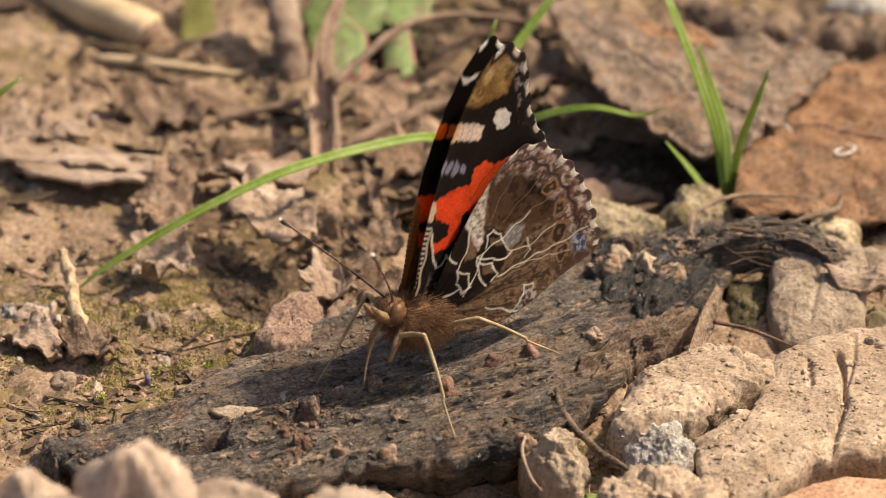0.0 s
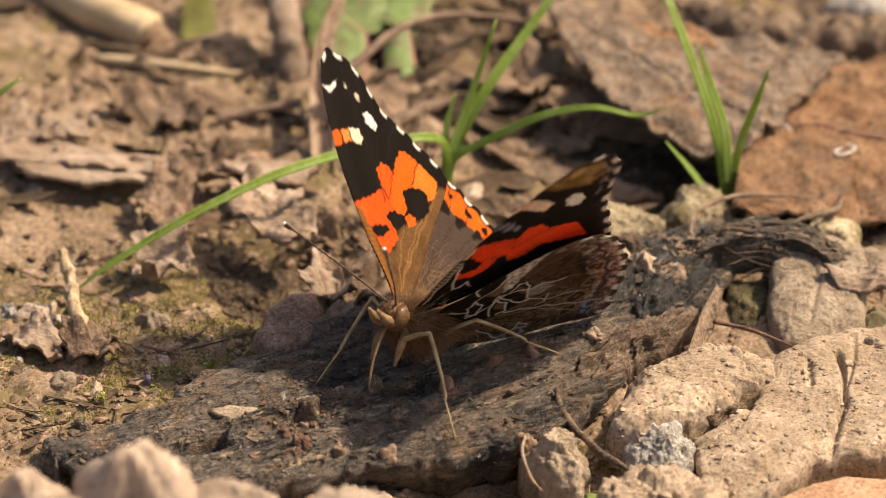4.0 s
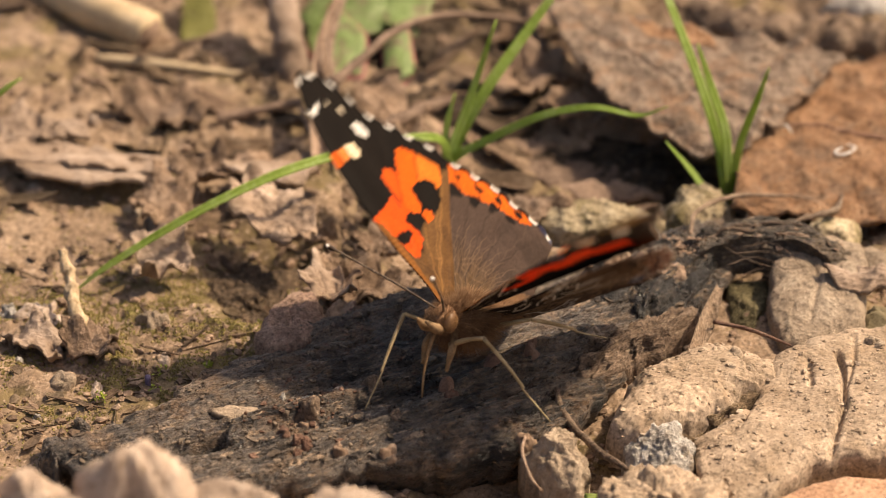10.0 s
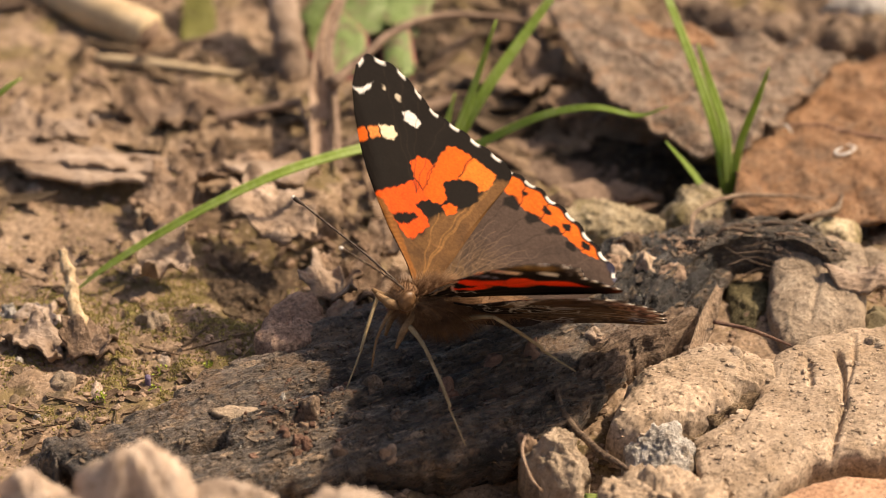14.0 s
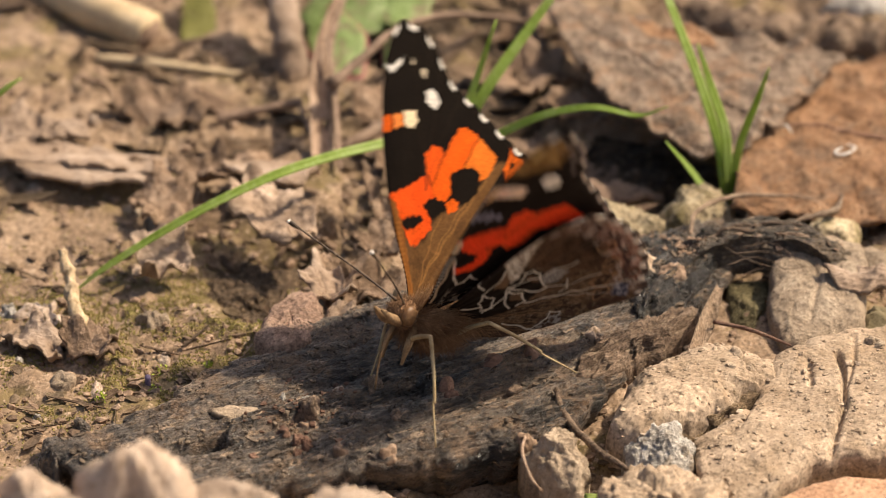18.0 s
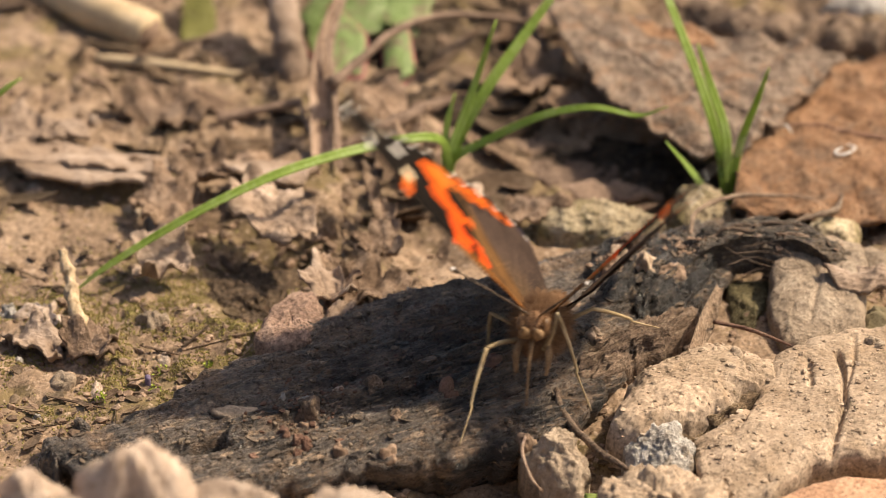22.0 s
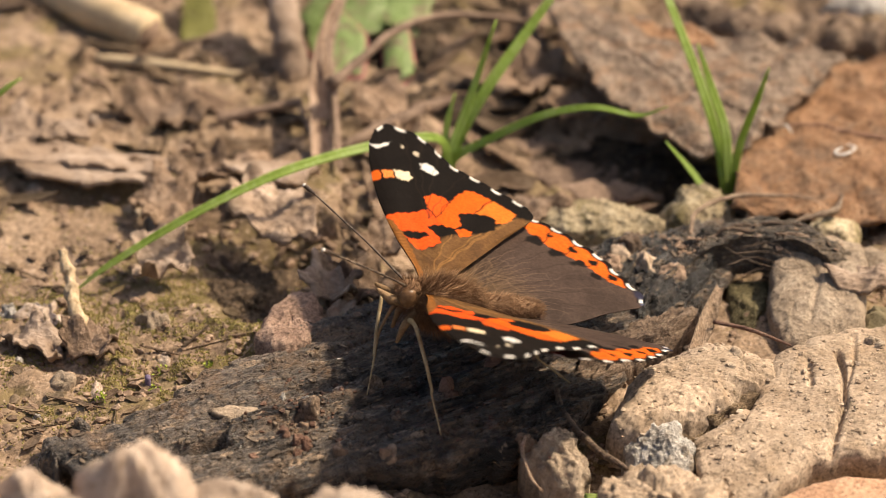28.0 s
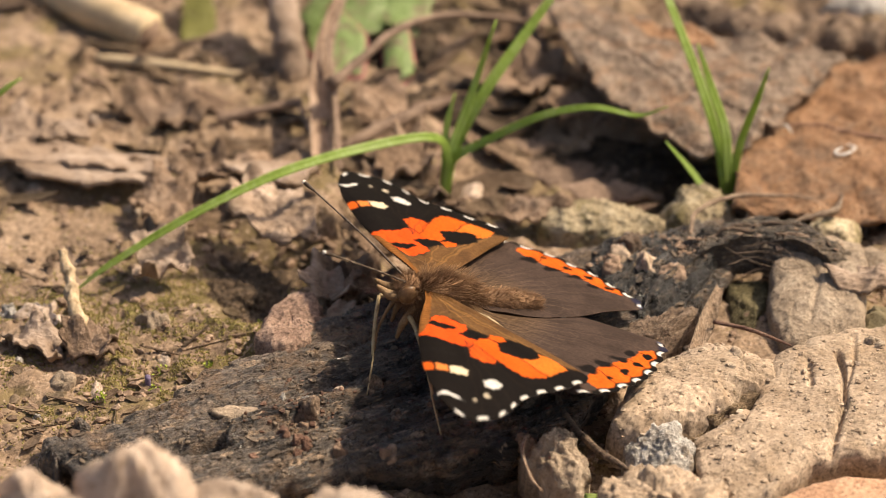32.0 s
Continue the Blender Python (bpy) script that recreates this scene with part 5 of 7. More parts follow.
thing(lump("rock", [(31.2, -16.6), (32.0, -9.2), (34.7, -6.7), (36.6, -7.9), (36.0, -17.8), (33.2, -20.2)], -0.8, 2.4, MOSSY_SHADED, 33, 0.4, 5.0, cuts=3), "mossy olive rock with shade put into its colour", "rock", "rocks")
thing(lump("rock", [(18.8, -49.0), (19.2, -44.7), (21.7, -41.6), (24.7, -41.9), (26.3, -46.8), (25.7, -51.1), (21.9, -52.2)], 0.0, 4.6, STONE_WHITE, 35, 0.45, 3.2, crag=0.45, grain=1.1, cuts=3, fine=0.3, seg=120, rings=34), "pitted whitish rough rock", "rock", "rocks")
thing(lump("rock", [(14.7, -59.5), (16.0, -53.3), (20.2, -50.6), (25.4, -51.1), (29.3, -54.8), (29.4, -62.6), (20.8, -64.6)], 0.0, 5.0, MUD, 37, 0.8, 3.0, crag=0.9, grain=1.3, fine=0.45, seg=130, rings=36), "rough brown crusted rock by slabs", "rock", "rocks")
thing(lump("rock", [(7.9, -44.2), (9.3, -41.5), (12.3, -40.9), (14.0, -44.2), (15.1, -49.6), (14.3, -52.8), (11.4, -52.3), (8.6, -48.5)], -0.3, 5.0, STONE_GREY, 39, 0.6, 2.6, crag=0.8, grain=1.3, cuts=3, fine=0.35, seg=110, rings=32), "knobbly grey-brown rock in the slab's shadow", "rock", "rocks")
thing(lump("rock", [(10.1, 3.3), (13.1, 8.6), (18.1, 10.9), (22.0, 10.5), (24.8, 6.2), (25.5, 2.0), (19.6, -0.6), (13.9, -0.3)], -0.5, 3.6, LIT_STONE, 45, 0.55, 4.0, (0.04, 0.1), cuts=6, crag=0.5, grain=1.8, fine=0.25, seg=110, rings=28), "smooth yellowish half-buried stone", "rock", "rocks")
thing(lump("rock", [(23.7, 2.9), (25.5, 8.8), (29.0, 12.9), (33.3, 13.5), (34.8, 7.3), (33.3, 2.5), (28.0, 0.3)], -0.5, 4.4, LIT_STONE, 47, 0.55, 4.0, (-0.06, 0.08), cuts=6, crag=0.5, grain=1.8, fine=0.25, seg=110, rings=28), "rounded olive stone under a leaf", "rock", "rocks")
thing(lump("rock", [(34.0, 2.3), (35.2, 7.3), (37.9, 8.2), (39.7, 5.5), (39.7, 1.0), (36.4, -0.3)], 0.0, 2.6, STONE_TAN, 49, 0.3, 3.0, cuts=3), "small pale stone in shade", "rock", "rocks")
thing(lump("rock", [(40.8, -1.6), (42.4, 3.6), (45.2, 5.5), (47.2, 2.3), (47.4, -2.9), (43.7, -5.4)], 0.0, 3.6, LIT_STONE, 51, 0.45, 3.4, cuts=5, crag=0.4), "greenish stone behind the bark", "rock", "rocks")
thing(lump("rock", [(45.8, -6.1), (46.8, -2.2), (48.8, -1.6), (51.3, -5.4), (51.0, -9.2), (47.2, -9.2)], 0.0, 2.4, STONE_GREY, 53, 0.2, 3.0, cuts=3), "small smooth grey stone by bark", "rock", "rocks")
thing(lump("rock", [(45.8, -21.4), (46.7, -14.7), (48.7, -12.9), (52.4, -14.1), (51.5, -22.6)], 0.0, 2.5, STONE_OLIVE, 55, 0.3, 3.0, cuts=3), "yellow-stained stone beside grey rock", "rock", "rocks")
thing(lump("rock", [(47.2, 56.5), (49.7, 61.2), (55.5, 62.8), (61.1, 61.2), (60.3, 53.4), (53.4, 54.2)], 0.0, 4.0, STONE_WHITE, 57, 0.2, 2.6), "pale grey-white stone far back", "rock", "rocks")

NEAR_STONES = [((-28.8, -84), (11.5, 7), 27.3, 1.9, "pale tan stone standing before the bark"), ((-38.8, -84), (6.0, 6), 24.1, 2.2, "pale tan rounded stone before the bark"), ((-20.5, -84), (10.5, 6), 23.3, 2.0, "low pale tan stone before the bark"), ((-34.4, -87), (4.5, 5), 22.6, 2.4, "pale tan stone wedged between two others"), ((-9, -84), (9, 6), 20.9, 2.2, "low brown stone before the bark"), ((-46, -84), (6, 6), 23.4, 2.6, "broad pale tan stone before the bark")]
for n, ((x, y), (a, b), h, round_, label) in enumerate(NEAR_STONES):
    rng = random.Random(40 + n)
    ring = [(x + a * rng.uniform(0.9, 1.1) * math.cos(t), y + b * rng.uniform(0.9, 1.1) * math.sin(t)) for t in np.linspace(0, 2 * math.pi, 11)[:10]]
    thing(lump("rock", ring, -1.0, h + 1, STONE_TAN, 41 + n, 1.0, round_, sink=2, crag=0.8, grain=3.0, fine=0.3), label, "rock", "rocks")

# pebbles and chips
on_top = drop_on([slab, chunk, mud_a, mud_b, mud_c])
PEBBLES = [
    (-47.2, 13.8, 0.5, 1.3, STONE_TAN), (-49.1, 11.1, 0.5, 1.5, STONE_TAN), (-30.8, -22.9, 0.5, 1.0, STONE_TAN), (-43.3, -35.6, 0.5, 0.6, STONE_WHITE), (-38.3, -38.1, 0.5, 1.2, WET_BARK), (-44.3, -15.7, 0.5, 3.0, STONE_TAN), (-48.0, -13.9, 0.5, 1.8, STONE_WHITE), (-33.2, 8.4, 0.5, 2.4, STONE_GREY), (-35.6, 9.9, 0.4, 1.6, STONE_GREY), (-32.0, -17.0, 0.5, 2.2, STONE_GREY), (-46.4, -24.0, 0.4, 0.5, STONE_WHITE), (-41.1, -29.4, 0.5, 1.6, STONE_GREY), (-37.4, -29.9, 0.5, 1.4, STONE_TAN), (-25.2, -29.0, 1.0, 1.5, STONE_GREY),
    (-7.7, -36.7, 4.0, 1.7, BROWN_BARK), (0.4, -37.0, 4.2, 0.9, RUST_CHIP), (-14.9, -46.6, 3.6, 1.3, RED_EARTH), (-14.5, -41.4, 3.8, 1.8, BROWN_BARK), (-8.4, -51.1, 3.0, 2.2, STONE_GREY), (3.3, -50.8, 3.0, 1.6, STONE_GREY), (-3.1, -53.5, 2.0, 3.0, STONE_GREY), (-0.8, -51.5, 2.4, 1.4, MOSS), (7.5, -37.0, 4.2, 0.9, BROWN_BARK), (5.2, -31.3, 4.2, 0.9, RUST_CHIP), (9.5, -29.3, 4.4, 1.2, RUST_CHIP), (17.4, -27.0, 4.4, 1.2, BROWN_BARK), (16.2, -26.4, 4.4, 0.9, STONE_TAN), (20.5, -10.3, 6.0, 1.7, BROWN_BARK), (22.8, -14.0, 6.0, 1.9, MUD), (24.1, -26.8, 5.0, 1.6, MUD), (27.3, -23.3, 5.0, 2.0, MUD), (31.1, -32.0, 6.0, 0.9, STONE_GREY), (32.7, -34.3, 6.0, 0.7, STONE_GREY), (45.9, -28.8, 4.8, 0.8, STONE_GREY), (-5.0, -42.2, 3.9, 0.7, BROWN_BARK), (-11.0, -36.7, 4.0, 0.6, STONE_TAN), (-19.5, -48.7, 3.2, 0.7, RUST_CHIP), (-17.0, -37.5, 3.8, 0.5, STONE_WHITE),
    (3.0, 12.6, 1.5, 2.0, STONE_TAN), (6.7, 13.5, 1.0, 1.8, STONE_GREY), (9.4, 39.3, 2.0, 2.4, STONE_TAN), (-7.7, -17.5, 3.0, 1.0, BROWN_BARK), (-0.2, -20.7, 3.5, 1.4, BROWN_BARK), (-31.6, 34.2, 2.0, 1.6, STONE_TAN), (-44.4, 26.7, 1.0, 1.4, STONE_TAN), (-41.9, 28.8, 1.0, 1.0, STONE_TAN), (-16.6, 11.1, 2.0, 1.3, STONE_TAN), (-14.4, 1.0, 1.0, 1.2, STONE_GREY), (-16.7, -9.2, 1.0, 1.0, STONE_GREY),
]
for n, (x, y, z, r, m) in enumerate(PEBBLES):
    rng = random.Random(n)
    z = max(on_top(x, y) or -9, ground_height(x, y)) + 0.35 * r
    ring = [(x + r * rng.uniform(0.75, 1.2) * math.cos(a), y + r * rng.uniform(0.75, 1.2) * math.sin(a)) for a in np.linspace(0, 2 * math.pi, 9)[:8]]
    thing(lump("pebble", ring, z - 0.7 * r, r * rng.uniform(0.95, 1.3), m, 200 + n, 0.4 * r, 2.1, seg=34, rings=12, wobble=0.3 * r, crag=0.6, grain=r * 0.7, cuts=4, sink=0.5 * r, fine=0.08), "small angular pebble or clod on the ground", "pebble", "pebbles")
thing(sheet("stone_flake", [(-24.4, -41.6), (-22.8, -40.4), (-20.0, -40.2), (-18.6, -41.4), (-19.7, -42.8), (-22.7, -42.9)], 4.3, STONE_GREY, 90, 0.5, (0, -0.3), rough=0.3, seg=40, rings=8), "flat tan flake lying on bark", "flake")

on_bark = drop_on([slab, chunk])
GRIT = [(x, y, on_bark(x, y), 0.07 + 0.4 * r.random() ** 5, r.uniform(0, 6)) for x, y, r in spread(4800, 31, -56, 56, -62, 8, lambda x, y: 0.25 + 0.75 * min(1, max(0, 0.5 + 1.5 * fbm(x, y, 2, 7, 3) + 0.3 * (x < -12)))) if on_bark(x, y)]
scatter_crumbs("bark_grit", GRIT, GRIT_MAT, "dark grit and soil specks on bark", "grit")
CHAFF = [(x, y, on_bark(x, y) + 0.12, r.uniform(0.3, 0.9), r.uniform(0.15, 0.5), r.uniform(0, 6), r.uniform(-0.3, 0.3), r.uniform(-0.3, 0.3), r.uniform(-0.1, 0.2)) for x, y, r in spread(260, 32, -56, 30, -62, 8) if on_bark(x, y)]
scatter_flakes("bark_chaff", CHAFF, GRIT_MAT, "small leaf flakes stuck on wet bark", "leaf litter")
DUST = [(x, y, on_bark(x, y), 0.06 + 0.35 * r.random() ** 4, r.uniform(0, 6)) for x, y, r in spread(3200, 35, -50, -8, -58, -18, lambda x, y: min(1, max(0, 0.3 + 2.2 * fbm(x, y, 6, 6, 3)))) if on_bark(x, y)]
scatter_crumbs("bark_dirt", DUST, GRIT_MAT, "brown earth crumbs caked on bark", "soil")
REDDISH = [(x, y, on_bark(x, y) + 0.05, 0.1 + 0.4 * r.random() ** 3, r.uniform(0, 6)) for x, y, r in spread(220, 36, -22, -8, -48, -32, lambda x, y: math.exp(-(((x + 15) / 3.2) ** 2 + ((y + 40) / 4.5) ** 2))) if on_bark(x, y)]
scatter_crumbs("red_crumbs", REDDISH, RED_EARTH, "reddish earth crumbs caked on bark", "soil")
on_mud = drop_on([mud_a, mud_b])
MUD_GRIT = [(x, y, on_mud(x, y), 0.05 + 0.4 * r.random() ** 7, r.uniform(0, 6)) for x, y, r in spread(9000, 33, 15, 58, -56, 0) if on_mud(x, y)]
scatter_crumbs("mud_grit", MUD_GRIT, MUD_GRAIN, "loose sandy grains on dried mud", "grit")
thing(lump("soil_mound", [(-23.9, 10.9), (-22.1, 17.0), (-17.6, 20.4), (-12.9, 19.0), (-11.4, 11.5), (-11.9, 2.9), (-15.8, 3.6), (-20.4, 6.9)], 0.0, 2.6, SOIL, 71, 0.7, 3.0, seg=90, rings=20, crag=0.5, fine=0.3), "pale dry soil mound round the reed", "soil")
for outline, z, seed in (([(-52.6, 18.5), (-48.1, 20.2), (-40.0, 18.5), (-31.9, 15.4), (-31.8, 12.7), (-39.7, 13.9), (-47.7, 15.2), (-52.4, 15.4)], 2.6, 101), ([(-50.4, 15.1), (-43.8, 15.4), (-31.9, 14.1), (-31.1, 12.2), (-39.6, 11.6), (-47.6, 12.7)], 2.0, 103), ([(-53.5, 27.0), (-48.9, 28.4), (-42.6, 25.6), (-41.7, 22.7), (-47.8, 23.4), (-53.2, 24.1)], 2.0, 105), ([(-25.9, 13.3), (-20.7, 15.4), (-14.7, 13.3), (-15.9, 9.3), (-21.8, 10.0)], 3.2, 107)):
    thing(sheet("bark_flake", outline, z + 0.5, PALE_FLAKE, seed, 0.6, (0.2, -0.2), (0, 0.05), rough=0.55, seg=90, rings=12, wobble=0.7, axis=(1, -0.15)), "long weathered grey-brown bark flake", "bark", "bark flakes")

# sticks, straws and roots
stick = tube("stick", [(-51.8, 62.6, 3.0), (-45.6, 56.2, 3.3), (-40.4, 51.0, 3.3), (-36.2, 48.4, 2.8)], [2.3, 2.6, 2.7, 2.6], PALE_WOOD, None, 2, 0.04, 20)
thing(stick, "thick pale peeled stick lying on soil", "stick")
# the end face turns from the light; its shade is given as darker brown
end = tube("cut_end", [(-36.6, 48.6, 2.8), (-36.1, 48.3, 2.8)], [2.5, 2.2], TWIG, stick, 4, 0.03, 20, 2, label="cut end of the stick, coloured darker for shade")
end.location = end.location - stick.location
old_stick = thing(tube("stick", [(31.3, 52.5, 3.0), (38.0, 46.9, 3.5), (45.5, 45.4, 3.5), (56.7, 45.6, 3.0)], [2.2, 2.8, 2.7, 2.4], BROWN_BARK, None, 6, 0.16, 20, 12), "grey-brown rotting stick behind the leaves", "stick")
for line, r in (([(35.9, 47.4), (38.0, 47.7), (40.7, 46.4)], 0.5), ([(44.1, 45.2), (47.5, 45.5), (50.9, 44.6)], 0.6), ([(39.8, 43.7), (42.5, 43.1), (46.0, 43.4)], 0.4)):
    draped("bark_ridge", old_stick, line, [0.1, r, 0.1], BROWN_BARK, 0.0, 5)
thing(tube("straw", [(-42.6, 44.2, 1.5), (-36.3, 42.8, 1.6), (-30.0, 41.2, 1.5), (-23.7, 40.3, 1.2)], [0.55, 0.7, 0.6, 0.4], PALE_WOOD, None, 3, 0.05), "beige dry straw lying flat", "straw")
thing(tube("stem", [(-21.8, 50.0, 11.3), (-20.0, 46.0, 7.9), (-18.6, 42.0, 3.7), (-18.8, 40.0, -1.1)], [1.7, 1.9, 2.0, 2.3], PALE_FLAKE, None, 5, 0.1, 14), "thick pale woody stem standing upright", "stem")
reed = blade("dry_reed", [(-11.5, 40.0, 13.9), (-13.8, 34.0, 10.1), (-14.5, 28.0, 6.4), (-14.0, 18.0, 3.4), (-13.1, 6.0, -0.4)], [1.2, 2.2, 2.8, 3.2, 3.0], STRAW, None, 0.9, (0.3, -1, 0.3))
thing(reed, "dry folded tan reed leaning over the litter", "reed")
blade("torn_edge", [(-13.9, 33.5, 10.2), (-12.9, 27.5, 6.7), (-12.2, 18.0, 4.2), (-11.8, 13.0, 3.2)], [0.6, 0.9, 0.9, 0.4], TWIG, reed, 0.5, (0.6, -1, 0.3), origin=(0, 0, 0)).matrix_parent_inverse = Matrix.Translation(reed.location).inverted()
thing(tube("twig", [(-13.2, 24.0, 8.5), (-9.7, 30.0, 8.8), (-5.7, 36.0, 9.5), (-0.3, 40.0, 9.5), (6.6, 44.0, 7.3), (12.3, 48.0, 4.1)], [0.75, 0.6, 0.5, 0.42, 0.38, 0.3], TWIG, None, 7, 0.08, 9, 7, 0.2), "thin bent brown twig over litter", "twig", "twigs")
thing(tube("twig", [(-26.9, 28.3, 1.5), (-22.6, 28.8, 2.4), (-16.8, 29.7, 3.2)], [0.7, 0.6, 0.55], TWIG, None, 8, 0.08, 9, 7, 0.2), "short brown twig with a pale broken end", "twig", "twigs")
thing(tube("twig", [(-17.1, 28.6, 3.2), (-16.0, 25.2, 2.2), (-14.1, 20.8, 0.8)], [0.25, 0.22, 0.18], STRAW, None, 9, 0.05), "thin pale side twig of dead wood", "twig", "twigs")
thing(tube("twig", [(-12.2, 20.0, 2.0), (-7.0, 24.8, 2.4), (-1.6, 29.4, 2.6), (1.1, 31.5, 2.4)], [0.6, 0.9, 0.8, 0.5], TWIG, None, 10, 0.08, 9, 7, 0.15), "grey dead twig in the litter", "twig", "twigs")
thing(tube("twig", [(-33.8, 47.2, 1.0), (-30.9, 47.3, 2.4), (-26.8, 48.3, 2.0), (-21.4, 52.3, 1.4)], [0.3, 0.3, 0.28, 0.2], TWIG, None, 11, 0.06), "thin curved brown twig on litter", "twig", "twigs")
thing(tube("rootlet", [(27.8, -4.5, 4.5), (28.7, -0.2, 5.0), (32.6, 3.8, 4.6), (37.9, 5.0, 4.2), (42.4, 4.6, 4.0)], [0.2, 0.24, 0.26, 0.2, 0.12], ROOT, None, 12, 0.2, 9, 12, 0.35), "thin bent woody rootlet on bark", "root", "roots")
thing(tube("rootlet", [(37.9, -3.7, 5.0), (41.2, -1.5, 5.0), (44.6, 0.9, 4.6), (45.7, 5.1, 4.2)], [0.2, 0.3, 0.34, 0.2], ROOT, None, 13, 0.25, 9, 12, 0.4), "frayed woody rootlet on bark", "root", "roots")
thing(tube("rootlet", [(31.5, -14.0, 6.0), (34.1, -12.7, 6.3), (36.6, -13.4, 6.0), (38.4, -14.1, 5.0), (40.9, -14.3, 4.0)], [0.04, 0.05, 0.04, 0.04, 0.03], ROOT, None, 14, 0.02, 5), "hair-thin root fibre on bark", "root", "roots")
thing(tube("rootlet", [(32.3, -12.0, 6.3), (35.4, -11.6, 6.4), (37.9, -12.5, 6.2), (39.7, -13.0, 5.4)], [0.04, 0.045, 0.04, 0.03], ROOT, None, 15, 0.02, 5), "hair-thin curled root fibre", "root", "roots")
thing(tube("needle", [(29.2, -25.4, 5.6), (33.2, -27.5, 5.8), (37.3, -29.7, 5.2)], [0.22, 0.25, 0.12], RUST_CHIP, None, 16, 0.02, 7), "rust-brown dry needle on the mud", "needle")
splinter = blade("wood_splinter", [(30.3, -19.2, 6.5), (28.8, -24.3, 5.6), (26.6, -32.0, 4.6)], [0.9, 1.9, 1.5], SPLIT_WOOD, None, 0.9, (0.3, -0.6, 1), thick=1.1)
thing(splinter, "upright split wood splinter beside mud", "splinter")
thing(tube("twig", [(12.0, -36.7, 4.0), (12.8, -41.0, 3.5), (15.6, -47.0, 3.5), (18.9, -52.1, 4.0)], [0.3, 0.4, 0.4, 0.25], BROWN_BARK, None, 17, 0.12), "mossy dark twig against the rock", "twig", "twigs")
thing(tube("straw", [(8.6, -45.6, 4.0), (8.2, -49.2, 4.2), (9.0, -53.7, 4.0), (10.2, -54.8, 3.0)], [0.16, 0.2, 0.17, 0.1], STRAW, None, 18, 0.04), "bent thin straw against a rock", "straw")
thing(tube("stalk", [(-42.1, -12.0, 6.9), (-41.4, -14.0, 4.6), (-40.7, -17.0, 3.1), (-39.5, -20.0, 1.4)], [0.4, 0.6, 0.55, 0.9], DRY_STALK, None, 19, 0.3, 12, 9, 0.3), "frayed yellow dead stalk in soil", "stalk")

# dead leaves
big = sheet("dead_leaf", [(11.8, 45.7), (13.6, 48.4), (21.9, 44.2), (27.4, 40.4), (33.1, 37.8), (41.9, 35.9), (48.4, 32.9), (42.3, 23.5), (36.0, 14.6), (31.4, 12.8), (25.4, 16.8), (19.8, 23.4), (16.2, 31.8)], 7.6, GREY_LEAF, 61, 0.4, (0.6, -1.0), (0.0, 0.08), rough=1.1, wobble=0.9, rib=0.15, seg=160, rings=40)
thing(big, "broad grey-brown dead leaf with a rusty edge", "dead leaf", "dead leaves")
rust = sheet("dead_leaf", [(32.9, 3.7), (35.1, 17.9), (41.5, 28.5), (48.1, 35.8), (56.2, 41.7), (63.7, 35.0), (60.5, 5.7), (52.3, 0.4), (42.7, 1.1), (36.4, 3.1)], 4.6, RUST_LEAF, 63, 0.4, (0.3, -0.9), (0.0, 0.06), rough=0.9, wobble=0.6, rib=0.15, seg=140, rings=36)
thing(rust, "orange-brown fallen leaf with white marks", "dead leaf", "dead leaves")
draped("midrib", rust, [(40.0, 21.4), (44.2, 20.4), (49.4, 18.5), (56.4, 15.7)], [0.16, 0.22, 0.28, 0.3], RUST_CHIP, 0.02, label="dark raised midrib of the leaf")
for line in ([(43.6, 20.6), (46.6, 24.9), (50.3, 29.2), (54.6, 32.1)], [(47.4, 19.0), (51.1, 23.5), (56.1, 26.4)], [(42.2, 20.7), (43.0, 13.8), (43.7, 5.7)], [(46.1, 19.6), (47.4, 11.1), (48.0, 3.1)]):
    draped("vein", rust, line, [0.1, 0.1, 0.06], RUST_LEAF, 0.0)
draped("midrib", big, [(13.2, 45.7), (20.1, 36.7), (27.9, 27.8), (35.6, 22.1), (41.7, 24.3)], [0.2, 0.25, 0.2, 0.15], GREY_LEAF, 0.0, label="faint raised midrib of the leaf")
for line in ([(18.8, 38.1), (22.3, 39.6), (26.4, 39.6)], [(23.4, 32.9), (27.6, 35.2), (33.0, 35.2)], [(28.5, 27.1), (33.4, 30.0), (38.9, 32.2)], [(21.5, 35.2), (20.6, 29.3), (19.6, 20.7)], [(26.0, 30.0), (25.4, 23.5), (24.7, 15.1)], [(31.1, 25.0), (30.1, 19.3), (29.4, 12.4)]):
    draped("vein", big, line, [0.12, 0.12, 0.06], GREY_LEAF, 0.0)
rim = sheet("rusty_edge", [(22.6, 42.4), (27.2, 39.8), (32.4, 37.6), (32.6, 35.6), (28.6, 35.8), (24.2, 38.6)], 9.0, RUST_LEAF, 62, 0.3, rough=0.0, seg=70, rings=10, parent=big, label="orange patch along the leaf edge")
on_leaf, half = drop_on([big]), len(rim.data.vertices) // 2
for n, v in enumerate(rim.data.vertices):
    z = on_leaf(v.co.x / MM + rim.location.x / MM, v.co.y / MM + rim.location.y / MM)
    v.co.z = ((8.6 if z is None else z) + (0.12 if n < half else -0.15)) * MM - rim.location.z
rim.location = rim.location - big.location
for pts in ([(46.4, 15.1, 4.9), (45.6, 14.2, 4.9), (45.8, 13.6, 4.8), (47.0, 13.9, 4.8), (48.0, 15.1, 4.9), (47.2, 15.9, 4.9)], [(38.8, 19.3, 5.0), (40.2, 20.2, 5.1), (40.9, 18.6, 5.0)]):
    spot = tube("lime_mark", pts, [0.12, 0.17, 0.1], LIME, rust, 5, 0.1, 6, 5, label="white mark on the leaf")
    spot.location = spot.location - rust.location
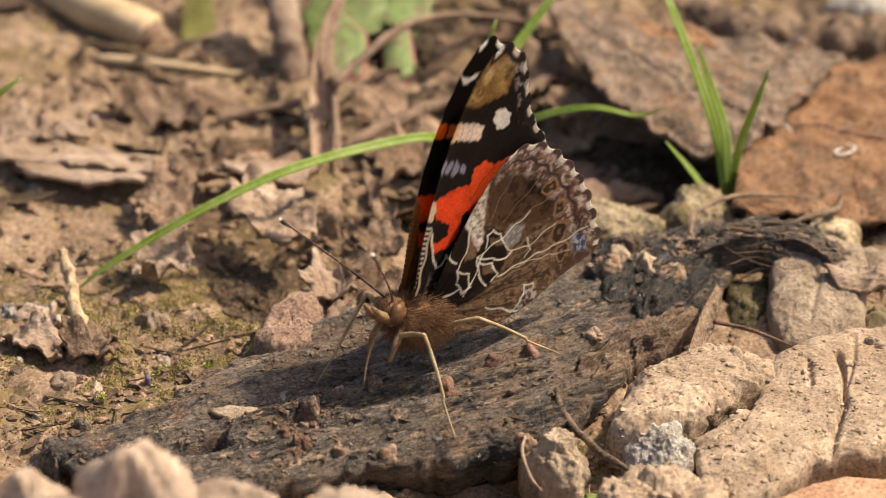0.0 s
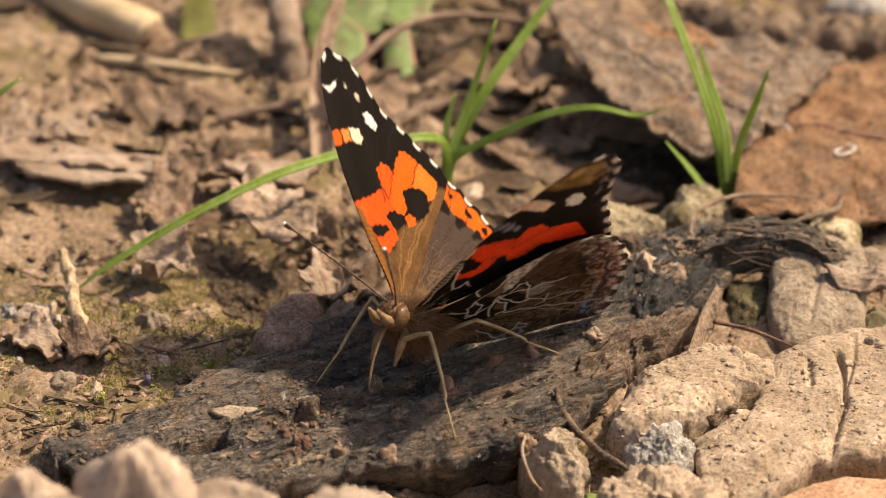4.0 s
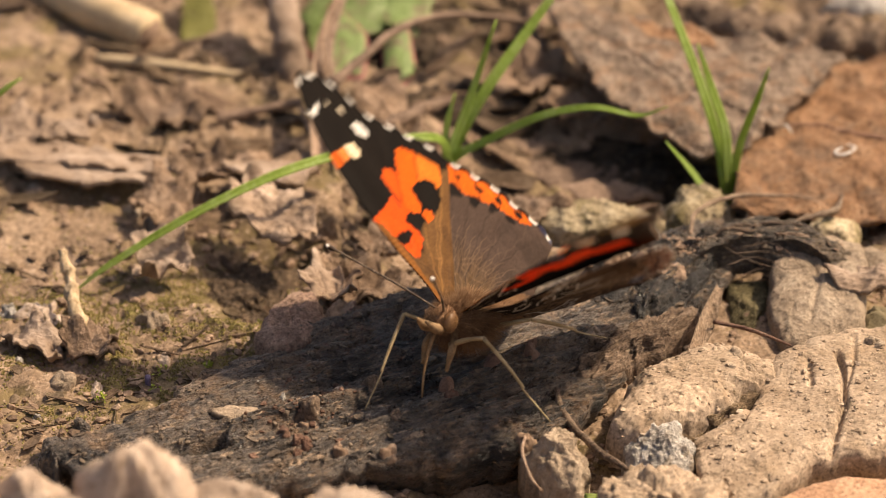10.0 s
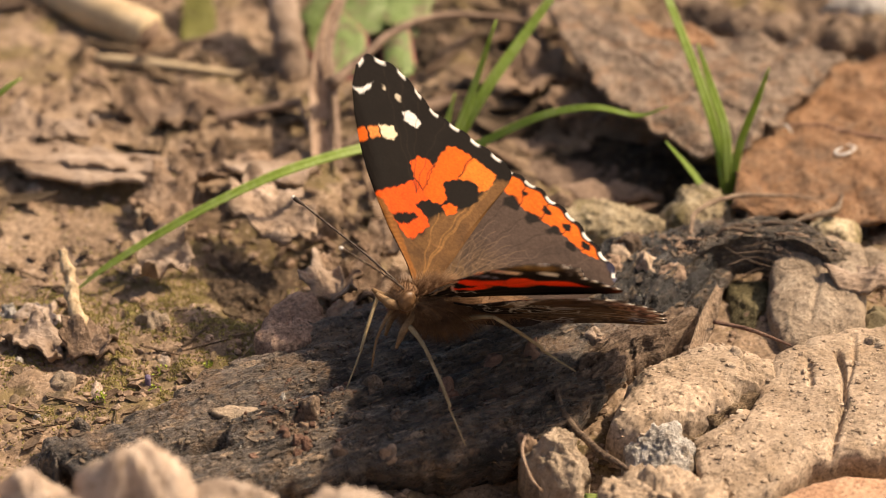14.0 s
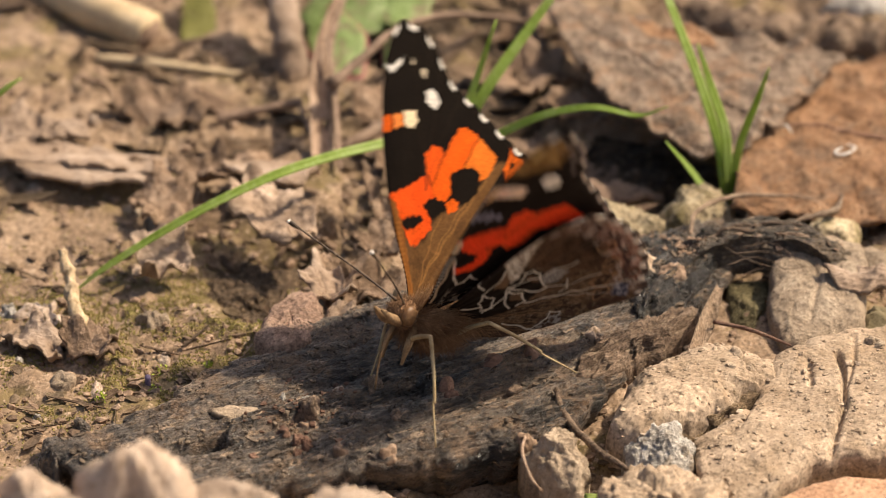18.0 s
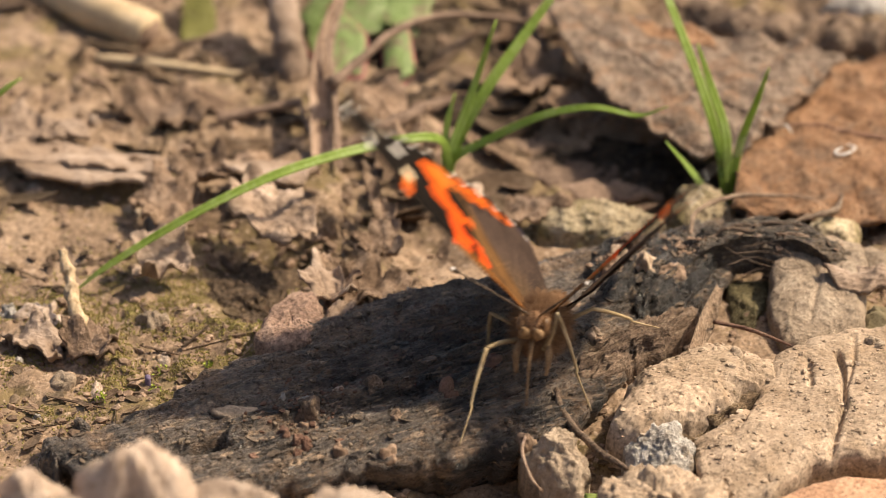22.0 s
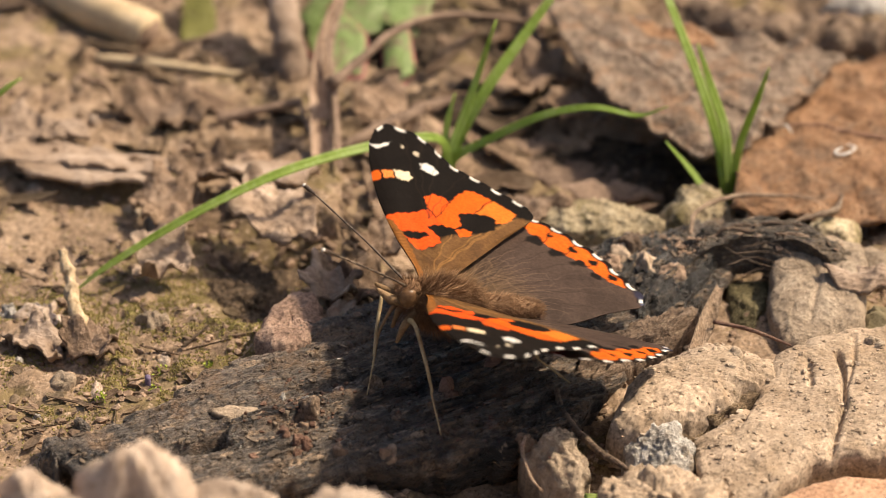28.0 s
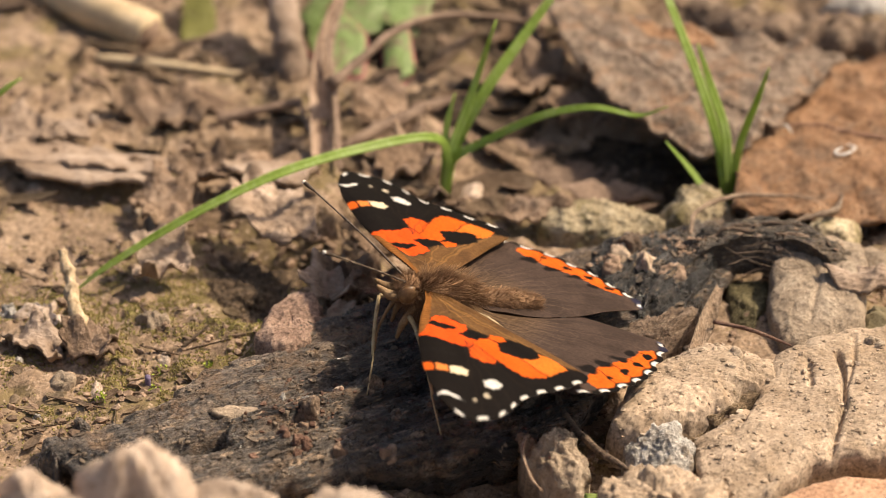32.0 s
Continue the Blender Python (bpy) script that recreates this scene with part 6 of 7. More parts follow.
LEAVES = [
    ([(-52.5, 24.4), (-49.3, 26.3), (-45.1, 24.1), (-44.3, 21.0), (-48.2, 20.8), (-52.3, 21.6)], 2.8, 1.2, (0.05, 0.15), 167, "pale weathered leaf piece on soil"),
    ([(-35.4, 7.3), (-33.3, 10.4), (-29.6, 8.6), (-28.4, 3.7), (-31.1, 1.1), (-34.1, 2.7)], 2.6, 1.4, (0.1, 0.3), 169, "brown crumpled leaf over a hollow"),
    ([(-31.8, 13.3), (-28.6, 15.8), (-23.3, 14.7), (-22.2, 10.9), (-26.4, 9.3), (-30.3, 10.4)], 3.0, 1.0, (0, 0.15), 171, "flat grey-brown leaf piece"),
    ([(-8.1, 13.3), (-5.6, 20.2), (-1.6, 18.5), (-1.1, 13.3), (-4.2, 10.4)], 3.0, 2.0, (0.1, 0.3), 173, "curled brown leaf beside the grass"),
    ([(-10.5, -2.5), (-8.3, 0.7), (-5.4, -1.5), (-5.0, -5.1), (-7.9, -6.6)], 2.6, 1.6, (0.1, 0.2), 175, "grey-brown leaf flake in litter"),
    ([(6.0, 47.9), (10.2, 51.0), (12.6, 44.9), (11.4, 40.4), (7.3, 41.1)], 2.6, 1.6, (0.1, 0.3), 177, "tan dead leaf piece in litter"),
    ([(-47.7, -21.7), (-45.0, -17.5), (-41.7, -19.9), (-41.7, -23.5), (-45.0, -24.7)], 1.5, 0.8, (0.05, 0.2), 179, "pale leaf piece pressed on soil"),
    ([(-15.9, -14.3), (-14.1, -11.6), (-11.5, -13.3), (-9.4, -17.4), (-11.4, -18.6), (-13.9, -17.4)], 3.8, 1.8, (0.1, 0.25), 181, "rumpled pale brown leaf by the bark"),
    ([(-40.4, 32.0), (-36.4, 34.2), (-30.9, 33.4), (-27.3, 29.1), (-27.7, 26.1), (-32.5, 27.0), (-37.3, 28.4)], 2.2, 1.8, (0, 0.1), 65, "crumpled brown leaf fragment"),
    ([(-24.5, -0.7), (-22.9, 4.8), (-17.1, 4.6), (-14.9, -0.4), (-14.9, -8.1), (-16.7, -6.3), (-18.7, -5.3), (-21.3, -3.0)], 4.8, 1.6, (-0.1, 0.2), 67, "curled pale leaf with a torn edge"),
    ([(-51.9, 17.2), (-48.0, 17.9), (-40.0, 16.8), (-31.9, 15.1), (-31.8, 13.1), (-38.4, 13.5), (-47.7, 14.9)], 1.8, 1.0, (0, 0.1), 69, "long flat strip of dead leaf"),
    ([(-52.5, 24.1), (-49.3, 25.6), (-45.1, 22.7), (-41.5, 19.3), (-45.3, 17.9), (-50.8, 19.5)], 1.2, 1.0, (0, 0.1), 71, "grey leaf fragment pressed in soil"),
    ([(-34.6, -10.9), (-34.3, -4.6), (-31.9, -2.7), (-28.9, -4.0), (-28.4, -8.4), (-31.2, -9.0), (-32.9, -12.1)], 2.6, 2.8, (0.05, 0.25), 73, "small curled pale leaf scrap"),
    ([(-42.3, -22.4), (-40.0, -20.8), (-37.3, -21.2), (-34.2, -24.4), (-36.6, -26.2), (-40.2, -25.0)], 1.3, 1.1, (0, 0.15), 75, "crumpled grey-brown leaf scrap"),
    ([(-15.0, -12.1), (-13.6, -7.1), (-10.3, -10.9), (-9.0, -14.6), (-10.9, -15.8), (-13.3, -16.4)], 2.6, 1.8, (0.1, 0.2), 77, "pale curled leaf flake"),
    ([(-12.8, -24.1), (-12.3, -19.9), (-10.5, -18.1), (-8.9, -19.3), (-8.6, -22.3), (-10.7, -23.5)], 3.4, -1.0, (0.0, 0.2), 79, "pale brown leaf flake on bark"),
    ([(-9.4, 8.6), (-7.7, 7.9), (-5.4, 2.7), (-4.4, -6.3), (-6.0, -5.7), (-7.7, 1.4)], 2.5, 2.6, (0.2, 0.1), 81, "twisted dry brown leaf strip"),
    ([(-24.0, 15.1), (-20.1, 17.2), (-14.8, 15.1), (-14.5, 4.4), (-19.7, 5.7), (-23.1, 9.7)], 1.4, 1.2, (0, 0.1), 83, "flat pale leaf scrap on soil"),
    ([(-42.5, -18.2), (-38.7, -18.8), (-35.3, -23.0), (-37.0, -24.8), (-40.9, -23.0)], 1.2, 1.4, (0, 0.1), 85, "brown dead leaf scrap on soil"),
    ([(-14.2, -8.4), (-9.1, -7.1), (-4.0, -10.9), (-5.2, -15.8), (-10.2, -16.4)], 2.0, 1.2, (0, 0.1), 87, "brown leaf scrap beside the bark"),
    ([(-9.5, 15.1), (-4.2, 17.9), (1.1, 15.1), (0.4, 8.4), (-5.5, 9.1)], 1.4, 1.4, (0, 0.15), 89, "grey-brown leaf scrap on litter"),
    ([(4.9, 3.1), (9.5, 7.1), (14.1, 7.7), (14.6, 4.4), (9.4, 1.8)], 2.4, 0.8, (0, 0.1), 91, "olive-brown leaf scrap beside stones"),
    ([(-11.1, 30.6), (-5.7, 33.4), (-1.6, 27.7), (-5.6, 23.4), (-10.3, 24.9)], 1.6, 1.6, (0, 0.15), 93, "dull brown leaf scrap on soil"),
    ([(8.0, 42.3), (12.2, 43.0), (14.8, 37.8), (12.0, 34.9), (8.6, 36.4)], 2.0, 1.4, (0, 0.15), 95, "tan leaf scrap lying on litter"),
]
for outline, z, curl, tilt, seed, label in LEAVES:
    thing(sheet("leaf_scrap", outline, z, PALE_FLAKE if seed in (67, 73, 79, 167, 179, 181) else DEAD_LEAF, seed, 0.35, (curl * 0.5, curl), tilt, rough=1.7, seg=72, rings=14, wobble=1.5, axis=(1, 0.2)), label, "dead leaf", "leaf scraps")

# living plants
def tuft(name, blades, label, face=(0.35, -0.7, 0.7)):
    root = tagged(new(name), label, "grass", "grass tufts")
    root.location = tuple(c * MM for c in blades[0][0][0])
    root.empty_display_size = 0.005
    for pts, widths in blades:
        b = blade("grass_blade", pts, widths, GRASS, root, face=face, origin=blades[0][0][0])
        b.location = (0, 0, 0)
    return root


tuft("grass_tuft", [([(0.1, 11.0, 0.4), (0.7, 11.0, 5.8), (3.0, 13.0, 12.1), (6.1, 15.0, 21.6)], [1.2, 1.2, 1.0, 0.25]), ([(0.1, 11.0, 0.4), (1.4, 12.0, 6.7), (4.9, 14.0, 13.0), (9.5, 18.0, 18.3), (13.1, 21.0, 22.3)], [1.2, 1.35, 1.3, 1.2, 0.8]), ([(0.1, 11.0, 0.9), (1.0, 11.0, 5.4), (4.9, 10.5, 8.3), (11.4, 10.0, 11.9), (17.2, 9.0, 13.5), (22.3, 8.0, 13.0), (25.6, 7.5, 14.4)], [1.0, 1.0, 0.95, 0.9, 0.75, 0.5, 0.1]), ([(0.2, 10.5, 0.8), (0.5, 10.0, 7.1), (-1.6, 8.0, 10.2), (-9.2, 4.0, 10.9), (-18.0, -1.0, 10.6), (-27.5, -5.0, 7.7), (-36.9, -8.0, 2.9), (-41.3, -9.0, -0.3)], [0.8, 0.9, 1.05, 1.1, 1.05, 0.95, 0.75, 0.15]), ([(0.2, 11.0, 0.5), (0.4, 12.0, 8.9), (1.4, 13.0, 13.2)], [0.9, 0.8, 0.2])], "bright green grass tuft with a long arching blade")
tuft("grass_tuft", [([(32.8, 10.0, 0.4), (31.8, 11.0, 7.3), (29.7, 14.0, 13.8), (25.8, 20.0, 22.4)], [1.0, 1.15, 1.15, 0.95]), ([(33.1, 10.0, 0.2), (32.6, 11.0, 8.7), (30.7, 12.5, 14.6), (29.2, 14.0, 19.0)], [1.0, 1.2, 0.95, 0.25]), ([(33.3, 10.0, 0.4), (34.1, 10.0, 7.8), (35.8, 9.0, 14.2), (37.0, 8.5, 18.8)], [0.9, 1.0, 0.75, 0.15]), ([(31.5, 9.5, 0.5), (28.7, 8.5, 5.3), (25.5, 8.0, 9.6)], [0.8, 0.8, 0.2])], "bright green grass tuft beside a fallen leaf")
tuft("grass_tuft", [([(-54.4, 8.0, 12.6), (-50.3, 8.0, 16.1), (-47.9, 8.0, 17.8)], [2.0, 3.0, 0.4])], "tip of a green grass blade", (0.5, 0.1, 1))
tuft("grass_tuft", [([(51.2, -6.0, -3.1), (49.2, -7.0, -3.6), (48.8, -8.0, -5.2)], [0.8, 1.0, 0.3]), ([(13.2, -52.0, -0.2), (14.7, -51.0, -0.2), (16.5, -50.0, -0.6)], [0.8, 0.8, 0.2])], "curved green grass blade by stones")
weed = tagged(new("weed"), "low weed with broad green red-edged leaves", "weed")
weed.location = (-9 * MM, 52 * MM, 0)
for outline, z, t, mat_ in (([(-17.8, 50.9), (-12.9, 54.8), (-7.3, 54.0), (-6.5, 48.6), (-11.4, 44.8), (-15.5, 45.5)], 5, (0, 0.4), WEED), ([(-10.1, 50.1), (-4.5, 54.8), (-1.0, 53.3), (-1.7, 48.6), (-5.8, 47.1)], 5.5, (0.1, 0.4), WEED), ([(-16.9, 45.2), (-13.5, 48.3), (-9.3, 44.4), (-9.9, 39.2), (-14.0, 38.4)], 4, (0, 0.5), WEED), ([(-7.2, 44.9), (-4.5, 46.4), (-3.4, 41.1), (-5.4, 37.7), (-7.2, 40.4)], 3, (0, 0.5), WEED), ([(-8.7, 51.0), (-3.1, 51.0), (-3.1, 44.9), (-6.5, 44.1)], 3, (0, 0.5), WEED)):
    lf = sheet("weed_leaf", outline, z, mat_, 97, 0.25, (-0.8, 0.8), t, rough=0.3, seg=40, rings=8, wobble=0.3)
    lf.location = lf.location - Vector(weed.location)
    lf.parent = weed
for outline, z, t in (([(-17.3, 44.4), (-13.7, 48.7), (-8.9, 44.8), (-9.5, 38.7), (-14.1, 37.7)], 3.6, (0, 0.5)), ([(-7.5, 44.9), (-4.3, 47.0), (-3.1, 41.1), (-5.3, 37.1), (-7.4, 40.1)], 2.7, (0, 0.5))):
    lf = sheet("leaf_rim", outline, z, WEED_RED, 97, 0.2, (-0.8, 0.8), t, rough=0.3, seg=40, rings=8, wobble=0.3, label="reddish rim of the leaf")
    lf.location = lf.location - Vector(weed.location)
    lf.parent = weed
thing(sheet("green_leaf", [(-32.3, 46.7), (-32.4, 56.8), (-30.0, 58.4), (-28.1, 53.7), (-28.1, 47.2), (-30.1, 46.0)], 3.0, OLD_GREEN, 99, 0.3, (0, 1), (0, 0.6), rough=0.3, seg=40, rings=8), "yellow-green broad leaf in litter", "leaf")

# small bits
thing(sheet("bark_flake", [(42.0, -14.2), (44.6, -12.6), (49.0, -14.0), (50.6, -16.6), (46.4, -17.4), (43.0, -16.4)], 5.6, PALE_FLAKE, 143, 0.5, (0.5, -0.8), (0.02, 0.12), rough=0.9, seg=64, rings=12, wobble=0.8), "curled flake of bark lying on a rock", "bark", "bark flakes")
thing(lump("petal_scrap", [(-32.3, -28.3), (-32.1, -27.6), (-31.7, -27.6), (-31.4, -28.3), (-31.8, -28.7)], 0.3, 0.3, VIOLET, 111, 0.2, 2.5, seg=20, rings=7), "tiny violet petal scrap on moss", "petal")
thing(lump("seed", [(-0.5, -37.3), (-0.2, -35.4), (0.7, -35.1), (1.3, -36.5), (0.7, -37.8)], 4.2, 1.2, RUST_CHIP, 113, 0.1, 2.2, seg=24, rings=8), "small round reddish-brown seed on bark", "seed")
for pts, seed in (([(32.9, -11.3, 6.6), (36.1, -10.4, 6.8), (38.5, -11.9, 6.2), (40.2, -14.8, 5.0)], 115), ([(30.5, -9.7, 6.4), (34.0, -13.7, 6.4), (37.7, -14.4, 5.8), (41.6, -13.0, 5.4)], 117), ([(29.6, -15.0, 6.0), (32.1, -15.8, 5.6), (35.3, -14.4, 5.8), (37.7, -16.0, 5.0)], 119)):
    thing(tube("rootlet", pts, [0.035, 0.04, 0.035, 0.025], ROOT, None, seed, 0.02, 5), "hair-thin root fibre on rotting bark", "root", "roots")
for x, y, z, r, m in ((-10.8, -48.2, 3.6, 1.0, CRUMBS), (-7.5, -50.4, 3.2, 1.1, CRUMBS), (-5.5, -48.9, 3.2, 0.9, CRUMBS), (-16.4, -45.0, 3.6, 1.0, RED_EARTH), (-13.9, -43.3, 3.8, 1.1, CRUMBS), (-15.2, -47.9, 3.4, 1.0, RED_EARTH), (-14.6, -36.7, 4.0, 0.5, STONE_WHITE), (-12.5, -36.7, 4.0, 0.8, CRUMBS), (25.2, -15.2, 6.0, 1.4, CRUMBS), (18.8, -14.0, 6.0, 1.2, CRUMBS), (13.9, -20.2, 4.6, 0.9, CRUMBS), (8.6, -45.8, 2.0, 1.0, CRUMBS), (-4.9, -53.0, 2.0, 2.6, STONE_TAN), (46.7, -29.4, 5.0, 0.7, STONE_GREY), (30.6, -34.8, 6.0, 0.6, STONE_GREY)):
    rng = random.Random(int(x * 10))
    z = max(on_top(x, y) or -9, ground_height(x, y)) + 0.3 * r
    ring = [(x + r * rng.uniform(0.75, 1.2) * math.cos(a), y + r * rng.uniform(0.75, 1.2) * math.sin(a)) for a in np.linspace(0, 2 * math.pi, 9)[:8]]
    thing(lump("clod", ring, z - 1.0 * r, r * rng.uniform(0.9, 1.3), m, int(x * 7), 0.4 * r, 2.0, seg=30, rings=10, wobble=0.25 * r, crag=0.9, grain=r * 0.5, sink=0.5 * r, fine=0.1), "small crumbly brown clod of earth", "clod", "clods")

# dark earth whose colour also holds the shade there, and rotten wood in the hollow behind the bark
thing(lump("soil_patch", [(4.4, 20.0), (5.2, 29.5), (10.0, 36.3), (18.3, 37.7), (27.2, 36.3), (33.1, 29.8), (33.8, 19.4), (26.2, 14.3), (15.7, 15.3), (9.0, 16.0)], -5.0, 3.4, SHADED_EARTH, 121, 0.9, 3.0, seg=110, rings=26, crag=0.6, fine=0.4), "dark earth with a hollow's shade in its colour", "soil")
thing(lump("soil_patch", [(0.4, 26.7), (1.1, 47.2), (4.7, 63.6), (12.6, 64.4), (14.4, 50.3), (15.5, 36.1), (10.5, 27.4), (5.1, 25.3)], -1.0, 2.9, SHADED_EARTH, 123, 0.9, 4.0, seg=110, rings=26, crag=0.6, fine=0.4), "crumbly earth behind the grass, darkened for shade", "soil")
thing(lump("soil_patch", [(-29.0, -6.0), (-26.5, 0.0), (-21.0, 1.5), (-16.0, -2.0), (-15.4, -9.0), (-17.5, -15.0), (-21.5, -17.5), (-26.0, -15.0), (-28.6, -11.0)], -3.6, 2.2, SHADED_EARTH, 137, 0.8, 2.2, seg=130, rings=30, wobble=1.4, crag=0.6, fine=0.4), "dark damp earth in a dip, leaf shade in its colour", "soil")
thing(lump("soil_patch", [(-11.5, 22.0), (-12.0, 33.0), (-9.0, 42.0), (-3.0, 44.0), (1.5, 38.0), (1.0, 27.0), (-3.0, 19.0), (-8.0, 18.0)], -1.4, 2.6, SHADED_EARTH, 135, 0.9, 3.0, seg=110, rings=26, crag=0.6, fine=0.4), "crumbly earth beside the reed, darkened for shade", "soil")
thing(lump("soil_patch", [(-9.5, 43.0), (-10.0, 52.0), (-6.0, 61.0), (1.0, 63.0), (3.5, 54.0), (2.0, 43.5), (-3.0, 40.5)], -0.2, 2.6, SHADED_EARTH, 139, 0.9, 3.0, seg=110, rings=26, crag=0.6, fine=0.4), "crumbly earth under the weed, darkened for shade", "soil")
for outline, z, seed in (([(6.4, 20.8), (11.8, 24.0), (18.5, 23.2), (23.1, 20.1), (18.4, 18.8), (11.0, 18.5)], -1.2, 125), ([(11.6, 15.8), (17.0, 17.9), (23.6, 17.4), (26.2, 15.8), (19.5, 14.1)], -1.4, 127), ([(4.4, 25.7), (9.2, 27.7), (14.6, 27.1), (11.8, 24.9), (7.1, 23.8)], -0.6, 129)):
    thing(sheet("rotten_wood", outline, z, TWIG, seed, 0.9, (0.3, -0.5), (0, 0.1), rough=0.8, seg=70, rings=12, wobble=0.8), "dark rotten strip of wood in the hollow", "wood", "rotten wood")
for outline, z, seed, label in (([(6.5, 34.5), (9.0, 40.1), (13.8, 39.2), (14.7, 34.5), (11.2, 30.4), (7.9, 31.3)], 3.2, 131, "tan dead leaf piece behind the grass"), ([(11.9, 29.4), (14.7, 32.3), (17.3, 30.1), (16.5, 26.5), (13.5, 26.1)], 3.0, 133, "small brown leaf piece by the big leaf")):
    thing(sheet("leaf_scrap", outline, z, DEAD_LEAF, seed, 0.35, (0.8, 1.4), (0.05, 0.2), rough=1.4, seg=72, rings=14, wobble=1.3, axis=(1, 0.2)), label, "dead leaf", "leaf scraps")

# earth and small stones caught on the black bark
on_chunk = drop_on([chunk, arch])
CAKED = [(x, y, on_chunk(x, y) + 0.05, 0.06 + 0.42 * r.random() ** 4, r.uniform(0, 6)) for x, y, r in spread(1500, 41, 15, 48, -14, 6, lambda x, y: min(1, max(0, 0.15 + 2.6 * fbm(x, y, 8, 4, 3) + (0.2 if x < 27 else -0.25)))) if on_chunk(x, y)]
scatter_crumbs("caked_earth", CAKED, CRUMBS, "tan earth crumbs caked on black bark", "soil")
for x, y, z, r, m in ((19.7, -11.5, 6.0, 1.7, MUD), (21.5, -13.0, 6.0, 1.4, MUD), (17.2, -15.4, 5.0, 1.3, MUD)):
    rng = random.Random(int(x * 10) + 3)
    z = max(on_chunk(x, y) or -9, on_top(x, y) or -9, ground_height(x, y))
    ring = [(x + r * rng.uniform(0.7, 1.25) * math.cos(a), y + r * rng.uniform(0.7, 1.25) * math.sin(a)) for a in np.linspace(0, 2 * math.pi, 9)[:8]]
    thing(lump("pebble", ring, z - 0.6 * r, r * rng.uniform(1.0, 1.3), m, int(x * 9), 0.18 * r, 2.6, seg=34, rings=12, wobble=0.2 * r, crag=0.2, grain=r * 0.6, cuts=4, sink=0.4 * r, fine=0.1), "tan angular pebble lodged on black bark", "pebble", "pebbles")


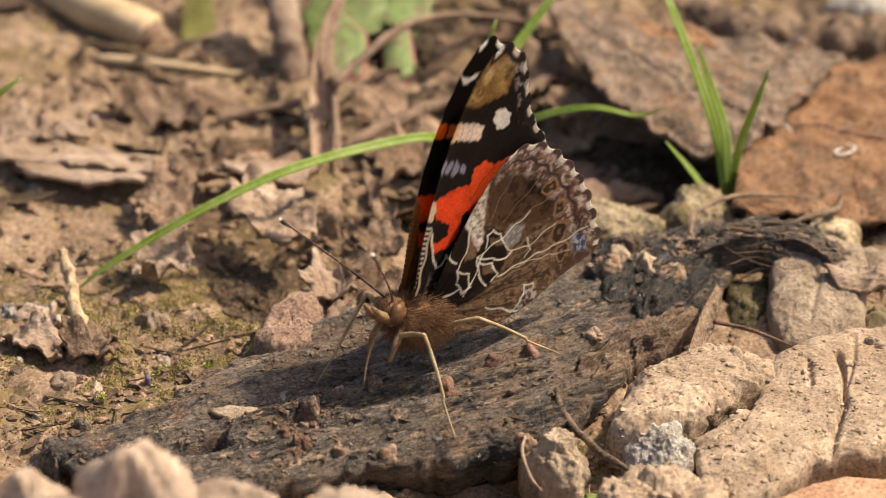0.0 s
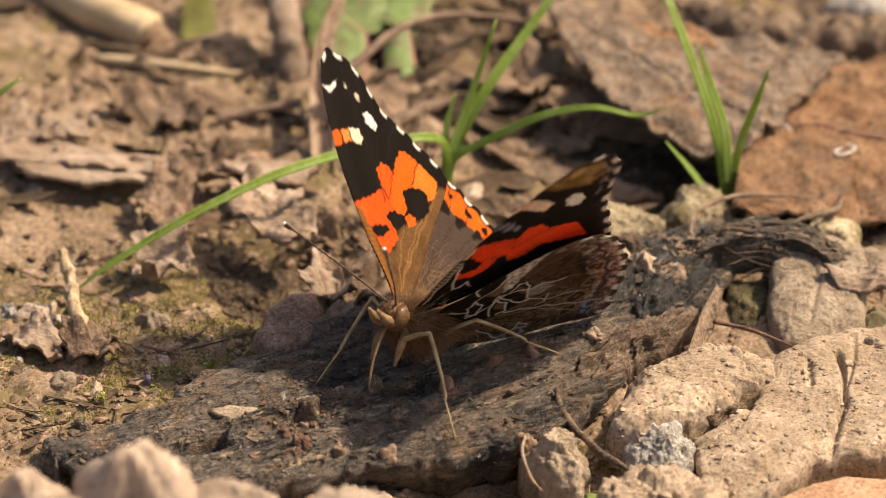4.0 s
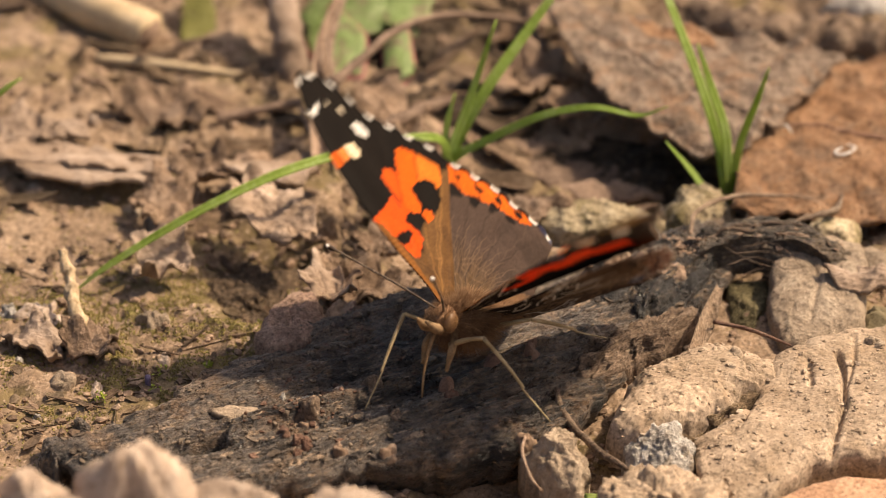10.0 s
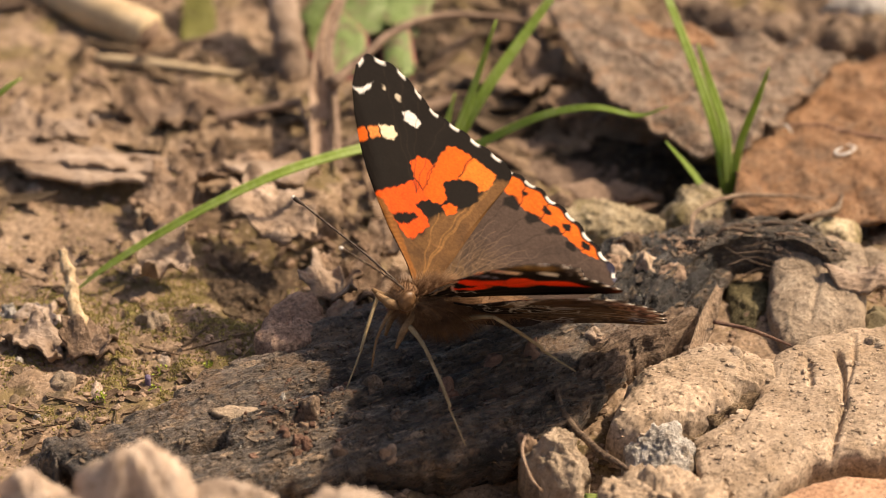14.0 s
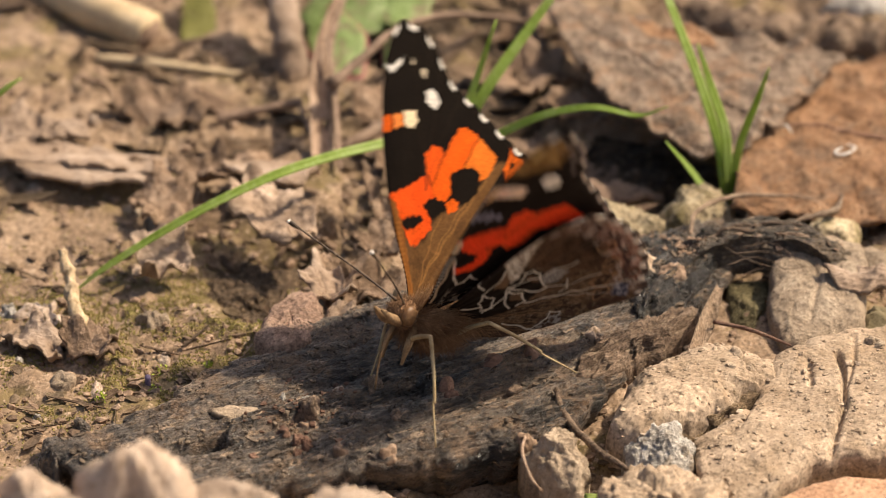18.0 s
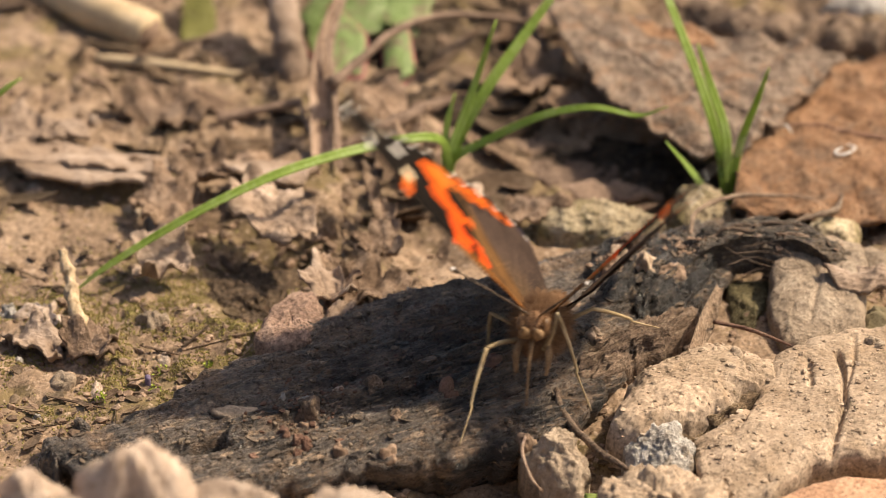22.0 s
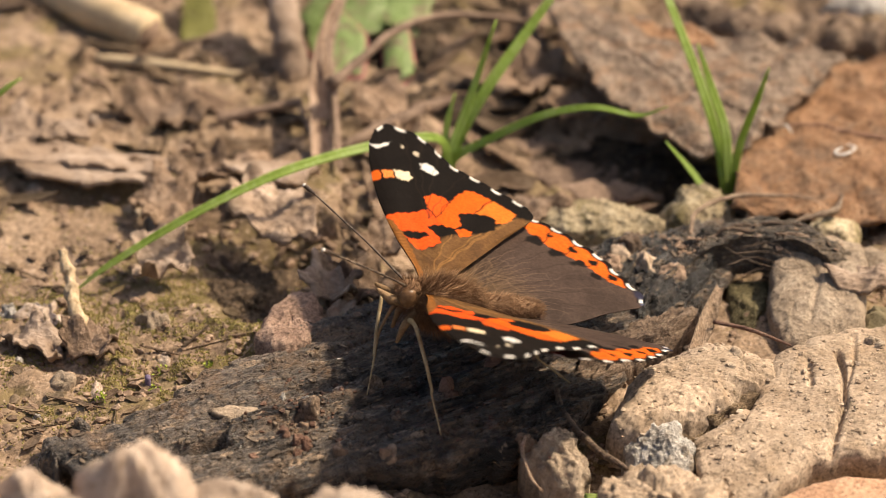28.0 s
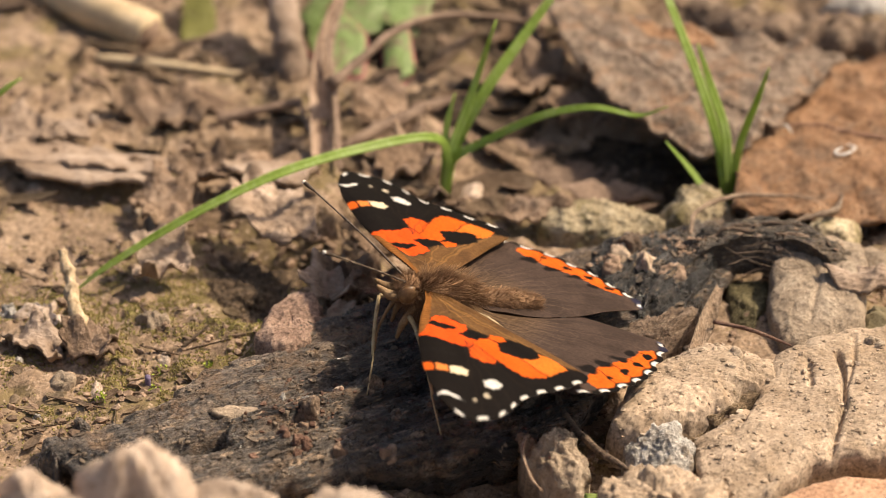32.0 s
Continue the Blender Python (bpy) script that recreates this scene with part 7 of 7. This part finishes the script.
def motions():
    """The butterfly's stance and wing beats: seconds; place in mm; roll, pitch and heading; lift of the left and right wings; sweep of fore and hind wings."""
    stances = [
        (0.0, -5.1, -37.6, 3.9, 6.5, -24.0, 222.1, 80.9, 98.2, 1.1, 6.4),
        (0.3, -4.0, -38.5, 3.8, 9.2, -25.1, 226.4, 70.2, 91.1, 3.7, 4.5),
        (0.5, -3.3, -39.1, 3.8, 11.0, -25.7, 229.3, 60.4, 83.0, 5.5, 0.6),
        (0.7, -4.0, -38.4, 3.9, 8.6, -25.6, 228.6, 52.9, 65.3, 4.4, -3.4),
        (1.0, -5.1, -37.3, 4.1, 5.1, -25.5, 227.6, 43.0, 52.8, 2.6, -6.5),
        (1.2, -5.2, -37.5, 4.0, 5.7, -26.0, 228.7, 47.3, 58.8, 3.6, -6.2),
        (1.5, -5.5, -38.0, 3.9, 6.5, -26.7, 230.1, 75.2, 100.9, 5.2, 5.6),
        (1.8, -5.3, -38.0, 3.8, 7.6, -28.0, 228.7, 77.7, 100.4, 5.0, 6.2),
        (2.0, -5.2, -38.1, 3.8, 8.3, -28.9, 227.8, 70.5, 90.8, 5.0, 5.1),
        (2.2, -5.4, -37.7, 3.8, 7.4, -29.9, 228.0, 60.8, 74.9, 4.7, 1.6),
        (2.5, -5.4, -37.1, 3.9, 6.0, -31.5, 228.2, 43.6, 48.3, 4.3, -3.2),
        (2.8, -5.1, -37.5, 3.8, 7.8, -27.4, 223.8, 54.8, 69.4, 2.0, 1.1),
        (3.0, -4.8, -37.8, 3.8, 9.1, -24.6, 220.9, 77.8, 98.0, 0.5, 7.1),
        (3.2, -4.8, -38.3, 3.8, 9.8, -26.1, 223.0, 79.0, 99.3, 1.3, 6.7),
        (3.5, -4.8, -39.2, 3.7, 11.0, -28.6, 226.0, 72.7, 91.7, 2.5, 5.2),
        (4.1, -4.8, -38.7, 3.7, 9.3, -27.5, 225.1, 42.0, 54.5, 3.0, -3.5),
        (4.7, -4.9, -38.2, 3.9, 7.6, -26.6, 224.2, 78.7, 97.8, 3.5, 6.1),
        (5.1, -5.0, -37.9, 3.9, 6.5, -25.9, 223.6, 56.6, 76.0, 3.8, -1.0),
        (5.5, -5.0, -37.6, 3.9, 5.3, -25.2, 223.0, 74.2, 93.6, 4.1, 5.8),
        (5.7, -5.2, -37.0, 3.9, 3.7, -25.5, 222.7, 77.9, 96.7, 5.6, 5.9),
        (6.0, -5.6, -36.1, 3.9, 1.2, -26.1, 222.3, 78.7, 95.4, 7.7, 5.7),
        (6.2, -5.1, -36.0, 3.9, 0.9, -26.0, 222.0, 56.5, 68.2, 7.3, -1.5),
        (6.5, -4.4, -35.8, 3.9, 0.5, -26.0, 221.5, 46.1, 47.7, 6.8, -2.0),
        (6.7, -4.6, -36.3, 3.9, 0.6, -24.9, 222.0, 78.2, 86.6, 5.9, 6.3),
        (7.0, -5.1, -37.1, 3.9, 1.0, -23.2, 222.8, 81.2, 97.9, 4.4, 6.3),
        (7.2, -4.1, -37.2, 3.9, 1.0, -23.8, 224.9, 53.3, 63.5, 6.9, -1.3),
        (7.5, -2.6, -37.5, 3.8, 0.9, -24.8, 228.1, 35.7, 48.2, 10.8, -2.0),
        (7.8, -3.2, -38.4, 3.8, 2.9, -24.2, 225.7, 79.1, 97.2, 7.8, 6.7),
        (8.0, -3.7, -38.9, 3.8, 4.1, -23.8, 224.2, 76.6, 97.9, 5.8, 6.8),
        (8.2, -2.1, -38.2, 3.9, 3.0, -24.9, 230.0, 53.8, 70.4, 8.2, -0.1),
        (8.5, 0.2, -37.1, 4.0, 1.5, -26.5, 238.8, 36.5, 45.0, 12.0, -2.0),
        (8.8, 0.7, -37.8, 3.8, 1.7, -25.4, 243.0, 81.2, 94.9, 12.7, -2.2),
        (9.0, 1.0, -38.2, 3.8, 1.9, -24.7, 245.9, 70.0, 88.7, 13.2, -2.3),
        (9.2, 1.6, -39.1, 3.9, 3.6, -22.7, 243.7, 41.4, 56.0, 12.7, -1.2),
        (9.5, 2.5, -40.3, 3.9, 6.1, -19.8, 240.3, 69.5, 93.9, 12.0, 0.3),
        (9.8, 1.5, -39.3, 3.8, 5.3, -19.0, 234.0, 72.8, 88.6, 9.7, 0.3),
        (10.0, 0.8, -38.6, 3.9, 4.9, -18.5, 229.8, 35.8, 44.4, 8.2, 0.3),
        (10.2, -0.1, -38.6, 3.9, 2.2, -18.3, 224.6, 27.1, 33.3, 8.3, 0.8),
        (10.5, -1.4, -38.6, 4.0, -1.7, -17.9, 216.7, 89.4, 99.1, 8.6, 1.5),
        (10.8, -2.1, -36.9, 4.1, 0.7, -20.4, 214.1, 64.5, 64.9, 8.5, 0.6),
        (11.0, -2.6, -35.7, 4.1, 2.2, -22.0, 212.3, 47.0, 41.3, 8.3, -0.1),
        (11.2, -2.1, -36.2, 3.9, 3.9, -19.3, 209.7, 66.5, 62.2, 4.7, -0.7),
        (11.5, -1.4, -36.9, 3.8, 6.5, -15.1, 205.6, 66.7, 64.7, -0.9, -1.3),
        (11.8, -1.9, -35.6, 3.8, 4.1, -15.2, 208.3, 39.4, 40.2, -2.7, -3.0),
        (12.0, -2.2, -34.8, 3.8, 2.5, -15.3, 210.2, 53.1, 55.9, -3.8, -4.2),
        (12.2, -2.2, -34.9, 3.8, 5.4, -15.1, 204.8, 86.8, 87.3, -3.3, -2.3),
        (12.5, -2.2, -35.1, 3.7, 9.8, -14.8, 196.7, 66.4, 65.8, -2.5, 0.5),
        (12.8, -2.3, -34.8, 3.7, 9.6, -15.0, 200.0, 33.5, 40.5, -3.4, -4.1),
        (13.0, -2.4, -34.7, 3.7, 9.4, -15.2, 202.2, 56.5, 74.0, -4.0, -7.2),
        (13.2, -2.6, -34.9, 3.8, 9.8, -15.1, 198.4, 86.5, 91.4, -4.2, -3.9),
        (13.5, -3.0, -35.2, 3.8, 10.4, -14.9, 192.7, 68.4, 66.2, -4.5, 0.9),
        (13.7, -3.0, -35.0, 3.9, 8.3, -15.9, 195.9, 46.8, 49.2, -1.5, -1.4),
        (14.0, -3.2, -34.7, 4.1, 5.2, -17.5, 200.9, 29.1, 35.0, 3.0, -4.9),
        (14.2, -3.2, -35.6, 4.1, 5.8, -18.5, 203.9, 65.5, 76.5, 4.1, -2.3),
        (14.5, -3.1, -36.9, 4.0, 6.7, -19.9, 208.5, 77.0, 98.1, 5.8, 1.6),
        (15.0, -1.7, -37.2, 4.0, 5.5, -19.3, 215.8, 35.1, 46.4, 5.5, 0.9),
        (15.5, -0.4, -37.4, 3.9, 4.4, -18.7, 223.1, 75.8, 85.4, 5.2, 0.4),
        (16.0, 1.0, -37.7, 3.9, 3.3, -18.3, 230.5, 44.0, 46.9, 4.8, -0.1),
        (16.5, 2.3, -38.0, 3.9, 2.1, -17.7, 237.7, 22.2, 20.2, 4.5, -0.8),
        (16.7, 1.9, -39.1, 3.9, 6.5, -19.9, 235.1, 51.7, 58.7, 6.8, -1.9),
        (17.0, 1.2, -40.8, 3.8, 13.3, -23.1, 231.0, 63.4, 91.1, 10.2, -3.6),
        (17.2, 0.0, -39.4, 3.8, 9.6, -20.8, 226.9, 36.5, 47.9, 6.5, -2.0),
        (17.5, -1.7, -37.3, 3.8, 4.2, -17.2, 220.8, 43.4, 41.2, 0.9, 0.3),
        (17.8, -2.8, -37.7, 3.6, 7.9, -21.0, 217.9, 80.2, 92.9, 5.3, 1.7),
        (18.0, -3.5, -38.1, 3.6, 10.4, -23.5, 215.9, 50.4, 76.0, 8.2, 2.8),
        (18.2, -3.4, -38.2, 3.8, 10.5, -22.9, 216.1, 32.7, 53.0, 7.2, 1.0),
        (18.5, -3.2, -38.4, 3.9, 10.6, -21.8, 216.3, 65.2, 96.6, 5.6, -4.6),
        (18.8, -3.3, -37.6, 3.9, 7.5, -21.3, 214.6, 58.8, 75.8, 5.2, -1.5),
        (19.0, -3.5, -37.1, 4.0, 5.6, -21.1, 213.3, 33.9, 43.6, 4.8, 0.6),
        (19.2, -2.9, -38.4, 4.0, 6.1, -21.5, 216.9, 17.5, 29.0, 7.2, -0.1),
        (19.5, -2.0, -40.3, 3.8, 7.0, -22.3, 222.3, 75.0, 99.7, 10.6, -1.2),
        (19.8, 1.4, -38.9, 3.9, 7.3, -22.3, 231.3, 35.7, 45.2, 11.9, -0.9),
        (20.0, 3.9, -36.9, 4.0, 4.5, -21.7, 239.5, 25.1, 23.7, 13.0, -2.0),
        (20.2, 4.8, -40.0, 3.9, 6.0, -20.5, 242.4, 53.2, 56.7, 12.8, 0.3),
        (20.5, 6.5, -43.0, 3.7, 4.0, -18.0, 249.8, 51.1, 54.6, 13.0, 1.9),
        (20.8, 5.4, -44.0, 3.6, 6.9, -18.4, 244.9, 76.0, 86.3, 12.4, 3.5),
        (21.0, 4.8, -44.6, 3.6, 8.8, -18.6, 241.5, 49.7, 66.2, 12.1, 4.6),
        (21.2, 4.8, -44.9, 3.6, 8.9, -18.5, 240.6, 27.0, 38.0, 12.2, 4.2),
        (21.5, 5.1, -45.3, 3.7, 9.1, -18.3, 239.2, 68.7, 81.1, 12.4, 3.8),
        (21.8, 6.9, -43.1, 3.8, 4.8, -18.7, 255.3, 37.1, 45.6, 17.2, 3.3),
        (21.9, 7.4, -40.5, 3.9, 0.0, -20.0, 262.0, 36.0, 40.0, 20.0, -2.0),
        (22.0, 9.6, -39.5, 3.9, 0.0, -20.0, 258.0, 47.0, 46.0, 14.0, -2.0),
        (22.1, 10.6, -39.5, 3.9, 0.0, -25.0, 266.0, 67.0, 67.0, 14.0, -2.0),
        (22.2, 11.2, -39.2, 3.9, 0.0, -24.0, 265.0, 72.0, 72.0, 14.0, -2.0),
        (22.5, 14.2, -41.3, 3.8, 5.0, -20.7, 262.7, 34.9, 32.4, 5.8, 2.2),
        (22.8, 9.5, -41.4, 3.8, 7.7, -17.3, 233.6, 73.5, 75.4, 7.2, 1.7),
        (23.0, 6.4, -41.5, 3.8, 9.6, -15.1, 214.3, 38.0, 46.0, 8.1, 1.4),
        (23.2, 4.8, -40.5, 3.8, 8.0, -12.2, 207.9, 32.4, 36.9, 6.5, -1.4),
        (23.5, 2.4, -38.9, 3.7, 5.7, -8.1, 198.2, 44.9, 45.9, 4.0, -5.5),
        (23.8, 1.3, -37.9, 3.6, 7.6, -10.3, 195.6, 60.0, 63.2, 5.1, -1.6),
        (24.0, 0.4, -37.3, 3.6, 8.8, -11.8, 193.8, 57.4, 67.0, 5.9, 1.1),
        (24.2, 0.1, -37.7, 3.6, 10.8, -12.5, 190.3, 49.5, 49.1, 2.9, 0.8),
        (24.5, -0.3, -38.3, 3.7, 13.8, -13.6, 185.0, 74.7, 61.5, -1.6, 0.5),
        (24.8, -0.1, -37.7, 3.8, 9.1, -10.9, 190.6, 58.0, 55.2, 1.3, -1.8),
        (25.0, 0.1, -37.4, 3.8, 6.0, -9.1, 194.4, 40.6, 39.9, 3.1, -3.2),
        (25.2, -1.2, -36.3, 3.8, 4.3, -11.9, 192.9, 19.0, 22.5, 5.4, -3.2),
        (25.5, -3.1, -34.6, 4.0, 1.9, -16.0, 190.8, 71.2, 83.0, 8.7, -3.1),
        (26.0, -3.3, -34.5, 4.0, 2.4, -16.0, 189.3, 28.6, 33.1, 5.9, -2.5),
        (26.5, -3.6, -34.5, 4.1, 2.9, -16.0, 187.9, 63.2, 62.7, 3.0, -1.9),
        (27.0, -3.9, -34.4, 4.1, 3.5, -15.9, 186.5, 38.5, 33.6, 0.1, -1.4),
        (27.5, -4.1, -34.3, 4.2, 4.0, -16.0, 185.0, 67.9, 55.1, -2.6, -0.7),
        (27.7, -3.5, -33.9, 4.2, 2.5, -15.5, 186.8, 53.7, 44.6, -0.7, -3.0),
        (28.0, -2.6, -33.5, 4.3, 0.0, -14.6, 189.6, 18.6, 6.5, 2.2, -6.4),
        (28.2, -3.2, -34.1, 4.2, 4.7, -14.3, 183.9, 34.6, 21.9, -0.4, -3.0),
        (28.5, -4.0, -35.0, 4.0, 11.8, -13.9, 175.4, 80.0, 51.5, -4.3, 2.2),
        (28.8, -3.2, -34.3, 3.9, 9.5, -12.4, 184.0, 58.4, 54.3, -2.2, -3.1),
        (29.0, -2.7, -34.0, 3.8, 8.0, -11.4, 189.7, 35.9, 44.3, -0.7, -6.7),
        (29.2, -2.7, -33.7, 3.9, 5.3, -12.0, 190.0, 25.7, 26.4, -1.0, -7.6),
        (29.5, -2.9, -33.2, 4.0, 1.2, -12.9, 190.4, 42.1, 34.2, -1.3, -9.0),
        (29.8, -3.8, -32.1, 4.1, -4.8, -17.1, 194.5, 82.4, 77.8, 3.0, -3.8),
        (30.0, -4.3, -31.4, 4.1, -8.8, -19.9, 197.3, 86.1, 76.2, 5.8, -0.2),
        (30.5, -3.0, -33.0, 4.0, -1.6, -13.2, 195.4, 42.4, 39.6, 1.3, -10.8),
        (31.0, -3.5, -33.6, 3.9, 3.3, -15.3, 197.0, 61.1, 80.7, 3.5, -3.2),
        (31.5, -4.0, -33.0, 4.0, 3.8, -14.6, 192.0, 66.5, 64.2, -1.6, -2.0),
        (31.8, -4.0, -32.1, 4.0, 2.0, -14.2, 190.6, 53.7, 48.2, 4.7, 0.2),
        (31.9, -2.6, -31.5, 3.9, -2.8, -14.4, 191.8, 6.3, -6.2, 6.2, -9.2),
        (32.0, -2.7, -31.4, 3.9, -3.0, -14.3, 191.0, 7.2, -9.4, 5.6, -8.6),
    ]
    bodies = [(r[0], pose(r[1] * MM, r[2] * MM, r[3] * MM, r[4], r[5], r[6])) for r in stances]
    walk(butterfly, bodies)
    for (kind, side), ob in wings.items():
        walk(ob, [(r[0], wing_pose(kind, side, r[7] if side > 0 else r[8], r[9] if kind == "fore" else r[10])) for r in stances])
    for name, (upper, lower) in legs.items():
        rows = [(t, leg_poses(name, t, body)) for t, body in bodies]
        walk(upper, [(t, both[0]) for t, both in rows])
        walk(lower, [(t, both[1]) for t, both in rows])


motions()
